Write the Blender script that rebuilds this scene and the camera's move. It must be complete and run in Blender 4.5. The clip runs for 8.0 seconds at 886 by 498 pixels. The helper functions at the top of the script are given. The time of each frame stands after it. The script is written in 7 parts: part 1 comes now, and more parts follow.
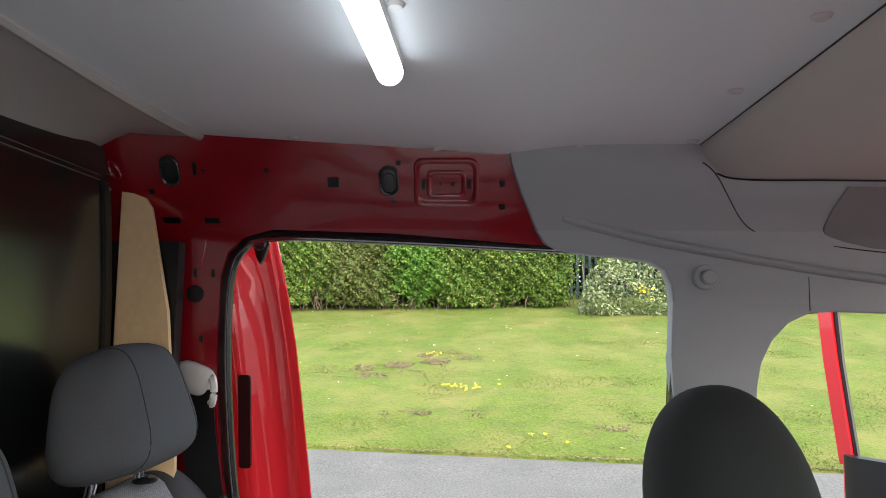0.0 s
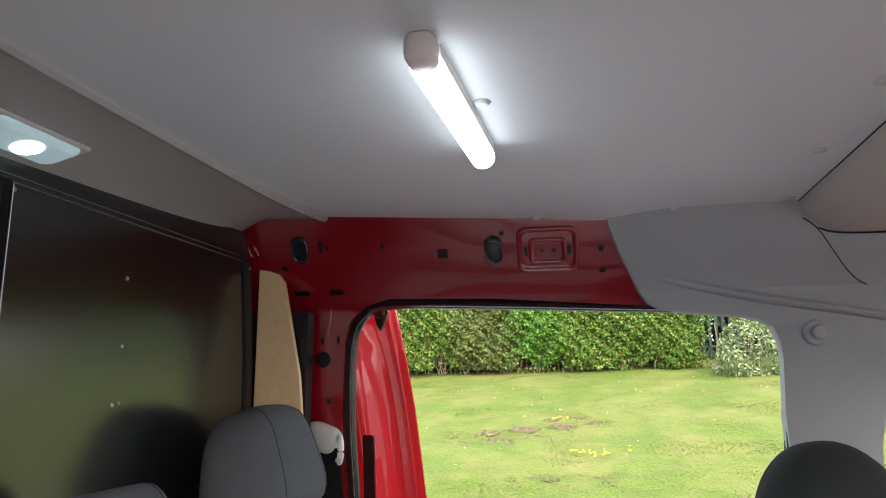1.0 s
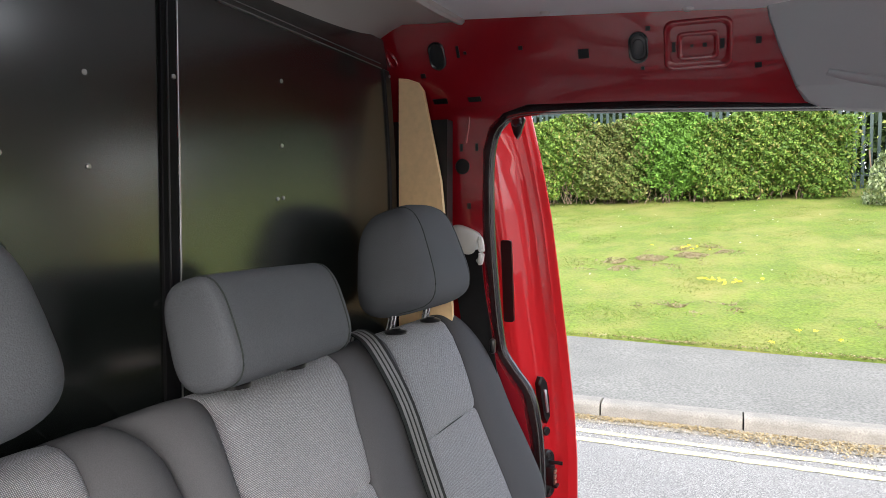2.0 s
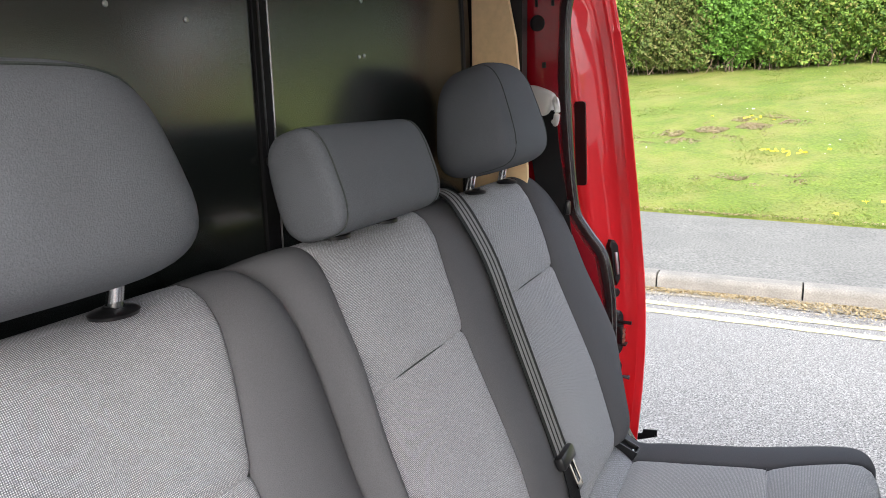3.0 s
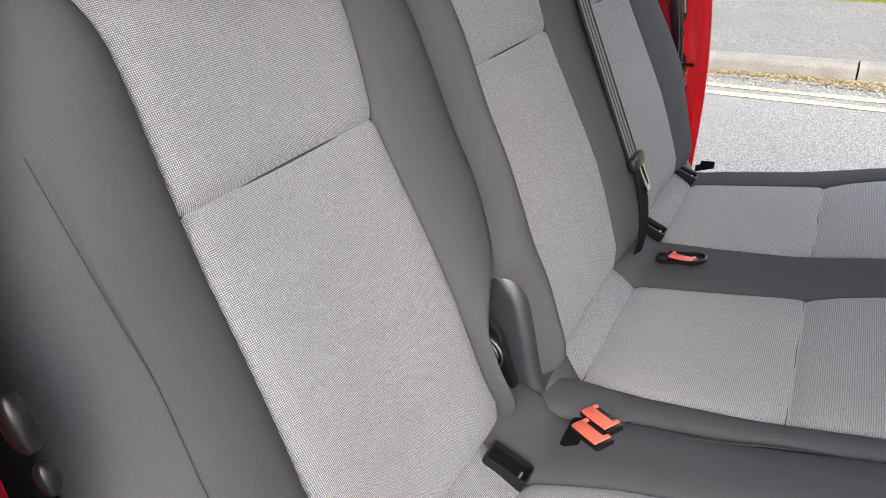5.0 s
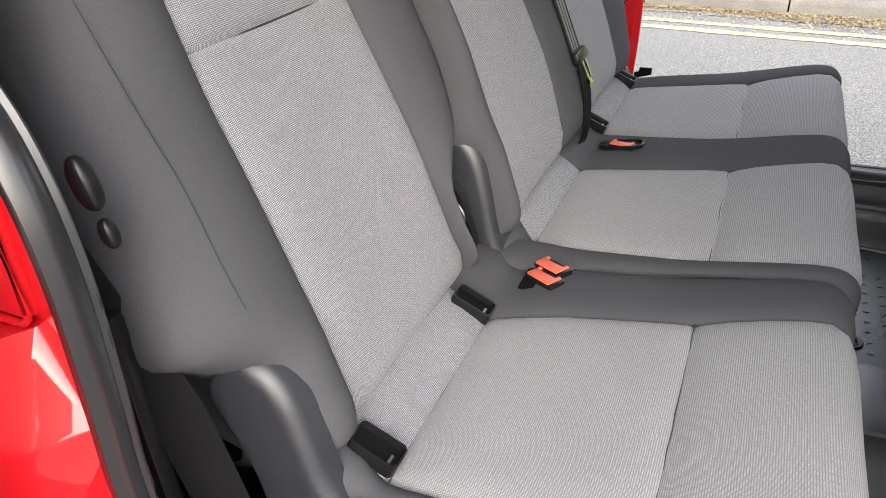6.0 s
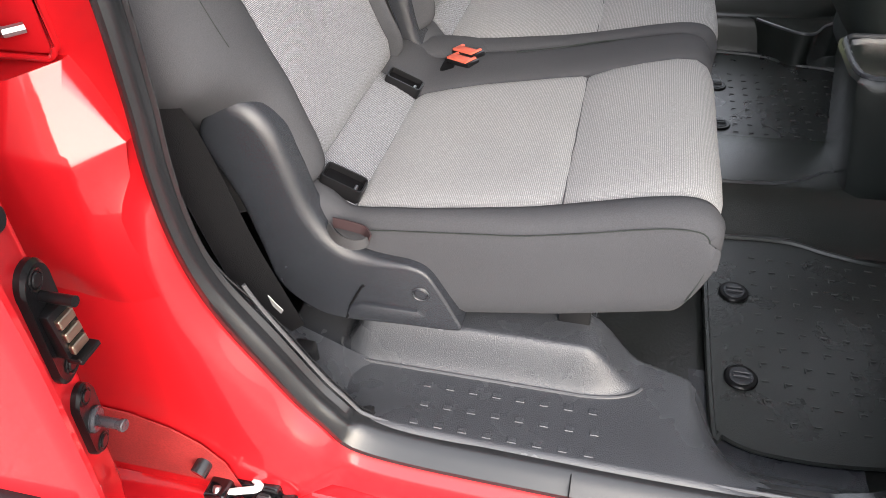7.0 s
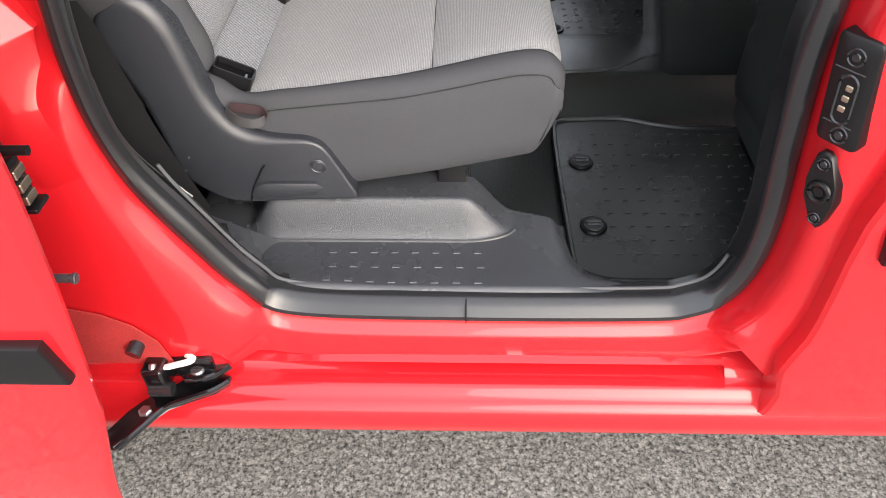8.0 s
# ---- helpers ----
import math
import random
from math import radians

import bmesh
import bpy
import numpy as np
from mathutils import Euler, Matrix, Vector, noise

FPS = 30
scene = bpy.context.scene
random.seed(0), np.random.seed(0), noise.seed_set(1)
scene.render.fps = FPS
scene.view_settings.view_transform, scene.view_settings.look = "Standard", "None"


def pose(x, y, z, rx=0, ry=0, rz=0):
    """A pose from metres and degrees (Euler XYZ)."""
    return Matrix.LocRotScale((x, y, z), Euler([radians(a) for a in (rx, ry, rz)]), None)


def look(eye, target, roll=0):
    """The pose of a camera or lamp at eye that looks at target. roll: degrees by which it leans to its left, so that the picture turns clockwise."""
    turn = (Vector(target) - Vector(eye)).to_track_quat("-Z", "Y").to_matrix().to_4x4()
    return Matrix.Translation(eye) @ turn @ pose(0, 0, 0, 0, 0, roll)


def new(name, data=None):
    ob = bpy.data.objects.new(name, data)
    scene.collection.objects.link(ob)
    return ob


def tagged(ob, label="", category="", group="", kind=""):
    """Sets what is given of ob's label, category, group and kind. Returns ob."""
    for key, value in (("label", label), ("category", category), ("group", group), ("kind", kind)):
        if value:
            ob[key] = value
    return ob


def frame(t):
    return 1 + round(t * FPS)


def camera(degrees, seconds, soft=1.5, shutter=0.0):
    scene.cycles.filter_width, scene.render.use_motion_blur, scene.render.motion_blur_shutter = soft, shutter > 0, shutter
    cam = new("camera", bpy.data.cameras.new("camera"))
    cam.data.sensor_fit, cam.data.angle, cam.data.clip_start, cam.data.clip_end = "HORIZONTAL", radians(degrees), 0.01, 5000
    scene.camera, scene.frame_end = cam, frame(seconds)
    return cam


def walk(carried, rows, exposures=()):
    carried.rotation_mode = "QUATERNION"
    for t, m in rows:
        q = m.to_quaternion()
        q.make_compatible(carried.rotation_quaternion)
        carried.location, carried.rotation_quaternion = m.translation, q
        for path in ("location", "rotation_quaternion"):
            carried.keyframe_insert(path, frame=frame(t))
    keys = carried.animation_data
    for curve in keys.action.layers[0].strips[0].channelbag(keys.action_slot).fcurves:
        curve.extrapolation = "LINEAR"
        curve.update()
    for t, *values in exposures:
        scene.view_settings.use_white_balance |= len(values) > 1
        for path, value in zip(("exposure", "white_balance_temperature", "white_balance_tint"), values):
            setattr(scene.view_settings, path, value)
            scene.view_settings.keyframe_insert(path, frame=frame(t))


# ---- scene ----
cam = camera(63.6, 8.0, soft=0.9)
PATH = [
    (0, (0.082, -0.621, 1.561), (0.001, 1.367, 1.759), 0.7),
    (0.5, (0.101, -0.657, 1.556), (-0.139, 1.299, 1.898), 0.1),
    (1, (0.123, -0.708, 1.554), (-0.292, 1.213, 1.926), -0.1),
    (1.3, (0.125, -0.723, 1.535), (-0.431, 1.167, 1.879), 0.1),
    (1.5, (0.111, -0.724, 1.527), (-0.525, 1.156, 1.775), 0.3),
    (1.7, (0.105, -0.722, 1.514), (-0.59, 1.151, 1.608), 0.4),
    (2.8, (0.064, -0.763, 1.475), (-0.77, 1.018, 1.113), -1.2),
    (3, (0.054, -0.764, 1.466), (-0.805, 0.991, 1.041), -1.2),
    (3.5, (0.04, -0.767, 1.424), (-0.85, 0.924, 0.834), -1.4),
    (4, (0.033, -0.787, 1.393), (-0.849, 0.847, 0.648), -1.3),
    (4.5, (0.023, -0.824, 1.364), (-0.856, 0.761, 0.518), -1.7),
    (4.7, (0.022, -0.846, 1.355), (-0.857, 0.72, 0.476), -2.0),
    (5.8, (0.041, -0.999, 1.295), (-0.699, 0.542, 0.257), -2.1),
    (6, (0.065, -1.023, 1.29), (-0.645, 0.526, 0.243), -2.1),
    (6.5, (0.097, -1.138, 1.282), (-0.434, 0.444, 0.179), -0.8),
    (6.8, (0.107, -1.229, 1.246), (-0.372, 0.311, 0.063), -2.8),
    (7, (0.099, -1.252, 1.242), (-0.324, 0.22, -0.044), -3.2),
    (7.5, (0.096, -1.354, 1.239), (-0.056, 0.106, -0.119), -2.5),
    (8, (0.091, -1.434, 1.232), (0.045, 0.018, -0.142), -0.9),
]
EXPOSURES = [(0, 0.82, 6220, 10), (1.0, 1.06, 6200, 10), (1.7, 1.10, 6200, 10), (2.8, 1.15, 6200, 10), (3.5, 1.02, 6250, 10), (4.5, 1.0, 6320, 10), (6.0, 0.90, 6450, 10), (7.0, 0.94, 6520, 10), (8.0, 0.68, 6550, 10)]
walk(cam, [(t, look(eye, target, roll)) for t, eye, target, roll in PATH], EXPOSURES)

# ---- daylight: a bright overcast sky ----
world = bpy.data.worlds.new("sky")
scene.world = world
world.use_nodes = True
wn = world.node_tree.nodes
sky = wn.new("ShaderNodeTexSky")
sky.sky_type, sky.sun_disc = "NISHITA", False
sky.sun_elevation, sky.sun_rotation = radians(32), radians(148)
sky.air_density, sky.dust_density, sky.ozone_density = 1.0, 4.0, 1.0
wn["Background"].inputs["Strength"].default_value = 0.13
cloud = wn.new("ShaderNodeMix")
cloud.data_type, cloud.blend_type = "RGBA", "ADD"
cloud.inputs[0].default_value = 1.0
cloud.inputs[7].default_value = (8.6, 8.6, 8.8, 1)
world.node_tree.links.new(sky.outputs["Color"], cloud.inputs[6])
world.node_tree.links.new(cloud.outputs[2], wn["Background"].inputs["Color"])
sun = new("sun", bpy.data.lights.new("sun", "SUN"))
sun.data.energy, sun.data.angle, sun.data.color = 1.25, radians(52), (1.0, 0.98, 0.95)
sun.matrix_world = look((4.6, -7.4, 5.4), (0, 0, 0))

# ---- materials ----
def material(name, base, rough=0.5, metal=0.0, var=0.12, scale=8.0, bump=0.0, bump_scale=200.0, coat=0.0, fine=0.0, spec=0.5):
    """A surface with two scales of colour variation and a fine relief, in metres of the object."""
    m = bpy.data.materials.new(name)
    m.use_nodes = True
    nt = m.node_tree
    n, l = nt.nodes, nt.links
    b = n["Principled BSDF"]
    b.inputs["Roughness"].default_value = rough
    b.inputs["Metallic"].default_value = metal
    b.inputs["Coat Weight"].default_value = coat
    b.inputs["Coat Roughness"].default_value = 0.03
    b.inputs["Coat IOR"].default_value = 1.5
    b.inputs["Specular IOR Level"].default_value = spec
    tc = n.new("ShaderNodeTexCoord")
    big = n.new("ShaderNodeTexNoise")
    big.inputs["Scale"].default_value = scale
    big.inputs["Detail"].default_value = 5
    l.new(tc.outputs["Object"], big.inputs["Vector"])
    small = n.new("ShaderNodeTexNoise")
    small.inputs["Scale"].default_value = bump_scale
    small.inputs["Detail"].default_value = 3
    l.new(tc.outputs["Object"], small.inputs["Vector"])
    mix = n.new("ShaderNodeMix")
    mix.data_type = "RGBA"
    mix.inputs[6].default_value = (*[c * (1 - var) for c in base], 1)
    mix.inputs[7].default_value = (*[min(1, c * (1 + var)) for c in base], 1)
    l.new(big.outputs["Fac"], mix.inputs[0])
    grain = n.new("ShaderNodeMix")
    grain.data_type, grain.blend_type = "RGBA", "MULTIPLY"
    grain.inputs[0].default_value = fine
    l.new(mix.outputs[2], grain.inputs[6])
    ramp = n.new("ShaderNodeMapRange")
    ramp.inputs["From Min"].default_value, ramp.inputs["From Max"].default_value = 0.3, 0.7
    ramp.inputs["To Min"].default_value, ramp.inputs["To Max"].default_value = 0.35, 1.5
    l.new(small.outputs["Fac"], ramp.inputs["Value"])
    l.new(ramp.outputs[0], grain.inputs[7])
    l.new(grain.outputs[2], b.inputs["Base Color"])
    rr = n.new("ShaderNodeMapRange")
    rr.inputs["To Min"].default_value, rr.inputs["To Max"].default_value = max(0.02, rough * 0.85), min(1, rough * 1.15)
    l.new(big.outputs["Fac"], rr.inputs["Value"])
    l.new(rr.outputs[0], b.inputs["Roughness"])
    if bump:
        bp = n.new("ShaderNodeBump")
        bp.inputs["Strength"].default_value, bp.inputs["Distance"].default_value = 1.0, bump
        l.new(small.outputs["Fac"], bp.inputs["Height"])
        l.new(bp.outputs["Normal"], b.inputs["Normal"])
    return m


def woven(name, light, dark, pitch_u, pitch_v, depth=0.0003):
    """Cloth of crossing yarns: light and dark stitches at a pitch in metres of the UV map."""
    m = material(name, light, 0.9, var=0.10, scale=14, bump_scale=520, fine=0.45, spec=0.25)
    nt = m.node_tree
    n, l = nt.nodes, nt.links
    b = n["Principled BSDF"]
    base = b.inputs["Base Color"].links[0].from_socket
    uv = n.new("ShaderNodeUVMap")
    sep = n.new("ShaderNodeSeparateXYZ")
    l.new(uv.outputs[0], sep.inputs[0])
    waves = []
    for k, p in enumerate((pitch_u, pitch_v)):
        mul = n.new("ShaderNodeMath")
        mul.operation = "MULTIPLY"
        mul.inputs[1].default_value = 2 * math.pi / p
        l.new(sep.outputs[k], mul.inputs[0])
        s = n.new("ShaderNodeMath")
        s.operation = "SINE"
        l.new(mul.outputs[0], s.inputs[0])
        r = n.new("ShaderNodeMapRange")
        r.inputs["From Min"].default_value, r.inputs["From Max"].default_value = -0.9, 0.3
        l.new(s.outputs[0], r.inputs["Value"])
        waves.append(r)
    prod = n.new("ShaderNodeMath")
    prod.operation = "MULTIPLY"
    l.new(waves[0].outputs[0], prod.inputs[0])
    l.new(waves[1].outputs[0], prod.inputs[1])
    mix = n.new("ShaderNodeMix")
    mix.data_type = "RGBA"
    mix.inputs[6].default_value = (*dark, 1)
    l.new(prod.outputs[0], mix.inputs[0])
    l.new(base, mix.inputs[7])
    l.new(mix.outputs[2], b.inputs["Base Color"])
    bp = n.new("ShaderNodeBump")
    bp.inputs["Strength"].default_value, bp.inputs["Distance"].default_value = 0.8, depth
    l.new(prod.outputs[0], bp.inputs["Height"])
    l.new(bp.outputs["Normal"], b.inputs["Normal"])
    b.inputs["Sheen Weight"].default_value = 0.15
    return m


def glow(name, colour, strength):
    m = bpy.data.materials.new(name)
    m.use_nodes = True
    b = m.node_tree.nodes["Principled BSDF"]
    b.inputs["Base Color"].default_value = (*colour, 1)
    b.inputs["Emission Color"].default_value = (*colour, 1)
    b.inputs["Emission Strength"].default_value = strength
    return m


def leafy(name, tones, rough=0.75):
    """Leaves, each of its own tone."""
    m = bpy.data.materials.new(name)
    m.use_nodes = True
    n, l = m.node_tree.nodes, m.node_tree.links
    b = n["Principled BSDF"]
    b.inputs["Roughness"].default_value = rough
    g = n.new("ShaderNodeNewGeometry")
    r = n.new("ShaderNodeValToRGB")
    r.color_ramp.elements[0].color = (*tones[0], 1)
    r.color_ramp.elements[1].color = (*tones[-1], 1)
    for k, c in enumerate(tones[1:-1]):
        e = r.color_ramp.elements.new((k + 1) / (len(tones) - 1))
        e.color = (*c, 1)
    l.new(g.outputs["Random Per Island"], r.inputs[0])
    l.new(r.outputs[0], b.inputs["Base Color"])
    b.inputs["Subsurface Weight"].default_value = 0.0
    return m


RED = material("red_paint", (0.62, 0.013, 0.020), 0.36, var=0.05, scale=5, spec=0.22, coat=1.0, bump=0.00003, bump_scale=900)
RED_DUSTY = material("dusty_red_paint", (0.44, 0.045, 0.045), 0.5, var=0.3, scale=22, spec=0.3, coat=0.25, bump=0.00004, bump_scale=400, fine=0.25)
# a darker red than the outer body, for the inner panels
RED_INNER = material("dark_red_inner_paint", (0.26, 0.004, 0.011), 0.24, var=0.16, scale=9, coat=1.0, bump=0.00008, bump_scale=500)
RUBBER = material("black_rubber", (0.018, 0.019, 0.021), 0.24, var=0.2, scale=30, bump=0.00008, bump_scale=900, spec=0.75)
GLOSS_BLACK = material("glossy_black_paint", (0.006, 0.006, 0.007), 0.14, var=0.2, scale=30, bump=0.0001, bump_scale=300, coat=0.6)
PLASTIC = material("dark_grey_plastic", (0.060, 0.064, 0.073), 0.27, var=0.1, scale=12, bump=0.0007, bump_scale=760, fine=0.15, spec=0.75)
PLASTIC_SEAT = material("slate_grey_plastic", (0.028, 0.031, 0.038), 0.26, var=0.08, scale=10, bump=0.0006, bump_scale=900, fine=0.12, spec=0.95)
BLACK = material("black_plastic", (0.009, 0.009, 0.010), 0.30, var=0.15, scale=30, bump=0.0001, bump_scale=700, spec=0.35)
CARPET = material("black_rubber_floor", (0.017, 0.019, 0.018), 0.3, var=0.2, scale=20, bump=0.0008, bump_scale=160, spec=0.7)
TRIM_GREY = material("grey_trim", (0.37, 0.40, 0.418), 0.6, var=0.05, scale=6, bump=0.0004, bump_scale=700, fine=0.06)
HEADLINER = material("grey_headliner", (0.40, 0.39, 0.37), 0.42, var=0.05, scale=5, bump=0.0004, bump_scale=900, fine=0.08)
SHELF = material("beige_grey_moulding", (0.52, 0.49, 0.455), 0.55, var=0.06, scale=6, bump=0.0005, bump_scale=700, fine=0.06)
# darker grey that stands for the shade inside the shelf tray
RECESS_SHADE = material("recess_shade_grey", (0.20, 0.205, 0.21), 0.6, var=0.08, scale=8, bump=0.0004, bump_scale=700)
CEILING = material("grey_ceiling_board", (0.68, 0.725, 0.75), 0.5, var=0.05, scale=3, bump=0.0001, bump_scale=400, fine=0.05)
BOARD = material("black_painted_board", (0.008, 0.010, 0.009), 0.22, var=0.25, scale=4, bump=0.00004, bump_scale=260, spec=0.9)
BOARD.node_tree.nodes["Principled BSDF"].inputs["IOR"].default_value = 1.62
PLY = material("birch_plywood", (0.84, 0.61, 0.34), 0.6, var=0.14, scale=7, bump=0.0002, bump_scale=90, fine=0.08)
METAL = material("chrome", (0.75, 0.75, 0.76), 0.12, metal=1.0, var=0.03)
STEEL = material("dull_steel", (0.45, 0.45, 0.46), 0.38, metal=1.0, var=0.1)
BRASS = material("brass_contact", (0.50, 0.44, 0.34), 0.4, metal=1.0, var=0.15)
CAP = material("beige_plastic", (0.80, 0.74, 0.72), 0.5, var=0.04)
WHITE = material("white_plastic", (0.74, 0.74, 0.72), 0.4, var=0.04)
LIGHT_GREY = material("pale_grey_plastic", (0.56, 0.56, 0.55), 0.45, var=0.05)
SEAL_EDGE = material("grey_edging", (0.10, 0.10, 0.10), 0.5, var=0.1)
BUCKLE_RED = material("red_button_plastic", (0.80, 0.16, 0.10), 0.4, var=0.06)
WEBBING = material("black_webbing", (0.007, 0.007, 0.008), 0.55, var=0.15, scale=40, bump=0.0006, bump_scale=900, spec=0.12)
WEB_STRIPE = material("grey_webbing", (0.15, 0.15, 0.156), 0.55, var=0.12, scale=40, bump=0.0006, bump_scale=900)
WEB_GREY = material("charcoal_webbing", (0.055, 0.055, 0.058), 0.6, var=0.12, scale=40, bump=0.0006, bump_scale=900)
MAROON = material("maroon_webbing", (0.045, 0.024, 0.026), 0.7, var=0.15, scale=60)
CLOTH = woven("light_grey_woven_cloth", (0.445, 0.459, 0.492), (0.10, 0.105, 0.118), 0.0017, 0.0017)
CLOTH_DARK = material("charcoal_cloth", (0.071, 0.073, 0.080), 0.88, var=0.10, scale=16, bump=0.0004, bump_scale=900, fine=0.2, spec=0.2)
CLOTH_RIB = woven("light_grey_ribbed_cloth", (0.43, 0.437, 0.445), (0.21, 0.214, 0.22), 0.0013, 0.0022, 0.0002)
CLOTH_HEAD = material("charcoal_headrest_cloth", (0.084, 0.091, 0.103), 0.85, var=0.14, scale=18, bump=0.0005, bump_scale=700, fine=0.25, spec=0.2)
CLOTH_FRONT = material("black_seat_cloth", (0.034, 0.041, 0.039), 0.9, var=0.1, scale=18, bump=0.0005, bump_scale=800, fine=0.2, spec=0.3)
BLACK_MATT = material("matt_black_plastic", (0.005, 0.005, 0.006), 0.65, var=0.1, spec=0.15)
SMOOTH_GREY = material("smooth_grey_plastic", (0.10, 0.103, 0.11), 0.2, var=0.06, spec=0.8)
LAMP = glow("white_lamp_diffuser", (0.95, 0.98, 1.0), 3.5)
LAMP_SMALL = glow("lamp_bulb", (0.85, 0.95, 1.0), 3.0)
LENS = glow("lit_ribbed_lens", (0.45, 0.60, 0.62), 0.20)
FLOOR_BLACK = material("black_moulded_plastic", (0.030, 0.035, 0.032), 0.25, var=0.15, scale=14, bump=0.0004, bump_scale=600, fine=0.15, spec=0.85)
ASPHALT = material("asphalt", (0.288, 0.279, 0.262), 0.75, var=0.20, scale=0.9, bump=0.006, bump_scale=85, fine=0.25)
PAVING = material("worn_tarmac", (0.150, 0.146, 0.132), 0.85, var=0.36, scale=1.9, bump=0.003, bump_scale=55, fine=0.65)
KERB = material("concrete_kerb", (0.205, 0.192, 0.168), 0.85, var=0.5, scale=6, bump=0.002, bump_scale=90, fine=0.35)
YELLOW = material("worn_yellow_paint", (0.54, 0.49, 0.27), 0.8, var=0.22, scale=9, bump=0.003, bump_scale=90, fine=0.55)
STRAW = material("dry_grass_litter", (0.24, 0.215, 0.165), 0.9, var=0.3, scale=9, bump=0.006, bump_scale=70, fine=0.7)
FENCE = material("dark_green_steel", (0.012, 0.035, 0.032), 0.5, var=0.15, scale=10)
BARK = material("bark", (0.16, 0.115, 0.08), 0.9, var=0.3, scale=20, bump=0.004, bump_scale=70)
LEAF_HEDGE = leafy("hedge_leaves", [(0.045, 0.090, 0.010), (0.10, 0.185, 0.018), (0.070, 0.14, 0.013), (0.165, 0.27, 0.030), (0.21, 0.19, 0.05)])
STRAW_BITS = leafy("straw_bits", [(0.20, 0.145, 0.07), (0.34, 0.27, 0.15), (0.27, 0.21, 0.11), (0.40, 0.34, 0.22)], 0.9)
GRIT_BITS = leafy("grit_bits", [(0.16, 0.15, 0.13), (0.34, 0.32, 0.29), (0.46, 0.43, 0.38), (0.24, 0.22, 0.19)], 0.9)
EARTH_BITS = leafy("earth_bits", [(0.19, 0.155, 0.085), (0.27, 0.205, 0.125), (0.19, 0.185, 0.07), (0.30, 0.24, 0.16)], 0.9)
LEAF_OLIVE = leafy("olive_leaves", [(0.045, 0.078, 0.012), (0.10, 0.145, 0.024), (0.145, 0.15, 0.040), (0.08, 0.125, 0.018), (0.19, 0.165, 0.06)])
LEAF_BRIGHT = leafy("bright_leaves", [(0.050, 0.12, 0.012), (0.11, 0.24, 0.022), (0.075, 0.17, 0.016), (0.16, 0.31, 0.035)])
LEAF_SHRUB = leafy("silver_leaves", [(0.085, 0.125, 0.040), (0.26, 0.31, 0.15), (0.16, 0.22, 0.075), (0.40, 0.43, 0.25)])
LEAF_GRASS = leafy("grass_blades", [(0.090, 0.150, 0.012), (0.130, 0.185, 0.018), (0.170, 0.205, 0.035), (0.24, 0.225, 0.070)])
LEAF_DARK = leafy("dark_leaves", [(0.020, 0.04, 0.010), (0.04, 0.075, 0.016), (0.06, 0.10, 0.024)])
FLOWER = leafy("yellow_petals", [(0.85, 0.68, 0.02), (0.9, 0.75, 0.05)])
DAISY = leafy("white_petals", [(0.85, 0.85, 0.8), (0.9, 0.9, 0.88)])


def lawn_material():
    m = material("mown_lawn", (0.110, 0.158, 0.012), 0.9, var=0.36, scale=3.0, bump=0.014, bump_scale=30, fine=0.5)
    n, l = m.node_tree.nodes, m.node_tree.links
    b = n["Principled BSDF"]
    src = b.inputs["Base Color"].links[0].from_socket
    tc = n.new("ShaderNodeTexCoord")
    no = n.new("ShaderNodeTexNoise")
    no.inputs["Scale"].default_value, no.inputs["Detail"].default_value, no.inputs["Roughness"].default_value = 1.1, 9, 0.68
    l.new(tc.outputs["Object"], no.inputs["Vector"])
    r = n.new("ShaderNodeMapRange")
    r.inputs["From Min"].default_value, r.inputs["From Max"].default_value = 0.43, 0.70
    l.new(no.outputs["Fac"], r.inputs["Value"])
    mx = n.new("ShaderNodeMix")
    mx.data_type = "RGBA"
    mx.inputs[7].default_value = (0.205, 0.196, 0.046, 1)
    l.new(r.outputs[0], mx.inputs[0])
    l.new(src, mx.inputs[6])
    l.new(mx.outputs[2], b.inputs["Base Color"])
    return m


LAWN = lawn_material()


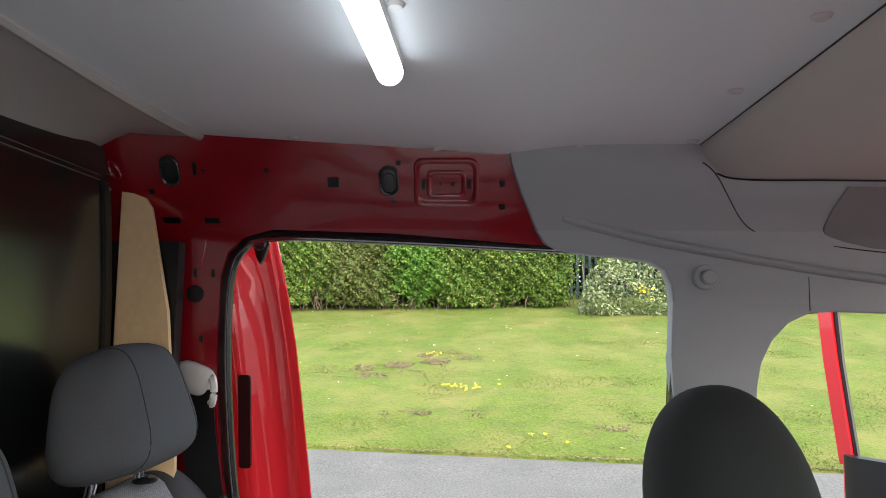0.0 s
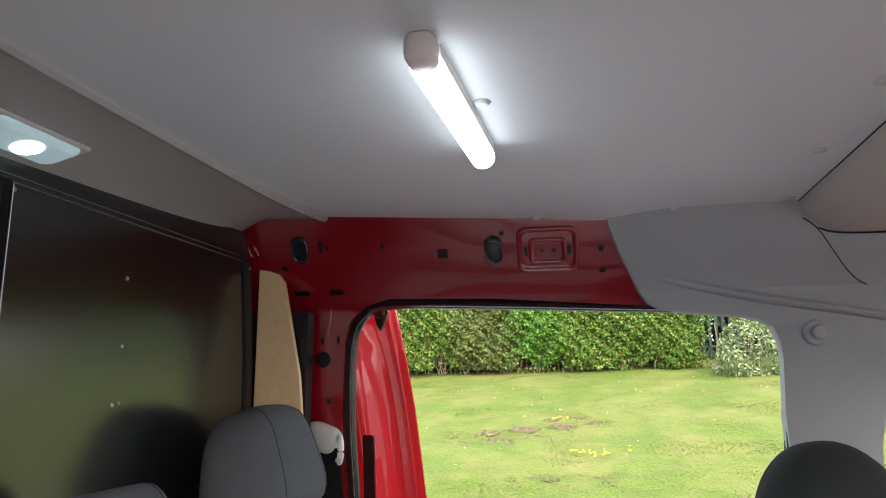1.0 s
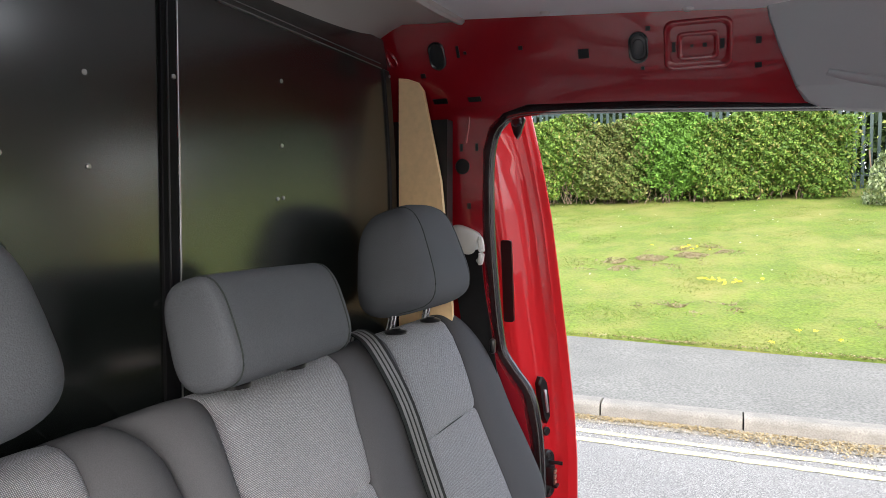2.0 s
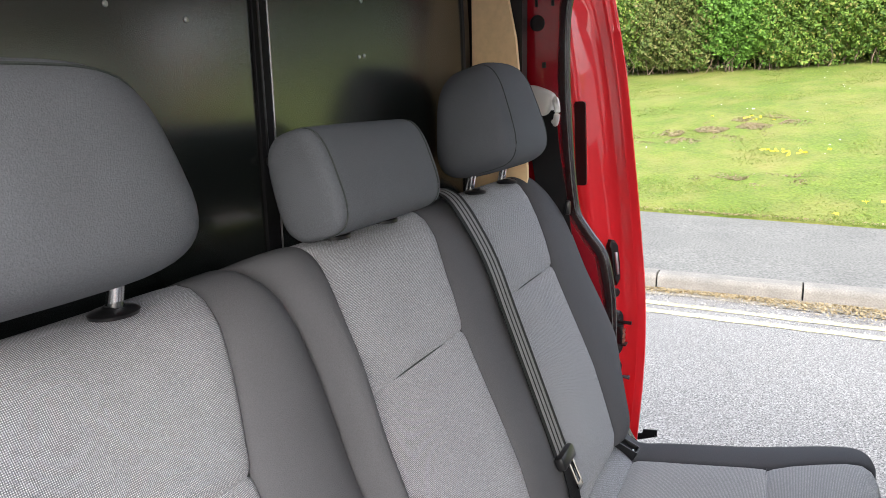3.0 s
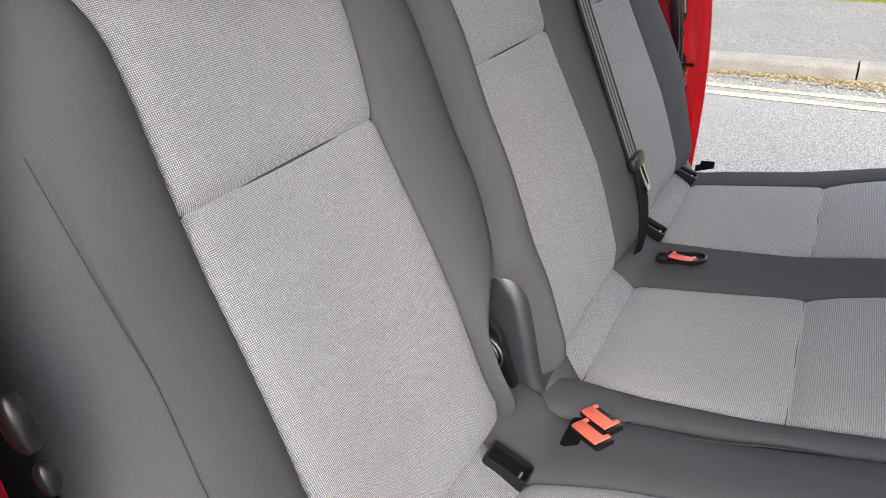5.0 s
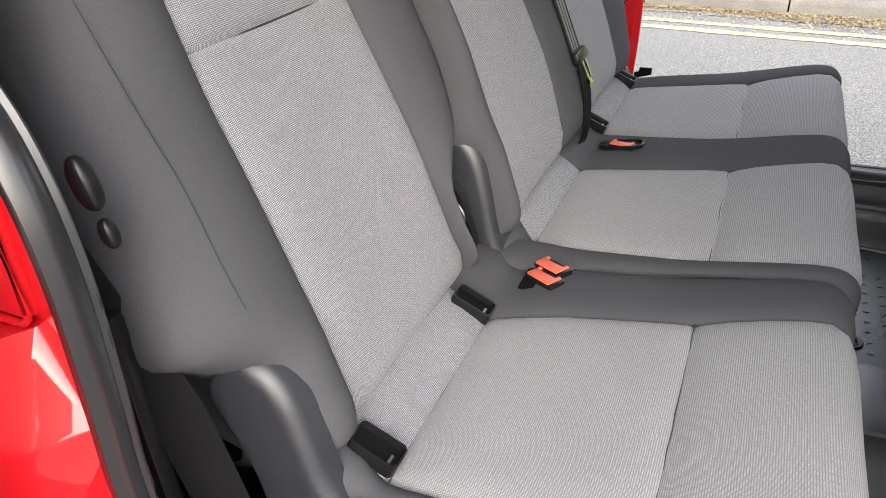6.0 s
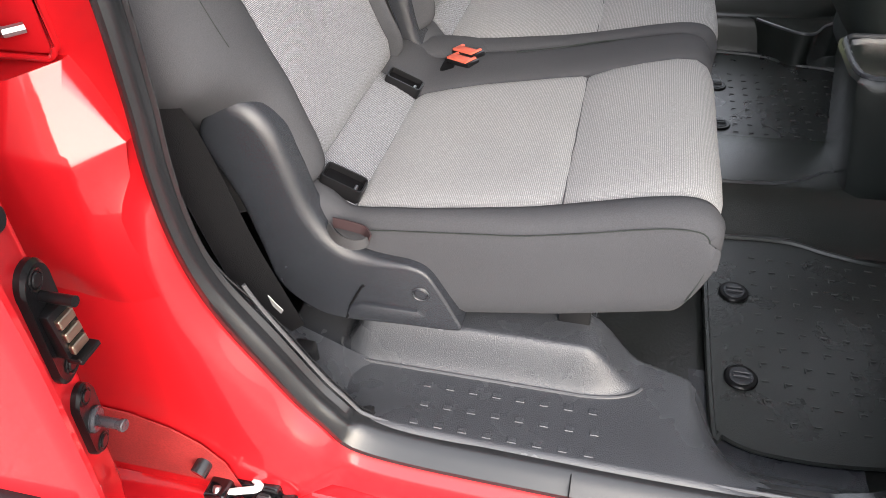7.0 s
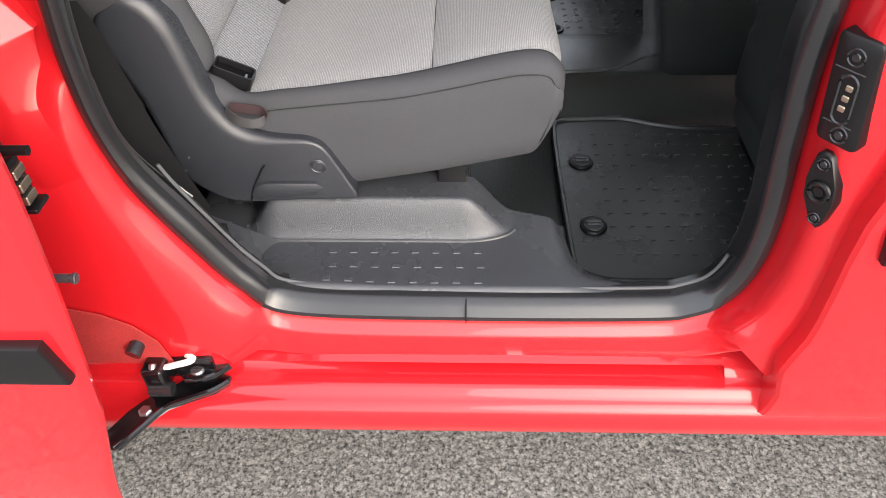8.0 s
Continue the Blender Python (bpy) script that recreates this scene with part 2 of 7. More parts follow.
def chippings(m):
    """Angular stone chips of two sizes, each of its own grey, with dark pits between them."""
    n, l = m.node_tree.nodes, m.node_tree.links
    b = n["Principled BSDF"]
    tc = n.new("ShaderNodeTexCoord")
    out = b.inputs["Base Color"].links[0].from_socket
    warp = n.new("ShaderNodeTexNoise")
    warp.inputs["Scale"].default_value, warp.inputs["Detail"].default_value = 210, 3
    l.new(tc.outputs["Object"], warp.inputs["Vector"])
    shift = n.new("ShaderNodeVectorMath")
    shift.operation = "MULTIPLY_ADD"
    shift.inputs[1].default_value = (0.009, 0.009, 0.009)
    l.new(warp.outputs["Color"], shift.inputs[0])
    l.new(tc.outputs["Object"], shift.inputs[2])
    for scale, low, high, dark in ((125.0, 0.72, 1.32, 0.5), (330.0, 0.84, 1.18, 0.66)):
        cell = n.new("ShaderNodeTexVoronoi")
        cell.inputs["Scale"].default_value = scale
        l.new(shift.outputs[0], cell.inputs["Vector"])
        sep = n.new("ShaderNodeSeparateColor")
        l.new(cell.outputs["Color"], sep.inputs[0])
        tone = n.new("ShaderNodeMapRange")
        tone.inputs["To Min"].default_value, tone.inputs["To Max"].default_value = low, high
        l.new(sep.outputs[0], tone.inputs["Value"])
        edge = n.new("ShaderNodeMapRange")
        edge.inputs["From Min"].default_value, edge.inputs["From Max"].default_value = 0.45, 0.72
        edge.inputs["To Min"].default_value, edge.inputs["To Max"].default_value = 1.05, dark
        l.new(cell.outputs["Distance"], edge.inputs["Value"])
        for src in (tone, edge):
            mul = n.new("ShaderNodeMix")
            mul.data_type, mul.blend_type = "RGBA", "MULTIPLY"
            mul.inputs[0].default_value = 1.0
            l.new(out, mul.inputs[6])
            l.new(src.outputs[0], mul.inputs[7])
            out = mul.outputs[2]
        if scale < 200:
            pit = n.new("ShaderNodeTexNoise")
            pit.inputs["Scale"].default_value, pit.inputs["Detail"].default_value, pit.inputs["Roughness"].default_value = 120, 5, 0.8
            l.new(tc.outputs["Object"], pit.inputs["Vector"])
            hole = n.new("ShaderNodeMapRange")
            hole.inputs["From Min"].default_value, hole.inputs["From Max"].default_value = 0.42, 0.48
            hole.inputs["To Min"].default_value, hole.inputs["To Max"].default_value = 0.16, 1.06
            l.new(pit.outputs["Fac"], hole.inputs["Value"])
            mul = n.new("ShaderNodeMix")
            mul.data_type, mul.blend_type = "RGBA", "MULTIPLY"
            mul.inputs[0].default_value = 1.0
            l.new(out, mul.inputs[6])
            l.new(hole.outputs[0], mul.inputs[7])
            out = mul.outputs[2]
            bp = n.new("ShaderNodeBump")
            bp.inputs["Strength"].default_value, bp.inputs["Distance"].default_value = 1.0, 0.003
            l.new(pit.outputs["Fac"], bp.inputs["Height"])
            l.new(bp.outputs["Normal"], b.inputs["Normal"])
    l.new(out, b.inputs["Base Color"])


chippings(ASPHALT)


# ---- building tools ----
def thing(name, base, label, category, group="", kind=""):
    ob = new(name)
    ob.location = base
    return tagged(ob, label, category, group, kind)


def finish(bm, mat, sharp=0.6):
    bmesh.ops.recalc_face_normals(bm, faces=bm.faces[:])
    for f in bm.faces:
        f.smooth = True
    for e in bm.edges:
        if len(e.link_faces) == 2 and e.calc_face_angle(0) > sharp:
            e.smooth = False
    me = bpy.data.meshes.new("mesh")
    bm.to_mesh(me)
    bm.free()
    me.materials.append(mat)
    return me


def part(name, bm, mat, parent=None, label="", sharp=0.6):
    """One mesh, in the place's own metres, under a thing or a part."""
    ob = new(name, finish(bm, mat, sharp))
    hang(ob, parent)
    return tagged(ob, label) if label else ob


def hang(ob, parent):
    if parent is not None:
        ob.parent = parent
        if parent.type == "EMPTY":
            ob.matrix_parent_inverse = Matrix.Translation(-parent.location)


def B():
    return bmesh.new()


def box(bm, lo, hi, bevel=0.0, segs=2, m=None):
    v = [bm.verts.new((x, y, z)) for x in (lo[0], hi[0]) for y in (lo[1], hi[1]) for z in (lo[2], hi[2])]
    fs = [bm.faces.new([v[k] for k in q]) for q in ((0, 1, 3, 2), (4, 6, 7, 5), (0, 4, 5, 1), (2, 3, 7, 6), (0, 2, 6, 4), (1, 5, 7, 3))]
    geom = v
    if bevel:
        es = list({e for f in fs for e in f.edges})
        r = bmesh.ops.bevel(bm, geom=es, offset=bevel, segments=segs, profile=0.5, affect="EDGES")
        geom = list({w for f in r["faces"] for w in f.verts} | {w for w in v if w.is_valid})
    if m is not None:
        bmesh.ops.transform(bm, matrix=m, verts=geom)
    return bm


def prism(bm, outline, a, b, axis="y", bevel=0.0, segs=2):
    """A flat outline pushed along an axis from a to b. Outline coordinates: the other two axes in order."""
    def at(p, q):
        return {"x": (q, p[0], p[1]), "y": (p[0], q, p[1]), "z": (p[0], p[1], q)}[axis]
    lo = [bm.verts.new(at(p, a)) for p in outline]
    hi = [bm.verts.new(at(p, b)) for p in outline]
    n = len(outline)
    caps = [bm.faces.new(lo[::-1]), bm.faces.new(hi)]
    for k in range(n):
        bm.faces.new((lo[k], lo[(k + 1) % n], hi[(k + 1) % n], hi[k]))
    if bevel:
        es = [e for f in caps for e in f.edges]
        bmesh.ops.bevel(bm, geom=list(set(es)), offset=bevel, segments=segs, profile=0.5, affect="EDGES")
    return bm


def grid(bm, rows, close_u=False, close_v=False, uv=None):
    """A sheet through rows of points; uv: rows of (u, v) in metres."""
    vs = [[bm.verts.new(p) for p in r] for r in rows]
    lay = bm.loops.layers.uv.verify() if uv else None
    nu, nv = len(rows), len(rows[0])
    for i in range(nu if close_u else nu - 1):
        for j in range(nv if close_v else nv - 1):
            ij = ((i, j), ((i + 1) % nu, j), ((i + 1) % nu, (j + 1) % nv), (i, (j + 1) % nv))
            f = bm.faces.new([vs[a][c] for a, c in ij])
            if uv:
                for lp, (a, c) in zip(f.loops, ij):
                    lp[lay].uv = uv[a][c]
    return vs


def spline(pts, n, closed=False):
    """Points resampled along a smooth curve through pts."""
    pts = [Vector(p) for p in pts]
    m = len(pts)
    out = []
    spans = m if closed else m - 1
    for k in range(n):
        u = k * spans / (n if closed else n - 1)
        i = min(int(u), spans - 1)
        t = u - i
        def at(q):
            return pts[q % m] if closed else pts[max(0, min(m - 1, q))]
        p0, p1, p2, p3 = at(i - 1), at(i), at(i + 1), at(i + 2)
        out.append(0.5 * (2 * p1 + (p2 - p0) * t + (2 * p0 - 5 * p1 + 4 * p2 - p3) * t * t + (3 * p1 - p0 - 3 * p2 + p3) * t ** 3))
    return out


def even(pts, n, closed=True):
    """Points at even steps along a polyline."""
    pts = [Vector(p) for p in pts] + ([Vector(pts[0])] if closed else [])
    acc = [0.0]
    for a, b in zip(pts, pts[1:]):
        acc.append(acc[-1] + (b - a).length)
    out, k = [], 0
    for i in range(n):
        s = acc[-1] * i / (n if closed else n - 1)
        while k < len(acc) - 2 and acc[k + 1] < s:
            k += 1
        t = (s - acc[k]) / max(1e-9, acc[k + 1] - acc[k])
        out.append(pts[k].lerp(pts[k + 1], t))
    return out


def tube(bm, pts, r, sides=10, closed=False, flat=1.0, up=(0, 0, 1)):
    """A round (or flattened) bar along a line of points."""
    pts = [Vector(p) for p in pts]
    rows, n = [], len(pts)
    for k, p in enumerate(pts):
        a = pts[(k - 1) % n] if closed or k else p
        b = pts[(k + 1) % n] if closed or k < n - 1 else p
        d = (b - a).normalized()
        s = d.cross(Vector(up))
        s = s.normalized() if s.length > 1e-4 else Vector((1, 0, 0))
        u = s.cross(d)
        rows.append([p + s * r * math.cos(q) + u * r * flat * math.sin(q) for q in [2 * math.pi * j / sides for j in range(sides)]])
    vs = grid(bm, rows, close_u=closed, close_v=True)
    if not closed:
        bm.faces.new(vs[0][::-1]), bm.faces.new(vs[-1])
    return bm


def ribbon(bm, pts, width, thick, side):
    """A strap along pts; side: its width direction."""
    side = Vector(side).normalized()
    rows = []
    pts = [Vector(p) for p in pts]
    for k, p in enumerate(pts):
        d = (pts[min(k + 1, len(pts) - 1)] - pts[max(k - 1, 0)]).normalized()
        nrm = d.cross(side).normalized()
        s = nrm.cross(d).normalized()
        rows.append([p + s * width * a + nrm * thick * b for a, b in ((-0.5, -0.5), (0.5, -0.5), (0.5, 0.5), (-0.5, 0.5))])
    vs = grid(bm, rows, close_v=True)
    bm.faces.new(vs[0][::-1]), bm.faces.new(vs[-1])
    return bm


def pillow(bm, centre, half, lean=0.0, power=2.6, taper=0.0, nu=40, nv=24, flat_z=None):
    """A stuffed, rounded block. lean: degrees about y; taper: how much narrower its top is."""
    c, m = Vector(centre), Matrix.Rotation(radians(lean), 3, "Y")
    def sp(v, e):
        return math.copysign(abs(v) ** e, v)
    e = 2 / power
    rows, uv = [], []
    for i in range(nv + 1):
        a = -math.pi / 2 + math.pi * i / nv
        row, ur = [], []
        for j in range(nu):
            b = 2 * math.pi * j / nu
            x, y, z = sp(math.cos(a), e) * sp(math.cos(b), e), sp(math.cos(a), e) * sp(math.sin(b), e), sp(math.sin(a), e)
            k = 1 - taper * (z + 1) / 2
            row.append(c + m @ Vector((half[0] * x * (1 - 0.5 * taper * (z + 1) / 2), half[1] * y * k, half[2] * z)))
            ur.append((half[1] * y, half[2] * z))
        rows.append(row), uv.append(ur)
    grid(bm, rows, close_v=True)
    bmesh.ops.remove_doubles(bm, verts=bm.verts[:], dist=1e-5)
    return bm


def disc(bm, centre, r, depth, axis, sides=20, bevel=0.0):
    """A short cylinder along an axis vector, from the centre outwards."""
    m = Vector(axis).normalized().to_track_quat("Z", "Y").to_matrix().to_4x4()
    m.translation = Vector(centre)
    prof = [(0, r)] + ([(depth - bevel, r), (depth, r - bevel)] if bevel else [(depth, r)])
    rows = [[m @ Vector((q * math.cos(2 * math.pi * j / sides), q * math.sin(2 * math.pi * j / sides), h)) for j in range(sides)] for h, q in prof]
    vs = grid(bm, rows, close_v=True)
    bm.faces.new(vs[0][::-1]), bm.faces.new(vs[-1])
    return bm


def curved_plate(bm, outline, depth_of, thick, cuts):
    """A plate with an outline in x and z, bent so that y follows depth_of(x, z), and of that thickness in y."""
    f = bm.faces.new([bm.verts.new((x, 0, z)) for x, z in outline])
    for z in cuts:
        bmesh.ops.bisect_plane(bm, geom=bm.verts[:] + bm.edges[:] + bm.faces[:], plane_co=(0, 0, z), plane_no=(0, 0, 1))
    r = bmesh.ops.extrude_face_region(bm, geom=bm.faces[:])
    moved = {v for v in r["geom"] if isinstance(v, bmesh.types.BMVert)}
    for v in bm.verts:
        y = depth_of(v.co.x, v.co.z)
        v.co.y = y + (thick if v in moved else 0)
    bmesh.ops.triangulate(bm, faces=[f for f in bm.faces if len(f.verts) > 4])
    return bm


def lerp_table(table, s):
    """Linear look-up in rows of (s, a, b, ...)."""
    if s <= table[0][0]:
        return table[0][1:]
    for a, b in zip(table, table[1:]):
        if s <= b[0]:
            t = (s - a[0]) / (b[0] - a[0])
            return tuple(p + (q - p) * t for p, q in zip(a[1:], b[1:]))
    return table[-1][1:]


def smooth(t):
    t = max(0.0, min(1.0, t))
    return t * t * (3 - 2 * t)

# ---- outdoors: road, kerb, pavement, lawn bank ----
def lawn_edge(x):
    return 7.03 - 0.14 * max(-5.0, min(5.0, x))


def bank(y, edge=7.03):
    """Height of the lawn over its distance."""
    t = max(0.0, y - edge)
    return 0.145 + 0.2 * min(t, 10.5) + 0.01 * max(0.0, t - 10.5)


XS = [-400, -120, -40, -20, -12, -9, -7, -6, -5, -4, -3, -2, -1, 0, 1, 2, 3, 4, 5, 6, 7, 9, 12, 20, 40, 120, 400]
bm = B()
grid(bm, [[(x, y, 0.0) for y in (-400, -100, -30, -8, -3, -1, 1, 3, 4.72)] for x in XS])
tagged(part("road", bm, ASPHALT), "pale worn tarmac road beside the van", "road", kind="structure")
bm = B()
grid(bm, [[(x, 4.72, -0.05), (x, 4.72, 0.112)] + [(x, 4.72 + (lawn_edge(x) + 0.1 - 4.72) * k / 6, 0.114 + 0.03 * k / 6) for k in range(1, 7)] for x in XS])
tagged(part("pavement", bm, PAVING), "grey patched tarmac footpath behind the kerb", "pavement", kind="structure")
rng = random.Random(4)
bm = B()
xs = [-400, -120, -40, -20] + [-12 + 0.25 * k for k in range(97)] + [20, 40, 120, 400]
ys = [0, 0.05, 0.15, 0.3] + [0.5 + 0.25 * k for k in range(46)] + [14, 20, 60, 200, 400]
rows = []
for x in xs:
    row = []
    for k, d in enumerate(ys):
        y = lawn_edge(x) + d
        z = bank(y, lawn_edge(x)) + (-0.03, 0.012, 0.016, 0.02)[min(k, 3)] + 0.025 * noise.noise(Vector((x * 1.3, y * 1.3, 0))) * (1 if k > 1 else 0)
        row.append((x, y, z))
    rows.append(row)
grid(bm, rows)
tagged(part("lawn", bm, LAWN), "mown grass bank with dry patches rising behind the footpath", "lawn", kind="structure")

# kerb of separate concrete stones
kerb = thing("kerb", (0, 4.5, 0), "weathered concrete kerb of separate stones along the road", "kerb", kind="structure")
prof = [(4.565, -0.04), (4.567, 0.080), (4.576, 0.102), (4.598, 0.117), (4.63, 0.12), (4.72, 0.12), (4.72, -0.04)]
bm = B()
prism(bm, prof, -0.484, 0.484, "x")
first = part("kerbstone", bm, KERB, kerb)
first.location = (-0.297 - 0.98 * 15, 0, 0)
for k in range(1, 30):
    o = first.copy()
    scene.collection.objects.link(o)
    o.location = (-0.297 + 0.98 * (k - 15), rng.uniform(-0.004, 0.004), rng.uniform(-0.004, 0.004))
for k, (y0, w) in enumerate(((3.980, 0.082), (4.172, 0.082))):
    bm = B()
    n = 300
    rows = []
    for i in range(n + 1):
        x = -15 + 30 * i / n
        j = 0.014 * noise.noise(Vector((x * 9, k * 9, 0)))
        wear = w * (0.5 + 0.22 * noise.noise(Vector((x * 3, 4 + k * 9, 0))) + 0.18 * noise.noise(Vector((x * 17, 7 + k * 9, 0))))
        y = y0 - 0.052 * max(-4.0, min(4.0, x))
        rows.append([(x, y - wear + j, 0.004), (x, y + wear + j * 0.7, 0.004)])
    grid(bm, rows)
    tagged(part("road_marking", bm, YELLOW), "worn pale yellow line painted on the road", "road marking", "double yellow lines", "structure")
bm = B()
rows = []
for i in range(241):
    x = -12 + 0.1 * i
    e = 0.05 * noise.noise(Vector((x * 3, 2, 0))) + 0.03 * noise.noise(Vector((x * 11, 5, 0)))
    rows.append([(x, 4.40 + e - 0.05 * max(-3.0, min(3.0, x)), 0.005), (x, 4.50 + e * 0.4, 0.012), (x, 4.564, 0.022)])
grid(bm, rows)
tagged(part("gutter_litter", bm, STRAW), "strip of dry straw and grit in the gutter", "litter", kind="stuff")


def leaf_mesh(points, size, seed, mat, name, parent=None, label="", up=0.3):
    """Many small folded leaves at the given points, in one mesh."""
    g = np.random.default_rng(seed)
    p = np.asarray(points)
    n = len(p)
    a = g.normal(size=(n, 3))
    a[:, 2] += up
    a /= np.linalg.norm(a, axis=1)[:, None]
    b = np.cross(a, g.normal(size=(n, 3)))
    b /= np.linalg.norm(b, axis=1)[:, None]
    c = np.cross(a, b)
    s = size * g.uniform(0.6, 1.35, size=(n, 1))
    v = np.stack([p - b * s, p + c * s * 0.55 + a * s * 0.15, p + b * s, p - c * s * 0.55 + a * s * 0.15], 1).reshape(-1, 3)
    me = bpy.data.meshes.new("leaves")
    me.from_pydata(v.tolist(), [], np.arange(4 * n).reshape(-1, 4).tolist())
    me.materials.append(mat)
    ob = new(name, me)
    hang(ob, parent)
    return tagged(ob, label) if label else ob


g = np.random.default_rng(31)
n = 16000
sx = g.uniform(-5, 5, n)
sy = 4.56 - np.abs(g.normal(0, 0.13, n)) * (0.55 + 0.45 * np.sin(sx * 2.3) * np.sin(sx * 0.7 + 1))
tagged(leaf_mesh(np.stack([sx, sy, 0.012 + 0.01 * g.random(n)], 1), 0.011, 32, STRAW_BITS, "gutter_straw", up=2.0), "loose straw and dead grass blown against the kerb", "litter", kind="stuff")
n = 9000
sx = g.uniform(-5, 5, n)
sy = 4.46 - 0.05 * sx - np.abs(g.normal(0, 0.22, n))
tagged(leaf_mesh(np.stack([sx, sy, 0.006 + 0.004 * g.random(n)], 1), 0.0075, 35, GRIT_BITS, "gutter_grit", up=2.0), "loose pale grit along the edge of the road", "grit", kind="stuff")
n = 6000
sx = g.uniform(-5, 6, n)
ed = np.array([lawn_edge(x) for x in sx])
tagged(leaf_mesh(np.stack([sx, ed + 0.05 + np.abs(g.normal(0, 0.14, n)) * (1 + np.sin(sx * 3.1)), 0.165 + 0.02 * g.random(n)], 1), 0.013, 33, STRAW_BITS, "verge_straw", up=1.5), "dead straw along the ragged edge of the lawn", "litter", kind="stuff")
pts = []
for x0, x1, d0, d1, wide, n in ((-1.95, -0.3, 2.7, 3.9, 0.20, 6000), (-0.75, 0.1, 3.75, 4.1, 0.13, 1500), (-0.9, 0.2, 1.1, 1.35, 0.09, 1200), (1.5, 2.3, 0.75, 1.0, 0.10, 1200)):
    u = g.random(n)
    sx = x0 + (x1 - x0) * u + g.normal(0, 0.10, n)
    sd = d0 + (d1 - d0) * u + g.normal(0, wide, n) * (0.5 + np.abs(np.sin(sx * 7)))
    keep = np.sin(sx * 9 + sd * 5) + np.sin(sx * 4 - sd * 11) > 0.1
    for x, d in zip(sx[keep], sd[keep]):
        pts.append((x, lawn_edge(x) + d, bank(lawn_edge(x) + d, lawn_edge(x)) + 0.024))
tagged(leaf_mesh(pts, 0.016, 34, EARTH_BITS, "worn_turf", up=1.5), "worn brown scuffed patches in the turf", "turf", kind="stuff")
# grass blades on the near part of the bank
g = np.random.default_rng(11)
n = 130000
bx, bd = g.uniform(-5, 7, n), 8.5 * g.random(n) ** 1.5 + 0.02
pts = np.stack([bx, [lawn_edge(x) for x in bx] + bd, np.zeros(n)], 1)
pts[:, 2] = [bank(y, lawn_edge(x)) + 0.012 for x, y in zip(bx, pts[:, 1])]
h = g.uniform(0.008, 0.022, (n, 1))
w = g.uniform(0.003, 0.008, (n, 1))
ang = g.uniform(0, 6.28, n)
d = np.stack([np.cos(ang), np.sin(ang), np.zeros(n)], 1)
lean = np.stack([g.normal(0, 1.5, n), g.normal(0, 1.5, n), np.ones(n)], 1)
v = np.stack([pts - d * w, pts + d * w, pts + lean * h], 1).reshape(-1, 3)
me = bpy.data.meshes.new("grass")
me.from_pydata(v.tolist(), [], np.arange(3 * n).reshape(-1, 3).tolist())
me.materials.append(LEAF_GRASS)
tagged(new("grass", me), "short blades of mown grass on the bank", "grass", kind="stuff")
pts = []
for cx, cd, k, sp in ((0.075, 2.3, 16, 0.28), (-0.5, 4.1, 7, 0.25), (1.4, 0.35, 5, 0.8), (2.6, 0.5, 4, 0.6)):
    for _ in range(k):
        x, dd = cx + g.normal(0, sp), cd + g.normal(0, 0.09)
        y = lawn_edge(x) + max(0.1, dd)
        for _ in range(4):
            pts.append((x + g.normal(0, 0.012), y + g.normal(0, 0.012), bank(y, lawn_edge(x)) + 0.06))
tagged(leaf_mesh(pts, 0.022, 5, FLOWER, "dandelion_flowers", up=2.0), "scattered yellow dandelion flowers in the grass", "flowers", kind="stuff")
pts = []
for _ in range(60):
    x, dd = g.uniform(-4, 5), g.uniform(1, 8)
    y = lawn_edge(x) + dd
    pts += [(x + g.normal(0, 0.008), y + g.normal(0, 0.008), bank(y, lawn_edge(x)) + 0.05) for _ in range(2)]
tagged(leaf_mesh(pts, 0.014, 6, DAISY, "daisy_flowers", up=3.0), "tiny white daisies scattered over the lawn", "flowers", kind="stuff")

HY = 15.4
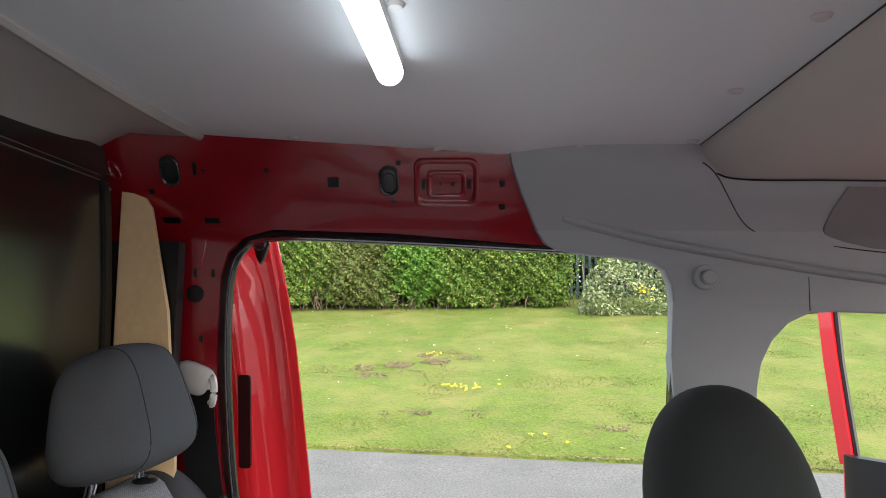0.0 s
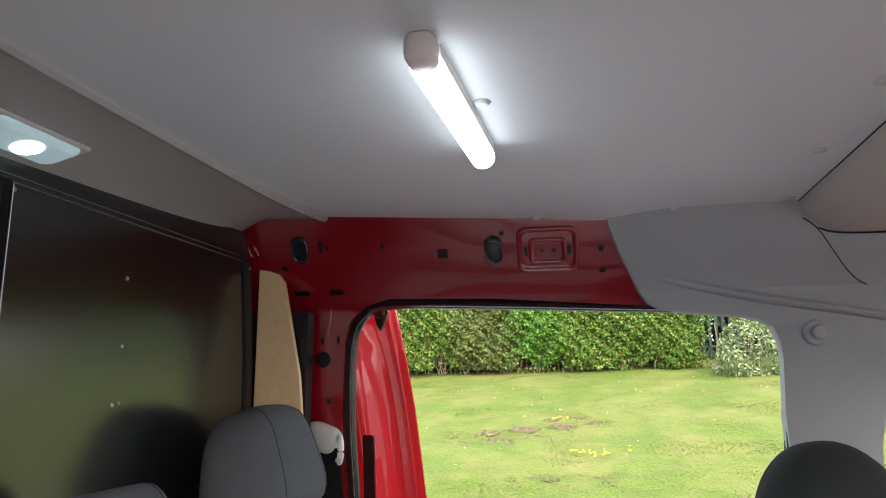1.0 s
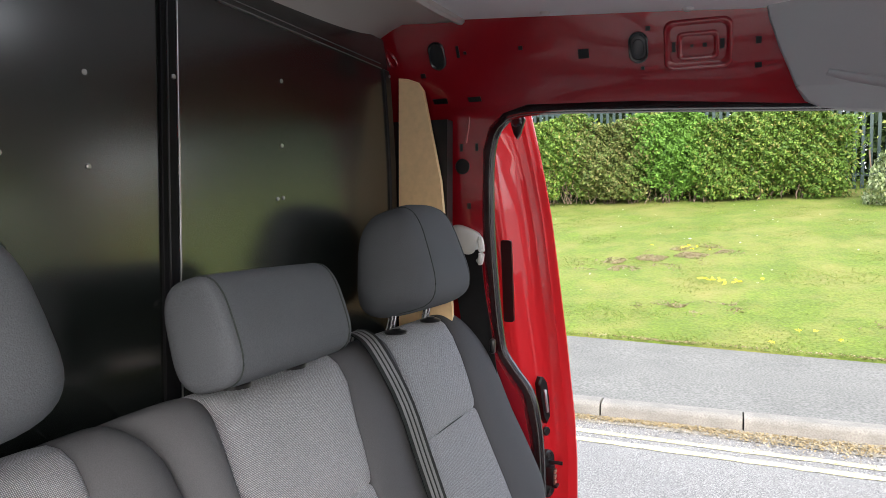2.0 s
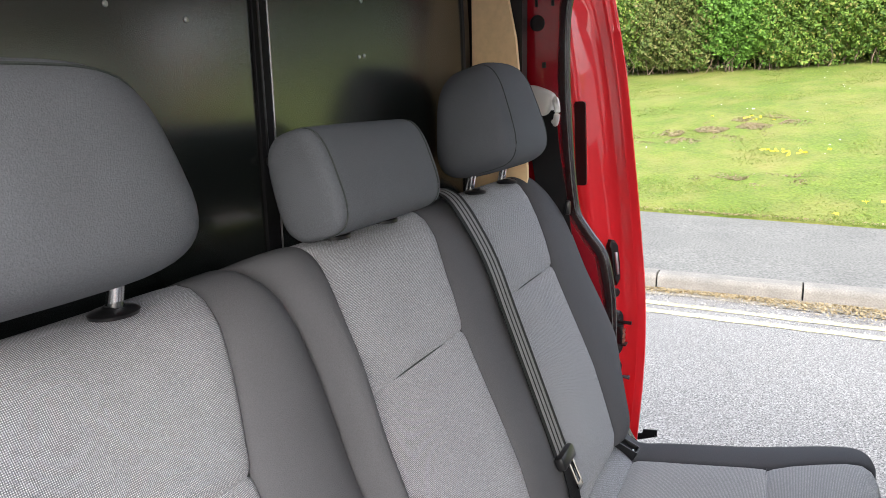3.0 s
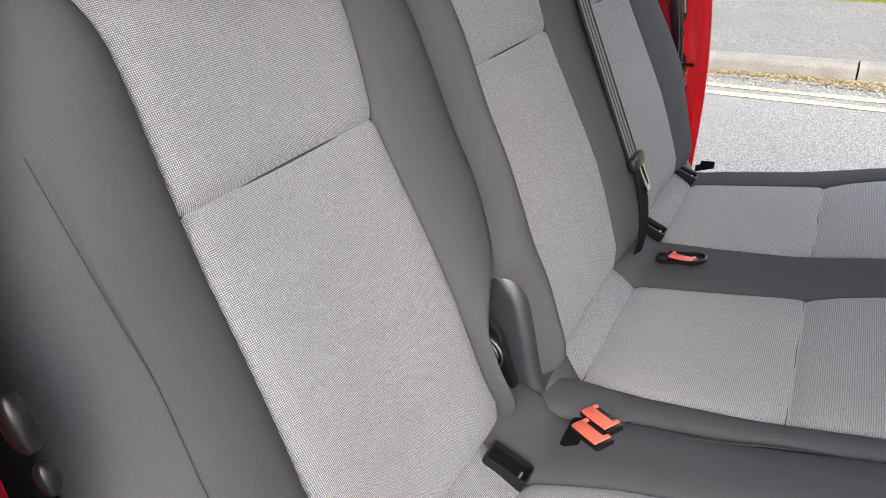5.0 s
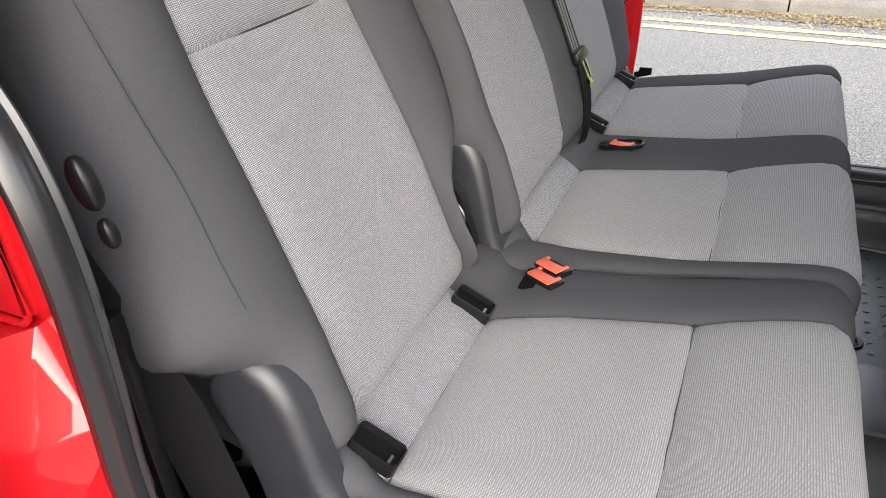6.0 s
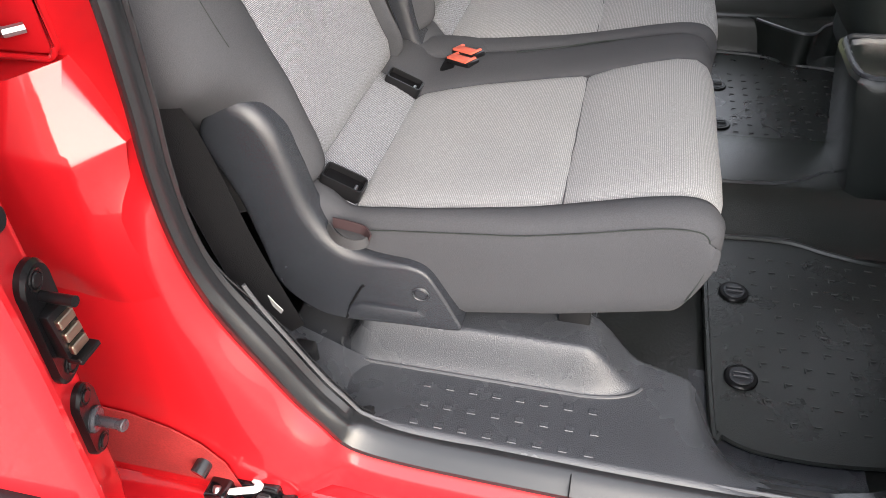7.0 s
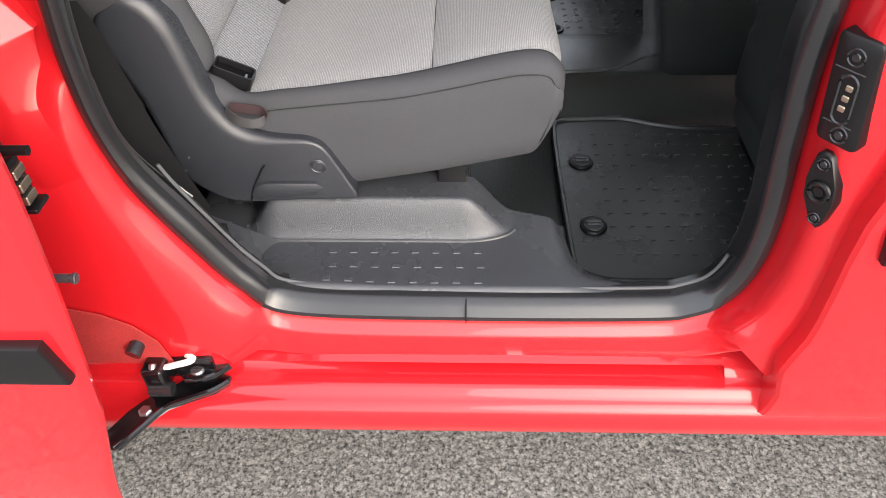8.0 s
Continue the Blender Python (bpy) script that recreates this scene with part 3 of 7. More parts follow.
# hedge
def hedge(name, x0, x1, seed, label, tones):
    g = np.random.default_rng(seed)
    y0, z0 = HY, bank(HY)
    h = thing(name, ((x0 + x1) / 2, y0, z0), label, "hedge", "hedge bushes")
    n = int(40000 * (x1 - x0) / 2)
    x = g.uniform(x0, x1, n) + g.normal(0, 0.20, n)
    t = g.random(n) ** 0.75
    top = 1.80 + 0.12 * np.sin(x * 2.1 + seed) + 0.08 * np.sin(x * 5.3)
    z = z0 + 0.04 + t * top
    bulge = 0.28 * np.sin(np.clip(t, 0, 1) * 2.6 + 0.35) + 0.09 * np.sin(x * 3.1 + z * 4) + 0.07 * np.sin(x * 9.3 - z * 7.1) + 0.05 * np.sin(x * 19 + z * 23)
    y = y0 - bulge - 0.18 * g.random(n) ** 2 + 0.5 * (g.random(n) ** 2)
    low = (t < 0.12 + 0.08 * np.sin(x * 5.3 + seed)) & (np.sin(x * 2.3 + seed) + 0.7 * np.sin(x * 7.0) + g.normal(0, 0.5, n) > 0.2)
    dens = np.sin(x * 4.1 + z * 3.3) * np.sin(x * 2.3 - z * 5.1 + seed)
    keep = ~low & ((dens > -0.62) | (g.random(n) < 0.75))
    leaf_mesh(np.stack([x, y, z], 1)[keep], 0.038, seed, tones, "leaves", h)
    # darker leaf tones put the hedge's inner shade into colour
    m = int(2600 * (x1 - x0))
    leaf_mesh(np.stack([g.uniform(x0, x1, m), y0 + 0.42 + g.normal(0, 0.05, m), z0 + 1.75 * g.random(m) ** 0.9], 1), 0.065, seed + 50, LEAF_DARK, "shade_leaves", h, "dark leaves coloured for the shade inside the hedge")
    bm = B()
    for i in range(int((x1 - x0) * 16)):
        # stems stand in small fans
        px = x0 + (x1 - x0) * (math.floor(g.uniform(0, 3)) + 0.5) / 3 + g.normal(0, 0.10)
        py = y0 + g.uniform(-0.20, 0.15)
        q = [Vector((px, py, z0 - 0.05))]
        for s in range(4):
            q.append(q[-1] + Vector((g.normal(0, 0.07), g.normal(0, 0.04), 0.19)))
        tube(bm, q, 0.009 * g.uniform(0.5, 1.6), 5)
    tagged(part("undergrowth", bm, BARK, h), kind="stuff")
    return h


for k, (a, b, tones, word) in enumerate(((-6.4, -4.2, LEAF_HEDGE, "green"), (-4.2, -3.1, LEAF_HEDGE, "green"), (-3.1, -1.75, LEAF_OLIVE, "olive-brown"), (-1.75, -0.6, LEAF_BRIGHT, "bright green"), (-0.6, 0.75, LEAF_HEDGE, "green"), (0.75, 2.05, LEAF_HEDGE, "green"))):
    hedge("hedge_bush", a, b, 20 + k, "clipped %s hedge bush with bare lower stems" % word, tones)
# dark belt of trees behind the fence
g3 = np.random.default_rng(77)
n = 36000
x = g3.uniform(-16, 16, n)
t = g3.random(n)
z = 1.75 + t * (3.9 + 0.5 * np.sin(x * 1.3) + 0.3 * np.sin(x * 3.7))
y = 17.5 + 0.4 * np.sin(x * 2 + z * 1.7) + g3.normal(0, 0.25, n)
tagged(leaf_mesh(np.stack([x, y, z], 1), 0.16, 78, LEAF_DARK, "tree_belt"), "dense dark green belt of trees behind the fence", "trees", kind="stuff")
# palisade fence behind the hedge
fence = thing("palisade_fence", (0, HY + 0.9, bank(HY + 0.9)), "dark green steel palisade fence standing behind the hedge", "fence")
zb = bank(HY + 0.9)
bm = B()
prism(bm, [(-0.032, zb), (0.032, zb), (0.032, zb + 2.3), (0, zb + 2.42), (-0.032, zb + 2.3)], HY + 0.89, HY + 0.91, "y")
pale = part("pale", bm, FENCE, fence)
pale.location.x = -7.0
for k in range(1, 100):
    o = pale.copy()
    scene.collection.objects.link(o)
    o.location.x = -7.0 + 0.145 * k
for z in (0.35, 1.9):
    bm = B()
    box(bm, (-7.2, HY + 0.93, zb + z), (7.6, HY + 0.97, zb + z + 0.05))
    part("rail", bm, FENCE, fence)


def shrub(x0, x1, y0, height, seed, label):
    g = np.random.default_rng(seed)
    z0 = bank(y0)
    h = thing("shrub", ((x0 + x1) / 2, y0, z0), label, "shrub")
    n = 5200
    u, t = g.uniform(-1, 1, n), g.random(n)
    prof = np.sqrt(np.clip(1 - np.abs(u) ** 3.2, 0, 1))
    x = (x0 + x1) / 2 + u * (x1 - x0) / 2
    z = z0 + 0.04 + t * height * prof * (1 + 0.08 * np.sin(x * 6))
    y = y0 - 0.45 * np.sin(np.clip(t * 2.4 + 0.5, 0, 3.1)) * prof + 0.09 * np.sin(x * 6 + z * 7) - 0.15 * g.random(n) ** 2
    leaf_mesh(np.stack([x, y, z], 1), 0.042, seed, LEAF_SHRUB, "leaves", h)
    bm = B()
    for i in range(14):
        px = g.uniform(x0 + 0.2, x1 - 0.2)
        tube(bm, [(px, y0, z0 - 0.05), (px + g.normal(0, 0.1), y0, z0 + 0.3), (px + g.normal(0, 0.2), y0, z0 + height * 0.8)], 0.015, 5)
    tagged(part("undergrowth", bm, BARK, h), kind="stuff")
    return h


shrub(2.35, 5.0, 14.6, 1.35, 41, "variegated silver-green shrub at the end of the hedge")
shrub(4.7, 7.5, 14.8, 1.05, 42, "low variegated silver-green shrub on the bank")
shrub(7.2, 10.5, 15.0, 1.1, 43, "low variegated silver-green shrub on the bank")
pts = [(3.55 + g.normal(0, 0.09), 14.05 + g.normal(0, 0.05), 2.2 + g.normal(0, 0.06)) for _ in range(26)]
tagged(leaf_mesh(pts, 0.04, 8, FLOWER, "broom_flowers", up=0.5), "cluster of yellow flowers in the shrub", "flowers", kind="stuff")
g2 = np.random.default_rng(9)
for cx, cz in ((3.3, 3.05), (-1.5, 3.75)):
    tr = thing("sapling", (cx, HY + 0.4, bank(HY + 0.4)), "bright green young sapling rising above the hedge", "tree")
    bm = B()
    tube(bm, [(cx, HY + 0.4, bank(HY + 0.4)), (cx + 0.03, HY + 0.4, cz - 0.2), (cx, HY + 0.35, cz + 0.3)], 0.02, 6)
    part("trunk", bm, BARK, tr)
    leaf_mesh(np.stack([g2.normal(cx, 0.22, 160), g2.normal(HY + 0.3, 0.15, 160), g2.normal(cz, 0.2, 160)], 1), 0.07, 10, LEAF_GRASS, "crown", tr)

# ---- the van ----
van = thing("van", (0, 0, 0), "bright red panel van with both sliding doors open", "van")
OPENING = [(-0.129, 0.522), (0.101, 0.513), (0.40, 0.517), (0.45, 0.53), (0.486, 0.580), (0.492, 0.673), (0.476, 0.80), (0.462, 0.95),
           (0.464, 1.2), (0.472, 1.45), (0.474, 1.60), (0.462, 1.675), (0.41, 1.708), (0.238, 1.712), (-0.066, 1.725), (-0.300, 1.73),
           (-0.370, 1.705), (-0.400, 1.64), (-0.405, 1.5), (-0.400, 1.36), (-0.393, 1.26), (-0.383, 1.195), (-0.356, 1.15), (-0.323, 1.104), (-0.309, 1.045), (-0.302, 0.98), (-0.299, 0.90), (-0.298, 0.82),
           (-0.283, 0.736), (-0.241, 0.649), (-0.19, 0.565)]


def side_y(z):
    """How far out the seal of the side doors lies at a height."""
    return 0.80 - 0.055 * smooth((z - 0.95) / 0.75)


# the offside aperture: its forward and rear edges
OPENING_OFF = [(-0.129, 0.522), (0.101, 0.513), (0.34, 0.515), (0.395, 0.524), (0.434, 0.549), (0.455, 0.60), (0.458, 0.68), (0.446, 0.79), (0.436, 0.90), (0.440, 1.02), (0.458, 1.2),
               (0.472, 1.45), (0.474, 1.60), (0.462, 1.675), (0.41, 1.708), (0.238, 1.712), (-0.066, 1.725), (-0.286, 1.73), (-0.362, 1.705), (-0.390, 1.64), (-0.395, 1.5), (-0.386, 1.31),
               (-0.356, 1.21), (-0.309, 1.135), (-0.292, 1.06), (-0.293, 0.97), (-0.300, 0.89), (-0.298, 0.81), (-0.280, 0.73), (-0.238, 0.645), (-0.19, 0.567)]


def rim_of(outline):
    pts = even(spline([(x, 0, z) for x, z in outline], 900, True), 300)
    out = []
    for k, p in enumerate(pts):
        d = (pts[(k + 1) % len(pts)] - pts[k - 1]).normalized()
        out.append((p, Vector((d.z, 0, -d.x))))
    return out


def body_side(s):
    """The painted door aperture of one side: s is -1 for the offside, 1 for the kerb side."""
    jamb = [(0.0, -0.012), (0.002, 0.0), (0.008, 0.004), (0.012, 0.014), (0.012, 0.034), (0.014, 0.052), (0.022, 0.064), (0.034, 0.070)]
    low = [(0.0, -0.012), (0.004, 0.002), (0.018, 0.007), (0.028, 0.011), (0.033, 0.0175), (0.039, 0.0205), (0.047, 0.0205), (0.074, 0.027)]
    rear = [(0.0, -0.012), (0.003, 0.0), (0.012, 0.006), (0.022, 0.018), (0.032, 0.034), (0.050, 0.046), (0.085, 0.054), (0.14, 0.058)]
    steep = [(0.0, -0.012), (0.002, 0.0), (0.006, 0.008), (0.012, 0.020), (0.018, 0.034), (0.030, 0.045), (0.07, 0.053), (0.14, 0.057)]
    rear = steep if s < 0 else rear
    rim = [(p, n, side_y(p.z) - (0.01 if s < 0 else 0.0)) for p, n in rim_of(OPENING_OFF if s < 0 else OPENING)]
    rows = []
    for k, (p, n, sy) in enumerate(rim):
        wl = smooth((-n.z - 0.75) / 0.2)
        wr = smooth((-n.x - 0.1) / 0.4) * (1 - wl)
        row = []
        for a, b, c in zip(jamb, low, rear):
            d = b[0] * wl + c[0] * wr + a[0] * (1 - wl - wr)
            o = b[1] * wl + c[1] * wr + a[1] * (1 - wl - wr)
            if s < 0 and o > 0:
                # the shoulder behind the seal: out at the sill, in above the ledge
                k = lerp_table([(0.50, 1.0), (0.56, 0.98), (0.66, 0.93), (0.74, 0.88), (0.80, 0.72), (0.85, 0.38), (0.885, -0.12), (0.91, -0.40), (0.94, -0.52), (0.964, -0.56), (1.10, -0.56), (1.30, 0.0), (1.5, 0.5)], p.z)[0]
                o *= 1 + (k - 1) * wr
            row.append((p.x + n.x * d, s * (sy + o), p.z + n.z * d))
        # the panel beyond the aperture
        q = row[-1]
        back = 0.9 * wr
        fore = 0.02 + (0.05 * smooth((n.x - 0.1) / 0.4) if s < 0 else 0.0)
        row.append((q[0] + n.x * fore - back, q[1], q[2] + n.z * (0.0 if wl > 0.5 else fore) * (1 - wl)))
        rows.append(row)
    bm = B()
    grid(bm, rows, close_u=True)
    part("body_side", bm, RED, van, sharp=0.9)
    # rubber seal round the aperture
    bm = B()
    rows = []
    for p, n, y in rim:
        sec = [(0.008, 0.000), (0.009, 0.010), (0.003, 0.017), (-0.009, 0.018), (-0.018, 0.012), (-0.021, 0.002), (-0.0185, -0.008), (-0.022, -0.022), (-0.018, -0.034), (-0.004, -0.028)]
        flat = [(0.008, 0.000), (0.009, 0.012), (0.003, 0.0195), (-0.004, 0.0195), (-0.0125, 0.0105), (-0.0200, 0.002), (-0.0225, -0.007), (-0.022, -0.022), (-0.018, -0.034), (-0.004, -0.028)]
        w = smooth((-n.z - 0.6) / 0.3)
        sec = [(a[0] + (b[0] - a[0]) * w, a[1] + (b[1] - a[1]) * w) for a, b in zip(sec, flat)]
        slim = smooth((-n.x - 0.45) / 0.3)
        thin = 1.15 if s > 0 else 1 - 0.45 * smooth((p.z - 0.66) / 0.14)
        deep = 0.5 if s > 0 else 0.5 + 0.25 * smooth((p.z - 0.66) / 0.14)
        rows.append([(p.x + n.x * d * (1 + (thin - 1) * slim if d < 0 else 1), s * (y + o * (1 - deep * slim if o < 0 else 1)), p.z + n.z * d) for d, o in sec])
    grid(bm, rows, close_u=True, close_v=True)
    part("door_seal", bm, RUBBER, van, "black rubber door seal", sharp=0.8)
    bm = B()
    line = []
    for p, n, sy in rim:
        # drawn in where the seal is slimmer, on the offside rear jamb
        w = smooth((-n.x - 0.45) / 0.3) * smooth((p.z - 0.66) / 0.14) if s < 0 else 0.0
        line.append((p.x - n.x * 0.0205 * (1 - 0.45 * w), s * (sy - 0.024 * (1 - 0.75 * w)), p.z - n.z * 0.0205 * (1 - 0.45 * w)))
    tube(bm, line, 0.0013, 6, closed=True)
    part("seal_edge", bm, SEAL_EDGE if s > 0 else RUBBER, van, "thin edging of the seal")
    bm = B()
    low_run = [(p.x - n.x * 0.0235, s * (sy - 0.016), p.z - n.z * 0.0235) for p, n, sy in rim[-40:] + rim[:88] if n.z < -0.2 and p.z < 0.735]
    tube(bm, low_run, 0.0024, 8)
    part("trim_lip", bm, SMOOTH_GREY, van, "smooth raised lip of the sill trim")
    bm = B()
    box(bm, (0.0995, min(s * 0.79, s * 0.819), 0.515), (0.1008, max(s * 0.79, s * 0.819), 0.5335), 0.0004, 1)
    part("seal_joint", bm, BLACK_MATT, van)
    # sill with its slot and ridges
    slot = [(0.800, 0.452), (0.826, 0.441), (0.812, 0.439), (0.812, 0.429), (0.838, 0.4275)]
    plain = [(0.800, 0.452), (0.828, 0.441), (0.832, 0.437), (0.838, 0.432), (0.842, 0.4285)]
    rest = [(0.850, 0.4265), (0.857, 0.4235), (0.861, 0.4165), (0.869, 0.412), (0.876, 0.4085), (0.881, 0.401), (0.884, 0.392), (0.886, 0.380), (0.884, 0.362), (0.872, 0.35), (0.80, 0.33)]
    bm = B()
    rows = []
    for x, w in ((-1.3, 0), (-0.26, 0), (-0.22, 1), (0.0, 1), (0.2, 1), (0.40, 1), (0.440, 1), (0.448, 0.96), (0.4515, 0.85), (0.4530, 0.5), (0.4535, 0), (0.55, 0), (2.0, 0)):
        rows.append([(x, s * (a[0] * w + b[0] * (1 - w)), a[1] * w + b[1] * (1 - w)) for a, b in zip(slot, plain)] + [(x, s * a[0], a[1]) for a in rest])
    grid(bm, rows)
    part("sill", bm, RED, van, sharp=1.1)


body_side(-1)
body_side(1)


def inner_y(z):
    """Inner face of the upper body side."""
    return lerp_table([(0.4, 0.775), (1.0, 0.765), (1.4, 0.735), (1.62, 0.722), (1.72, 0.712), (1.76, 0.672), (1.80, 0.645), (1.86, 0.612), (1.95, 0.58)], z)[0]


ZCUTS = [1.0, 1.2, 1.4, 1.5, 1.6, 1.66, 1.70, 1.73, 1.76, 1.78, 1.80, 1.82, 1.84]
for s in (1, -1):
    bm = B()
    outline = [(-0.66, 1.90), (0.17, 1.862), (0.26, 1.72), (0.238, 1.700), (-0.066, 1.722), (-0.296, 1.727), (-0.350, 1.713), (-0.382, 1.685), (-0.396, 1.64),
               (-0.401, 1.5), (-0.396, 1.36), (-0.389, 1.26), (-0.379, 1.195), (-0.352, 1.15), (-0.319, 1.104), (-0.30, 1.0), (-0.295, 0.82), (-0.40, 0.6), (-0.66, 0.6)]
    if s < 0:
        outline = [(x - 0.035 if -0.5 < x < -0.25 and z < 1.70 else x, z) for x, z in outline]
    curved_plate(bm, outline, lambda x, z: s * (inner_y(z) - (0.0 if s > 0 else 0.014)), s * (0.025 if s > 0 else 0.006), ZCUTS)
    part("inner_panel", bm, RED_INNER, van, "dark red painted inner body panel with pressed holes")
    bm = B()
    outline = [(0.142, 1.870), (0.150, 1.835), (0.168, 1.79), (0.20, 1.727), (0.215, 1.705), (0.238, 1.693), (0.30, 1.685), (0.36, 1.680), (0.412, 1.673), (0.436, 1.658), (0.448, 1.63), (0.452, 1.60), (0.449, 1.50), (0.455, 1.39), (0.460, 1.2),
               (0.464, 0.98), (0.62, 0.98), (0.603, 1.38), (0.605, 1.444), (0.613, 1.49), (0.632, 1.530), (0.662, 1.563), (0.70, 1.582), (0.76, 1.585), (1.7, 1.56), (1.7, 1.78), (0.55, 1.862), (0.49, 1.878), (0.30, 1.878)]
    curved_plate(bm, outline, lambda x, z: s * (inner_y(z) - 0.012), s * 0.04, ZCUTS)
    bmesh.ops.bevel(bm, geom=[e for e in bm.edges if len(e.link_faces) == 2 and e.calc_face_angle(0) > 1.0], offset=0.006, segments=2, profile=0.5, affect="EDGES")
    part("pillar_trim", bm, TRIM_GREY, van, "smooth grey plastic pillar trim", sharp=0.5)
    # moulded ridge across the trim, and the belt anchor cap
    bm = B()
    tube(bm, spline([(x, s * (inner_y(z) - 0.0085 + 0.016 * smooth((0.33 - x) / 0.1)), z) for x, z in ((0.245, 1.750), (0.35, 1.724), (0.50, 1.695), (0.824, 1.645), (1.3, 1.60))], 40), 0.022, 16, flat=0.40)
    part("trim_ridge", bm, TRIM_GREY, van)
    bm = B()
    disc(bm, (0.510, s * 0.712, 1.645), 0.024, 0.012, (0, -s, 0), 28, 0.003)
    disc(bm, (0.513, s * 0.702, 1.645), 0.014, 0.012, (0, -s, 0), 24, 0.003)
    part("belt_anchor_cap", bm, TRIM_GREY, van)
    # lower pillar trim and sill trim, black
    bm = B()
    outline = [(0.446, 0.985), (0.466, 0.80), (0.474, 0.68), (0.471, 0.63), (0.464, 0.595), (0.452, 0.567), (0.434, 0.544), (0.412, 0.529), (0.385, 0.521), (0.35, 0.518), (-0.13, 0.518), (-0.185, 0.545), (-0.222, 0.585), (-0.29, 0.59), (-0.5, 0.54), (-0.5, 0.38), (0.72, 0.38), (0.70, 0.985)]
    curved_plate(bm, outline, lambda x, z: s * 0.745, s * 0.035, [0.55, 0.6, 0.7, 0.8])
    part("lower_trim", bm, FLOOR_BLACK, van, "black moulded plastic lower trim")
bm = B()
plan = [(p.x, p.y) for p in spline([(0.40, 0.712, 0), (0.435, 0.694, 0), (0.472, 0.652, 0), (0.52, 0.618, 0), (0.556, 0.622, 0), (0.585, 0.672, 0), (0.625, 0.708, 0), (0.70, 0.718, 0)], 36)] + [(0.70, 0.744), (0.40, 0.744)]
prism(bm, plan, 0.372, 0.468, "z", 0.005, 2)
part("belt_housing", bm, FLOOR_BLACK, van, "bulged black plastic belt housing")
bm = B()
tube(bm, spline([(0.425, 0.698, 0.4665), (0.472, 0.6555, 0.4665), (0.52, 0.6215, 0.4665), (0.556, 0.6255, 0.4665), (0.585, 0.674, 0.4665), (0.62, 0.707, 0.4665)], 30), 0.0042, 8)
part("housing_lip", bm, SMOOTH_GREY, van, "smooth rounded lip of the belt housing")
for a, b in (((0.467, 0.635), (0.53, 0.622)), ((0.535, 0.470), (0.522, 0.510))):
    bm = B()
    tube(bm, [(a[0], 0.7445, a[1]), (b[0], 0.7445, b[1])], 0.0012, 6)
    part("panel_gap", bm, SEAL_EDGE, van)


# pressed details of the kerb-side rail
def on_rail(x, z, out=0.0):
    return Vector((x, inner_y(z) - out, z))


def rail_frame(x, z):
    """Axes on the rail: along, up the panel, inwards."""
    a, b = on_rail(x, z - 0.01), on_rail(x, z + 0.01)
    u = (b - a).normalized()
    n = Vector((1, 0, 0)).cross(u)
    n = n if n.y < 0 else -n
    m = Matrix((Vector((1, 0, 0)), u, n)).transposed().to_4x4()
    m.translation = on_rail(x, z)
    return m


def rounded(w, h, r, k=5):
    out = []
    for cx, cy, a0 in ((w - r, h - r, 0), (r - w, h - r, 90), (r - w, r - h, 180), (w - r, r - h, 270)):
        out += [(cx + r * math.cos(radians(a0 + 90 * i / k)), cy + r * math.sin(radians(a0 + 90 * i / k))) for i in range(k + 1)]
    return out


for x, z in ((-0.465, 1.827), (-0.068, 1.812)):
    m = rail_frame(x, z - 0.003)
    bm = B()
    rows = [[m @ Vector((a * q, b * q, h)) for a, b in rounded(0.0175, 0.029, 0.0172)] for q, h in ((1.0, -0.002), (1.0, 0.004), (0.9, 0.006), (0.78, 0.0045), (0.74, 0.002), (0.55, 0.0025), (0.5, 0.0045), (0.25, 0.005))]
    vs = grid(bm, rows, close_v=True)
    bm.faces.new(vs[-1])
    part("rubber_plug", bm, RUBBER, van, "oval black rubber plug")
HOLES = [(-0.169, 1.806, 0.010, 0.009), (0.135, 1.805, 0.0045, 0.006), (0.136, 1.767, 0.0055, 0.005), (-0.505, 1.790, 0.005, 0.005), (-0.482, 1.742, 0.016, 0.0065),
         (-0.405, 1.742, 0.014, 0.006), (-0.29, 1.825, 0.004, 0.004), (-0.42, 1.828, 0.003, 0.012), (-0.445, 1.645, 0.003, 0.008), (-0.41, 1.645, 0.003, 0.008), (-0.43, 1.52, 0.004, 0.006), (-0.405, 1.825, 0.003, 0.003), (-0.05, 1.838, 0.004, 0.004), (-0.062, 1.775, 0.003, 0.003)]
for x, z, w, h in HOLES:
    m = rail_frame(x, z)
    bm = B()
    box(bm, (-w, -h, -0.004), (w, h, 0.0012), m=m)
    part("panel_hole", bm, BLACK, van)
bm = B()
m = rail_frame(-0.444, 1.605)
disc(bm, m @ Vector((0, 0, -0.002)), 0.0165, 0.004, m.to_3x3() @ Vector((0, 0, 1)), 24, 0.001)
part("round_plug", bm, BLACK, van)
m = rail_frame(0.035, 1.806)
bm = B()
rows = [[m @ Vector((a, b + dy, hh)) for a, b in rounded(w, h, r)] for w, h, r, hh, dy in ((0.0585, 0.046, 0.016, -0.001, 0), (0.0565, 0.044, 0.015, 0.004, 0), (0.0535, 0.041, 0.014, 0.0048, 0), (0.0505, 0.038, 0.013, 0.001, 0), (0.044, 0.033, 0.012, -0.002, 0),
        (0.036, 0.0265, 0.010, -0.002, -0.002), (0.0345, 0.025, 0.009, 0.004, -0.002), (0.0315, 0.022, 0.008, 0.0048, -0.002), (0.0285, 0.019, 0.007, 0.002, -0.002), (0.026, 0.0165, 0.006, -0.001, -0.002))]
vs = grid(bm, rows, close_v=True)
bm.faces.new(vs[-1])
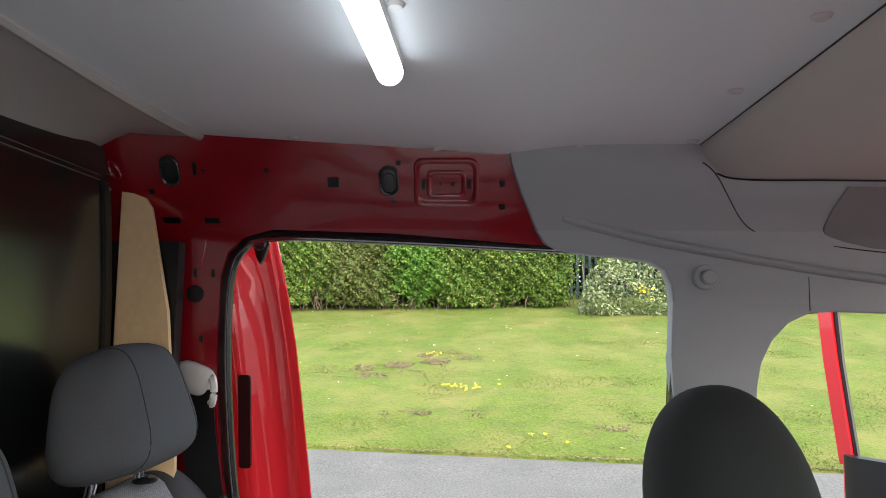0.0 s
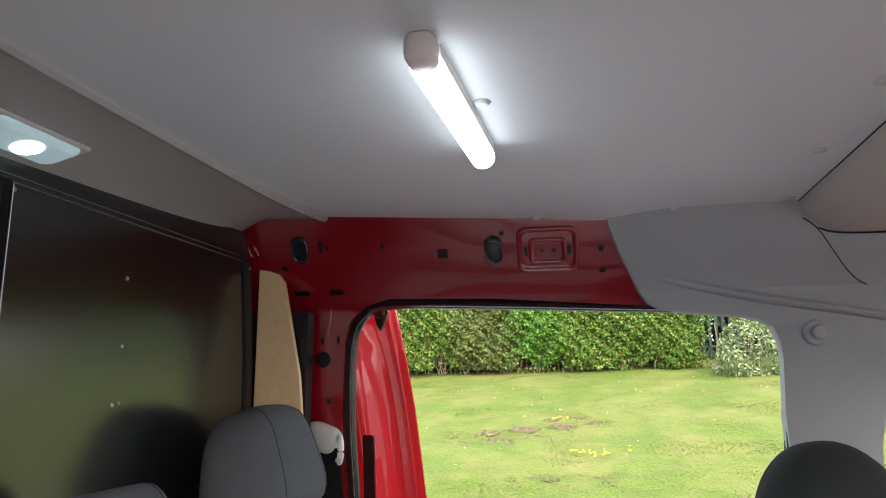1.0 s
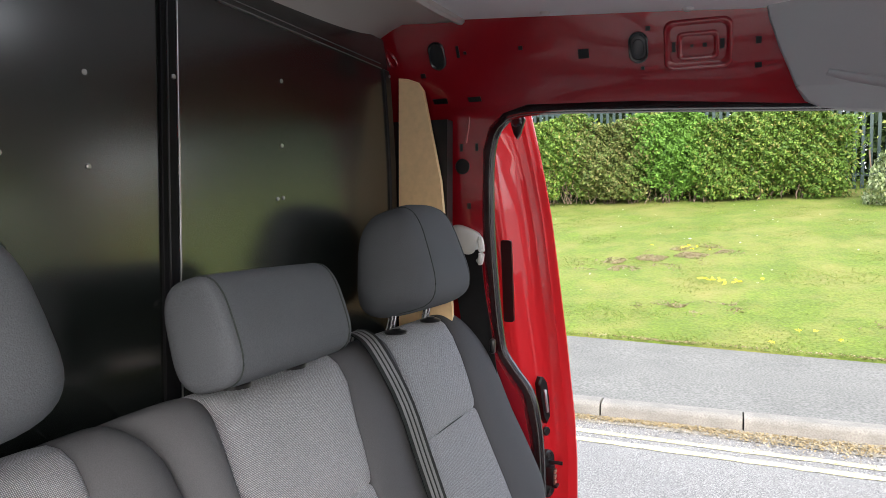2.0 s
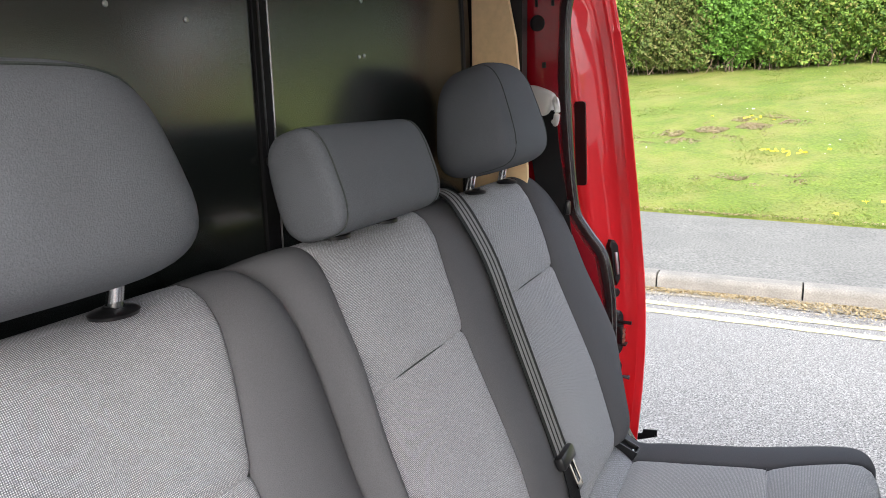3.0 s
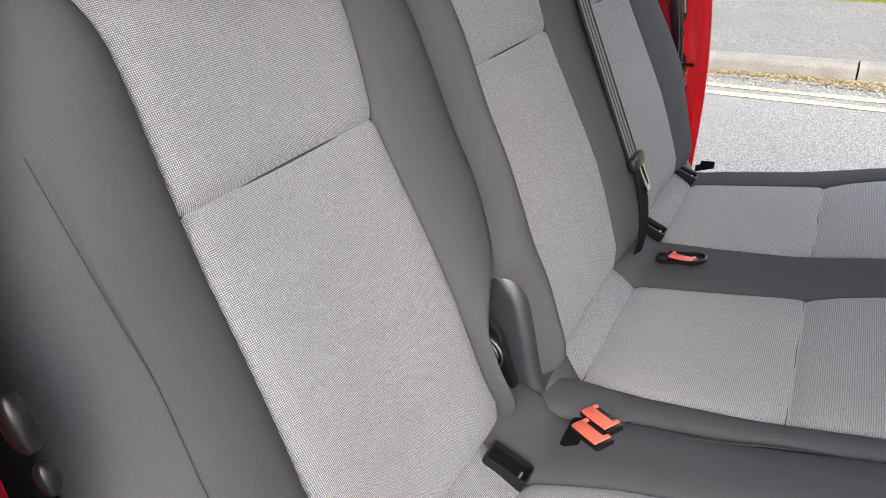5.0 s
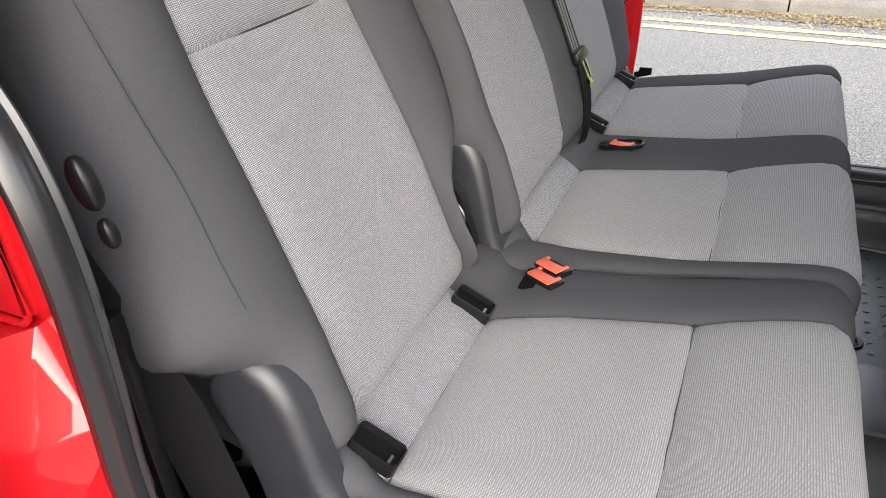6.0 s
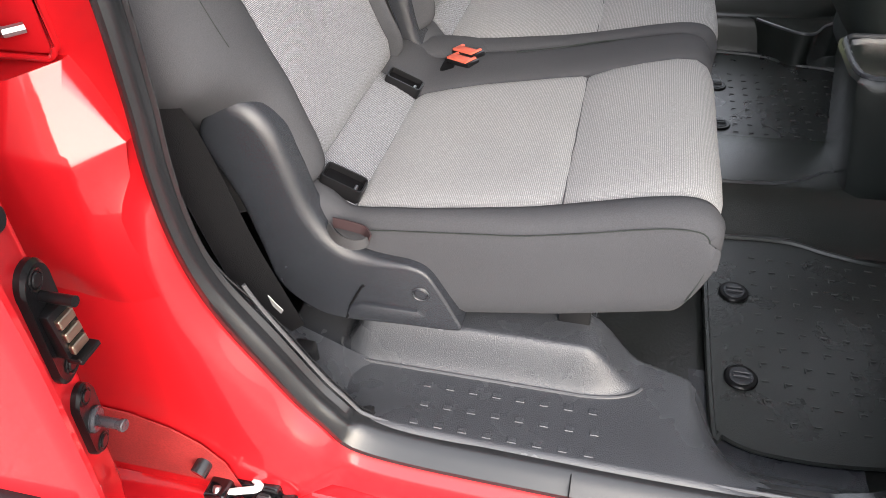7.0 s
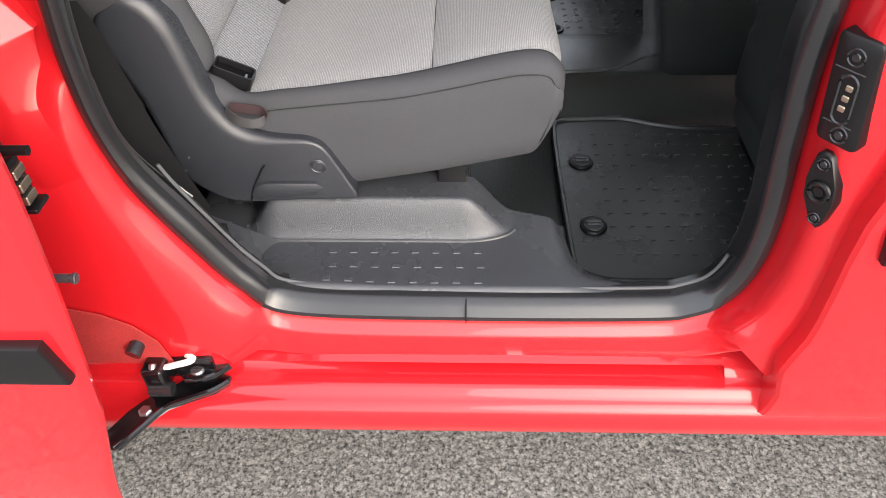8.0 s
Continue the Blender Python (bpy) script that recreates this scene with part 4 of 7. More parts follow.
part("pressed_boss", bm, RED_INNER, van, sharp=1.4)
for dx, w, h in ((-0.041, 0.003, 0.009), (0.041, 0.0035, 0.009), (0.012, 0.0035, 0.0035), (-0.010, 0.0025, 0.0025)):
    bm = B()
    box(bm, (dx - w, -h - 0.002, -0.004), (dx + w, h - 0.002, 0.0012), m=m)
    part("panel_hole", bm, BLACK, van)
for a, b in (((-0.495, 1.71), (-0.470, 1.655)), ((-0.425, 1.71), (-0.435, 1.655))):
    bm = B()
    tube(bm, [on_rail(*a), on_rail(*b)], 0.0035, 6)
    part("pressed_rib", bm, RED_INNER, van)
bm = B()
tube(bm, spline([on_rail(-0.575 + dx, 1.83 + dz, 0.001) for dx, dz in ((0, 0.012), (0.012, 0.0), (0.016, -0.016), (0.006, -0.02), (-0.002, -0.006))], 14, True), 0.003, 6, closed=True)
part("pressed_loop", bm, RED_INNER, van)

# plywood filler panel between bulkhead and pillar
bm = B()
prism(bm, [(-0.562, 1.789), (-0.54, 1.786), (-0.518, 1.778), (-0.505, 1.760), (-0.466, 1.572), (-0.44, 1.31), (-0.43, 0.95), (-0.562, 0.95)], 0.650, 0.662, "y", 0.0015, 1)
tagged(part("filler_panel", bm, PLY), "pale birch plywood filler panel beside the bulkhead", "panel")
bm = B()
box(bm, (-0.62, 0.668, 0.6), (-0.458, 0.70, 1.70))
part("pillar_cavity", bm, BLACK, van)

# ceiling board
def roof_z(x):
    return 1.865


def lining_z(x, y):
    sag = lerp_table([(-0.6, -0.032), (0.0, 0.004), (0.11, 0.0120), (0.14, 0.0135), (0.17, 0.011), (0.21, 0.005), (0.26, 0.0), (0.34, -0.002), (0.6, -0.002)], x)[0]
    return 1.865 - sag * min(1.0, abs(y) / 0.62) ** 2


bm = B()
rows = []
for i in range(49):
    x = -0.60 + 1.09 * i / 48
    rows.append([(x, -0.70 + 1.40 * j / 20, lining_z(x, -0.70 + 1.40 * j / 20)) for j in range(21)])
grid(bm, rows)
r = bmesh.ops.extrude_face_region(bm, geom=bm.faces[:])
bmesh.ops.translate(bm, verts=[v for v in r["geom"] if isinstance(v, bmesh.types.BMVert)], vec=(0, 0, 0.06))
tagged(part("ceiling", bm, CEILING), "smooth pale grey painted ceiling board", "ceiling", kind="structure")
screws = [(0.006, 0.041), (0.426, 0.073), (0.426, 0.305), (0.264, 0.605), (0.452, 0.575), (-0.229, 0.580), (0.02, 0.60), (-0.25, -0.35), (0.42, -0.25), (0.1, -0.5)]
for k, (x, y) in enumerate(screws):
    bm = B()
    disc(bm, (x, y, lining_z(x, y) + 0.001), 0.010, 0.005, (0, 0, -1), 16, 0.003)
    tagged(part("screw_cap", bm, LIGHT_GREY), "round grey plastic screw cap on the ceiling", "screw cap", "ceiling screw caps")
bm = B()
rows = []
for x, z in ((-2.15, 1.86), (-2.10, 1.93), (-1.9, 1.975), (-1.0, 2.0), (0.4, 2.0), (1.0, 1.96), (1.35, 1.87), (1.42, 1.83)):
    rows.append([(x, y, z - d) for y, d in ((-0.73, 0.14), (-0.715, 0.06), (-0.68, 0.02), (-0.5, 0.0), (0.0, -0.015), (0.5, 0.0), (0.68, 0.02), (0.715, 0.06), (0.73, 0.14))])
grid(bm, rows)
r = bmesh.ops.extrude_face_region(bm, geom=bm.faces[:])
bmesh.ops.translate(bm, verts=[v for v in r["geom"] if isinstance(v, bmesh.types.BMVert)], vec=(0, 0, -0.012))
part("roof", bm, RED, van)
# plain load body behind the bulkhead, bonnet and underside, closing the van
for s in (-1, 1):
    bm = B()
    rows = []
    for z, y in ((0.34, 0.80), (0.40, 0.845), (0.70, 0.858), (1.0, 0.852), (1.4, 0.80), (1.7, 0.745), (1.82, 0.728)):
        rows.append([(x, s * (y - (0.03 if x < -2.1 else 0)), z) for x in (-2.15, -2.09, -1.9, -1.5, -1.1, -0.92)])
    grid(bm, rows)
    r = bmesh.ops.extrude_face_region(bm, geom=bm.faces[:])
    bmesh.ops.translate(bm, verts=[v for v in r["geom"] if isinstance(v, bmesh.types.BMVert)], vec=(0, -s * 0.02, 0))
    part("rear_side", bm, RED, van)
bm = B()
rows = [[(-2.14 + d, y, z) for y in (-0.79, -0.4, 0.0, 0.4, 0.79)] for z, d in ((0.34, 0.0), (0.8, -0.02), (1.2, 0.0), (1.86, 0.09))]
grid(bm, rows)
r = bmesh.ops.extrude_face_region(bm, geom=bm.faces[:])
bmesh.ops.translate(bm, verts=[v for v in r["geom"] if isinstance(v, bmesh.types.BMVert)], vec=(0.03, 0, 0))
part("tail", bm, RED, van)
bm = B()
rows = []
for x, z, w in ((1.62, 1.10, 0.80), (1.9, 1.08, 0.82), (2.3, 0.98, 0.80), (2.55, 0.85, 0.74), (2.66, 0.68, 0.68), (2.68, 0.45, 0.66), (2.62, 0.30, 0.64)):
    rows.append([(x, y * w, z - d) for y, d in ((-1.0, 0.10), (-0.96, 0.03), (-0.7, 0.0), (0.0, -0.02), (0.7, 0.0), (0.96, 0.03), (1.0, 0.10))])
grid(bm, rows)
part("bonnet", bm, RED, van)
for s in (-1, 1):
    bm = B()
    grid(bm, [[(x, s * (0.82 - 0.16 * smooth((x - 2.2) / 0.5)), z * t) for x in (1.72, 1.9, 2.1, 2.3, 2.5, 2.66)] for t, z in ((1.0, 0.95), (1.0, 0.70), (1.0, 0.34))])
    part("front_wing", bm, RED, van)
bm = B()
prism(bm, [(1.30, 0.95), (1.36, 1.03), (1.50, 1.07), (1.70, 1.08), (1.70, 0.38), (1.45, 0.38), (1.40, 0.70)], -0.72, 0.72, "y", 0.02, 3)
part("dashboard", bm, PLASTIC_SEAT, van, "slate grey plastic dashboard")
bm = B()
box(bm, (-2.1, -0.76, 0.30), (2.5, 0.76, 0.338), 0.01)
part("underside", bm, BLACK_MATT, van)
for wx, wy in ((2.02, -0.70), (2.02, 0.70), (-0.80, -0.70), (-0.80, 0.70)):
    q = 1 if wy > 0 else -1
    bm = B()
    prof = [(0.20, -0.09), (0.285, -0.095), (0.308, -0.075), (0.314, -0.04), (0.314, 0.04), (0.308, 0.075), (0.285, 0.095), (0.20, 0.09)]
    grid(bm, [[(wx + r * math.cos(a), wy + d, 0.314 + r * math.sin(a)) for a in [2 * math.pi * k / 40 for k in range(40)]] for r, d in prof], close_v=True)
    tyre = part("wheel", bm, RUBBER, van, "black tyre on a steel wheel")
    bm = B()
    disc(bm, (wx, wy + q * 0.055, 0.314), 0.205, 0.02, (0, q, 0), 36, 0.006)
    disc(bm, (wx, wy + q * 0.07, 0.314), 0.06, 0.02, (0, q, 0), 24, 0.005)
    part("rim", bm, STEEL, tyre, "grey steel rim")
# rear end of the roof lining, with its ridge
prof = [(-0.394, 1.880), (-0.397, 1.862), (-0.403, 1.8575), (-0.410, 1.8585), (-0.418, 1.8645), (-0.47, 1.859), (-0.53, 1.843), (-0.556, 1.829), (-0.585, 1.814), (-0.64, 1.79)]
bm = B()
rows = []
for j in range(25):
    y = -0.66 + 1.32 * j / 24
    rows.append([(x, y, z + 0.016 * (abs(y) / 0.6) ** 4 + smooth((-0.43 - x) / 0.13) * (0.030 * y + 0.022 * (abs(y) / 0.64) ** 9)) for x, z in prof])
grid(bm, rows)
part("rear_lining", bm, HEADLINER, van, "beige-grey moulded roof lining above the bulkhead")
# overhead shelf over the front seats
prof = [(0.472, 1.870), (0.474, 1.859), (0.479, 1.850), (0.488, 1.840), (0.500, 1.831), (0.514, 1.823), (0.530, 1.817), (0.55, 1.814), (0.60, 1.813), (0.70, 1.814), (1.0, 1.812), (1.7, 1.76)]
bm = B()
rows = []
for j in range(29):
    y = -0.66 + 1.32 * j / 28
    rows.append([(x, y, z - (1.865 - lining_z(0.474, y)) * (1 - smooth((x - 0.476) / 0.045))) for x, z in prof])
grid(bm, rows)
part("overhead_shelf", bm, SHELF, van, "grey moulded overhead shelf above the front seats", sharp=0.9)
def on_trim(x, z):
    return (x, inner_y(z) - 0.0125, z)


# flush plate; the open tray's shade is put into its colour
bm = B()
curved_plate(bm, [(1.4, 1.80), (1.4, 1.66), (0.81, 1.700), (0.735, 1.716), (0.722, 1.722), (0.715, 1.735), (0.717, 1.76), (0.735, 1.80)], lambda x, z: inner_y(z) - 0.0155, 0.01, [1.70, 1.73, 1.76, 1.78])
part("shelf_tray_shade", bm, RECESS_SHADE, van, "grey plate coloured for the shade in the open shelf tray")
bm = B()
tube(bm, [(0.4725, y, lining_z(0.4725, y) - 0.0006) for y in [-0.62 + 1.24 * k / 30 for k in range(31)]], 0.0012, 6)
part("panel_gap", bm, BLACK, van)
bm = B()
tube(bm, spline([on_trim(x, z) for x, z in ((0.480, 1.838), (0.496, 1.828), (0.512, 1.812), (0.534, 1.783), (0.560, 1.752), (0.586, 1.733), (0.615, 1.724), (0.70, 1.713), (0.80, 1.696), (1.2, 1.66))], 60), 0.0011, 6)
part("panel_gap", bm, BLACK, van)
bm = B()
tube(bm, spline([(0.506, 0.622, 1.822), (0.53, 0.624, 1.8135), (0.58, 0.625, 1.810), (0.66, 0.625, 1.810), (0.735, 0.625, 1.810), (1.2, 0.62, 1.806)], 24), 0.0017, 6)
part("panel_gap", bm, BLACK, van)
bm = B()
tube(bm, [(0.697, 0.708, 1.648), (0.699, 0.712, 1.586)], 0.0012, 6)
part("panel_gap", bm, PLASTIC, van)

# bulkhead
bulk = thing("bulkhead", (-0.58, 0, 0.4), "glossy black painted board bulkhead behind the rear seats", "bulkhead", kind="structure")
for edge in ([(-0.62, 0.40), (0.004, 0.40), (0.004, 1.815), (-0.59, 1.815)], [(0.010, 0.40), (0.640, 0.40), (0.640, 1.60), (0.612, 1.777), (0.590, 1.815), (0.010, 1.815)]):
    bm = B()
    prism(bm, edge, -0.588, -0.570, "x", 0.001, 1)
    part("panel", bm, BOARD, bulk)
bm = B()
box(bm, (-0.576, -0.026, 0.40), (-0.5655, 0.001, 1.80), 0.001, 1)
part("joint_strip", bm, BLACK_MATT, bulk)
bm = B()
box(bm, (-0.572, -0.60, 0.40), (-0.5635, 0.62, 0.86), 0.002, 1)
part("lower_lining", bm, CARPET, bulk, "black pebbled vinyl lining")
bm = B()
tube(bm, [(-0.5685, 0.006, 0.4), (-0.5685, 0.006, 1.80)], 0.0013, 8)
part("joint_edge", bm, STEEL, bulk)


def board_edge(z):
    """The bulkhead's outer edge, leaning in with the body."""
    return lerp_table([(0.40, 0.645), (1.52, 0.645), (1.60, 0.641), (1.777, 0.618), (1.852, 0.588)], z)[0]


bm = B()
prism(bm, [(-0.60, 1.796), (board_edge(1.796), 1.796), (board_edge(1.835), 1.835), (board_edge(1.856), 1.856), (-0.56, 1.856)], -0.590, -0.5665, "x", 0.0015, 1)
part("top_rail", bm, BOARD, bulk)
bm = B()
zs = [0.40, 1.0, 1.40, 1.52, 1.60, 1.70, 1.777, 1.797]
prism(bm, [(board_edge(z) - 0.020, z) for z in zs] + [(board_edge(z) + 0.002, z) for z in zs[::-1]], -0.589, -0.5645, "x", 0.0015, 1)
part("side_rail", bm, BLACK, bulk)
for y, z in ((-0.137, 1.657), (-0.134, 1.553), (0.237, 1.712), (0.237, 1.61), (0.225, 1.525), (0.240, 1.527), (0.009, 1.79), (-0.006, 1.675), (0.612, 1.786), (-0.24, 1.56)):
    bm = B()
    disc(bm, (-0.571 if y not in (0.612, -0.006) else -0.5655, y, z), 0.0034, 0.003, (1, 0, 0), 10, 0.001)
    part("screw", bm, STEEL, bulk)
bm = B()
tube(bm, [(-0.562, -0.019, 1.79), (-0.562, -0.019, 1.392)], 0.0016, 6)
disc(bm, (-0.562, -0.019, 1.384), 0.006, 0.008, (1, 0, 0), 12, 0.002)
part("rod", bm, BLACK, bulk)
for z in (1.797, 1.8055):
    bm = B()
    tube(bm, [(-0.5663, -0.59, z), (-0.5663, board_edge(z) - 0.03, z)], 0.0008, 6)
    part("rail_edge", bm, SEAL_EDGE, bulk)
# lamps
lamp = thing("strip_light", (-0.02, 0.06, roof_z(0)), "lit white tubular LED strip light on the ceiling", "lamp")
ax, bx2 = Vector((-0.0235, -0.105, 1.8460)), Vector((-0.0150, 0.180, 1.8460))
bm = B()
tube(bm, [ax.lerp(bx2, k / 8) for k in range(9)], 0.0160, 24)
part("tube", bm, LAMP, lamp, "glowing white tube")
dv = (bx2 - ax).normalized()
bm = B()
box(bm, (-0.038, -0.138, 1.836), (-0.009, -0.104, 1.866), 0.009, 4)
part("end_cap", bm, CAP, lamp, "beige plastic end cap")
bm = B()
tube(bm, [bx2 - dv * 0.001, bx2 + dv * 0.006, bx2 + dv * 0.009], 0.0150, 20, flat=0.9)
part("end_cap", bm, CAP, lamp, "beige plastic end cap")
bm = B()
rows = [[(ax.lerp(bx2, k).x + a, ax.lerp(bx2, k).y, z) for a, z in ((-0.0145, 1.868), (-0.0150, 1.853), (-0.0125, 1.850), (0.0125, 1.850), (0.0150, 1.853), (0.0145, 1.868))] for k in (0.0, 0.5, 1.0)]
vs = grid(bm, rows, close_v=True)
bm.faces.new(vs[0]), bm.faces.new(vs[-1])
part("base", bm, WHITE, lamp)
lamp = thing("courtesy_light", (-0.53, -0.028, 1.85), "lit rectangular courtesy light with a ribbed clear lens", "lamp")
mt = Matrix.Translation((-0.533, -0.022, 1.8425)) @ Matrix.Rotation(radians(-14), 4, "Y")
bm = B()
box(bm, (-0.033, -0.074, -0.0035), (0.033, 0.074, 0.012), 0.003, 3, m=mt)
part("housing", bm, LIGHT_GREY, lamp)
bm = B()
rows = [[mt @ Vector((a * q, b * q, d)) for a, b in rounded(0.028, 0.067, 0.012)] for q, d in ((1.0, -0.003), (0.97, -0.007), (0.80, -0.0115), (0.74, -0.012))]
vs = grid(bm, rows, close_v=True)
bm.faces.new(vs[-1])
part("lens", bm, LENS, lamp, "clear ribbed lens")
bm = B()
disc(bm, mt @ Vector((0.0, 0.002, -0.0105)), 0.019, 0.0035, mt.to_3x3() @ Vector((0, 0, -1)), 24, 0.002)
part("bulb", bm, LAMP_SMALL, lamp, "glowing bulb spot")

# ---- floor, step and mats ----
bm = B()
prism(bm, [(-0.66, 0.36), (-0.66, 0.40), (0.20, 0.40), (0.26, 0.372), (1.7, 0.372), (1.7, 0.34), (-0.66, 0.34)], -0.745, 0.745, "y")
tagged(part("floor", bm, CARPET), "black textured rubber floor of the cabin", "floor", kind="structure")


def entry_step(s):
    """The moulded step inside a side door."""
    st = thing("entry_step", (0.05, s * 0.7, 0.38), "dark grey moulded plastic step inside the side door", "step", "entry steps")
    # sheet: rows along x, section across y
    def height(x, y):
        # y counts inwards from the seal
        top = 0.540 - 0.006 * smooth(y / 0.1)
        top += max(0.0, 0.058 * (-x - 0.0)) * (1 - smooth(y / 0.06)) if x > -0.2 else 0.0116 * (1 - smooth(y / 0.06))
        if y < 0.008:
            top -= 0.008 * (1 - y / 0.008)
        fall = smooth((x - 0.222) / 0.088)
        low = 0.368 + 0.168 * (1 - smooth((y - 0.012) / 0.165))
        if s > 0:
            low = 0.467 + 0.069 * (1 - smooth((y - 0.012) / 0.063)) - 0.091 * smooth((y - 0.076) / 0.028)
        # raised block with rounded corners: steep towards the door, a gentle ramp forwards
        out = max(0.0, 1 - (y - 0.103) / 0.032)
        along = max(0.0, 1 - (0.172 - x) / 0.078, 1 - (x + 0.222) / 0.05)
        block = smooth(1 - math.hypot(out, along))
        z = (top * (1 - fall) + low * fall) + 0.056 * block * (1 - fall)
        drop = smooth((y - 0.190 + 0.30 * max(0.0, x - 0.121)) / 0.022) * smooth((x - 0.10) / 0.02)
        return z + (0.374 - z) * drop
    xs = [-0.30, -0.27] + [-0.25 + 0.00625 * k for k in range(118 if s < 0 else 150)]
    ys = [0.0, 0.004, 0.008, 0.012] + [0.02 + 0.006 * k for k in range(13)] + [0.095 + 0.003 * k for k in range(42)] + [0.23, 0.26, 0.32]
    bm = B()
    rows = []
    for x in xs:
        rows.append([(x, s * (0.784 - y), height(x, y)) for y in ys])
    grid(bm, rows)
    part("moulding", bm, PLASTIC if s < 0 else FLOOR_BLACK, st, sharp=1.2)
    pads = []
    for r in range(3):
        for k in range(8):
            x = -0.088 + 0.0292 * k + (0.004 if r == 1 else 0)
            y = 0.018 + 0.0315 * r
            pads.append((x, y))
    for x, y in pads:
        bm = B()
        z = height(x, y)
        box(bm, (x - 0.0055, min(s * (0.784 - y - 0.004), s * (0.784 - y + 0.004)), z - 0.003), (x + 0.0055, max(s * (0.784 - y - 0.004), s * (0.784 - y + 0.004)), z + 0.0016), 0.0008, 1)
        part("grip_stud", bm, PLASTIC, st)
    # smooth bead round the foot of the raised block
    bm = B()
    line = [(-0.222 + 0.05 * (1 - math.sin(q)), 0.135 - 0.032 * math.cos(q)) for q in [radians(90 - 10 * k) for k in range(10)]] + [(-0.12 + 0.05 * k, 0.103) for k in range(5)]
    line += [(0.094 + 0.078 * math.sin(q), 0.135 - 0.032 * math.cos(q)) for q in [radians(10 * k) for k in range(9)]]
    tube(bm, [(x, s * (0.784 - y), height(x, y) + 0.0006) for x, y in line], 0.0024, 8)
    part("bead", bm, SMOOTH_GREY if s < 0 else FLOOR_BLACK, st)
    # corner piece rising along the seal towards the pillar
    bm = B()
    lip = [(-0.272, -0.766, 0.735), (-0.264, -0.768, 0.712), (-0.246, -0.770, 0.664), (-0.212, -0.772, 0.600), (-0.184, -0.774, 0.556), (-0.150, -0.776, 0.538)]
    foot = [(-0.300, -0.700, 0.640), (-0.288, -0.694, 0.616), (-0.262, -0.684, 0.588), (-0.224, -0.678, 0.560), (-0.190, -0.676, 0.540), (-0.150, -0.676, 0.531)]
    rows = []
    for a, b in zip(lip, foot):
        a, b = Vector((a[0], -s * a[1], a[2])), Vector((b[0], -s * b[1], b[2]))
        rows.append([a + Vector((0, 0, -0.012)), a + Vector((0, 0, 0.001))] + [a.lerp(b, k / 6) + Vector((0, 0, -0.012 * math.sin(math.pi * k / 6))) for k in range(1, 7)] + [b + Vector((0, 0, -0.04))])
    grid(bm, rows)
    part("corner_piece", bm, PLASTIC if s < 0 else FLOOR_BLACK, st, "moulded corner piece beside the seat foot")
    return st


entry_step(-1)
entry_step(1)


def floor_mat(s):
    """Ribbed rubber mat of a rear footwell with its raised marks and two clips."""
    mt = thing("floor_mat", (0.5, s * 0.35, 0.376), "black rubber floor mat with raised tread marks and clips", "floor mat", "footwell mats")
    out = [(0.286, 0.575), (0.284, 0.30), (0.288, 0.165), (0.300, 0.140), (0.33, 0.132), (0.43, 0.128), (0.50, 0.150), (0.58, 0.165), (0.72, 0.165), (0.74, 0.20), (0.74, 0.52), (0.70, 0.555), (0.60, 0.578), (0.45, 0.602), (0.36, 0.604), (0.322, 0.597), (0.298, 0.585)]
    if s > 0:
        out[-6:] = [(0.62, 0.60), (0.535, 0.618), (0.43, 0.664), (0.288, 0.662)]
    out = [(x, s * y) for x, y in out]
    bm = B()
    prism(bm, out if s > 0 else out[::-1], 0.373, 0.381, "z", 0.002, 1)
    part("sheet", bm, BLACK_MAT, mt)
    bm = B()
    tube(bm, [(p.x, p.y, 0.382) for p in spline([(a, b, 0) for a, b in out], 80, True)], 0.005, 6, closed=True)
    part("rim", bm, BLACK_MAT, mt)
    marks = B()
    for i in range(12):
        for j in range(11):
            x, y = 0.36 + 0.032 * i, 0.185 + 0.036 * j
            if y > 0.56 - 0.2 * max(0, x - 0.6):
                continue
            box(marks, (x, s * y - 0.0009, 0.380), (x + 0.0105, s * y + 0.0009, 0.3830))
            if (i + j) % 2:
                box(marks, (x, s * y - 0.0075, 0.380), (x + 0.0017, s * y, 0.3830))
    tagged(part("tread_pattern", marks, MARK_GLINT, mt), kind="stuff")
    for y in (0.284, 0.474):
        bm = B()
        disc(bm, (0.330, s * y, 0.381), 0.0245, 0.005, (0, 0, 1), 28, 0.002)
        clip = part("clip", bm, BLACK, mt)
        bm = B()
        disc(bm, (0.330, s * y, 0.3855), 0.0175, 0.002, (0, 0, 1), 24, 0.0005)
        for k in (-0.004, 0.004):
            box(bm, (0.330 - 0.013, s * y + k - 0.0018, 0.387), (0.330 + 0.013, s * y + k + 0.0018, 0.392), 0.001, 1)
        part("clip_slot", bm, PLASTIC, clip)
    return mt


# paler grey puts the glint off the raised tread marks into colour
MARK_GLINT = material("tread_glint_rubber", (0.12, 0.12, 0.12), 0.35, var=0.2)
BLACK_MAT = material("black_mat_rubber", (0.038, 0.042, 0.040), 0.28, var=0.35, scale=9, bump=0.0005, bump_scale=600, fine=0.35, spec=0.9)
floor_mat(-1)
floor_mat(1)
# centre tunnel with its cross step
bm = B()
rows = []
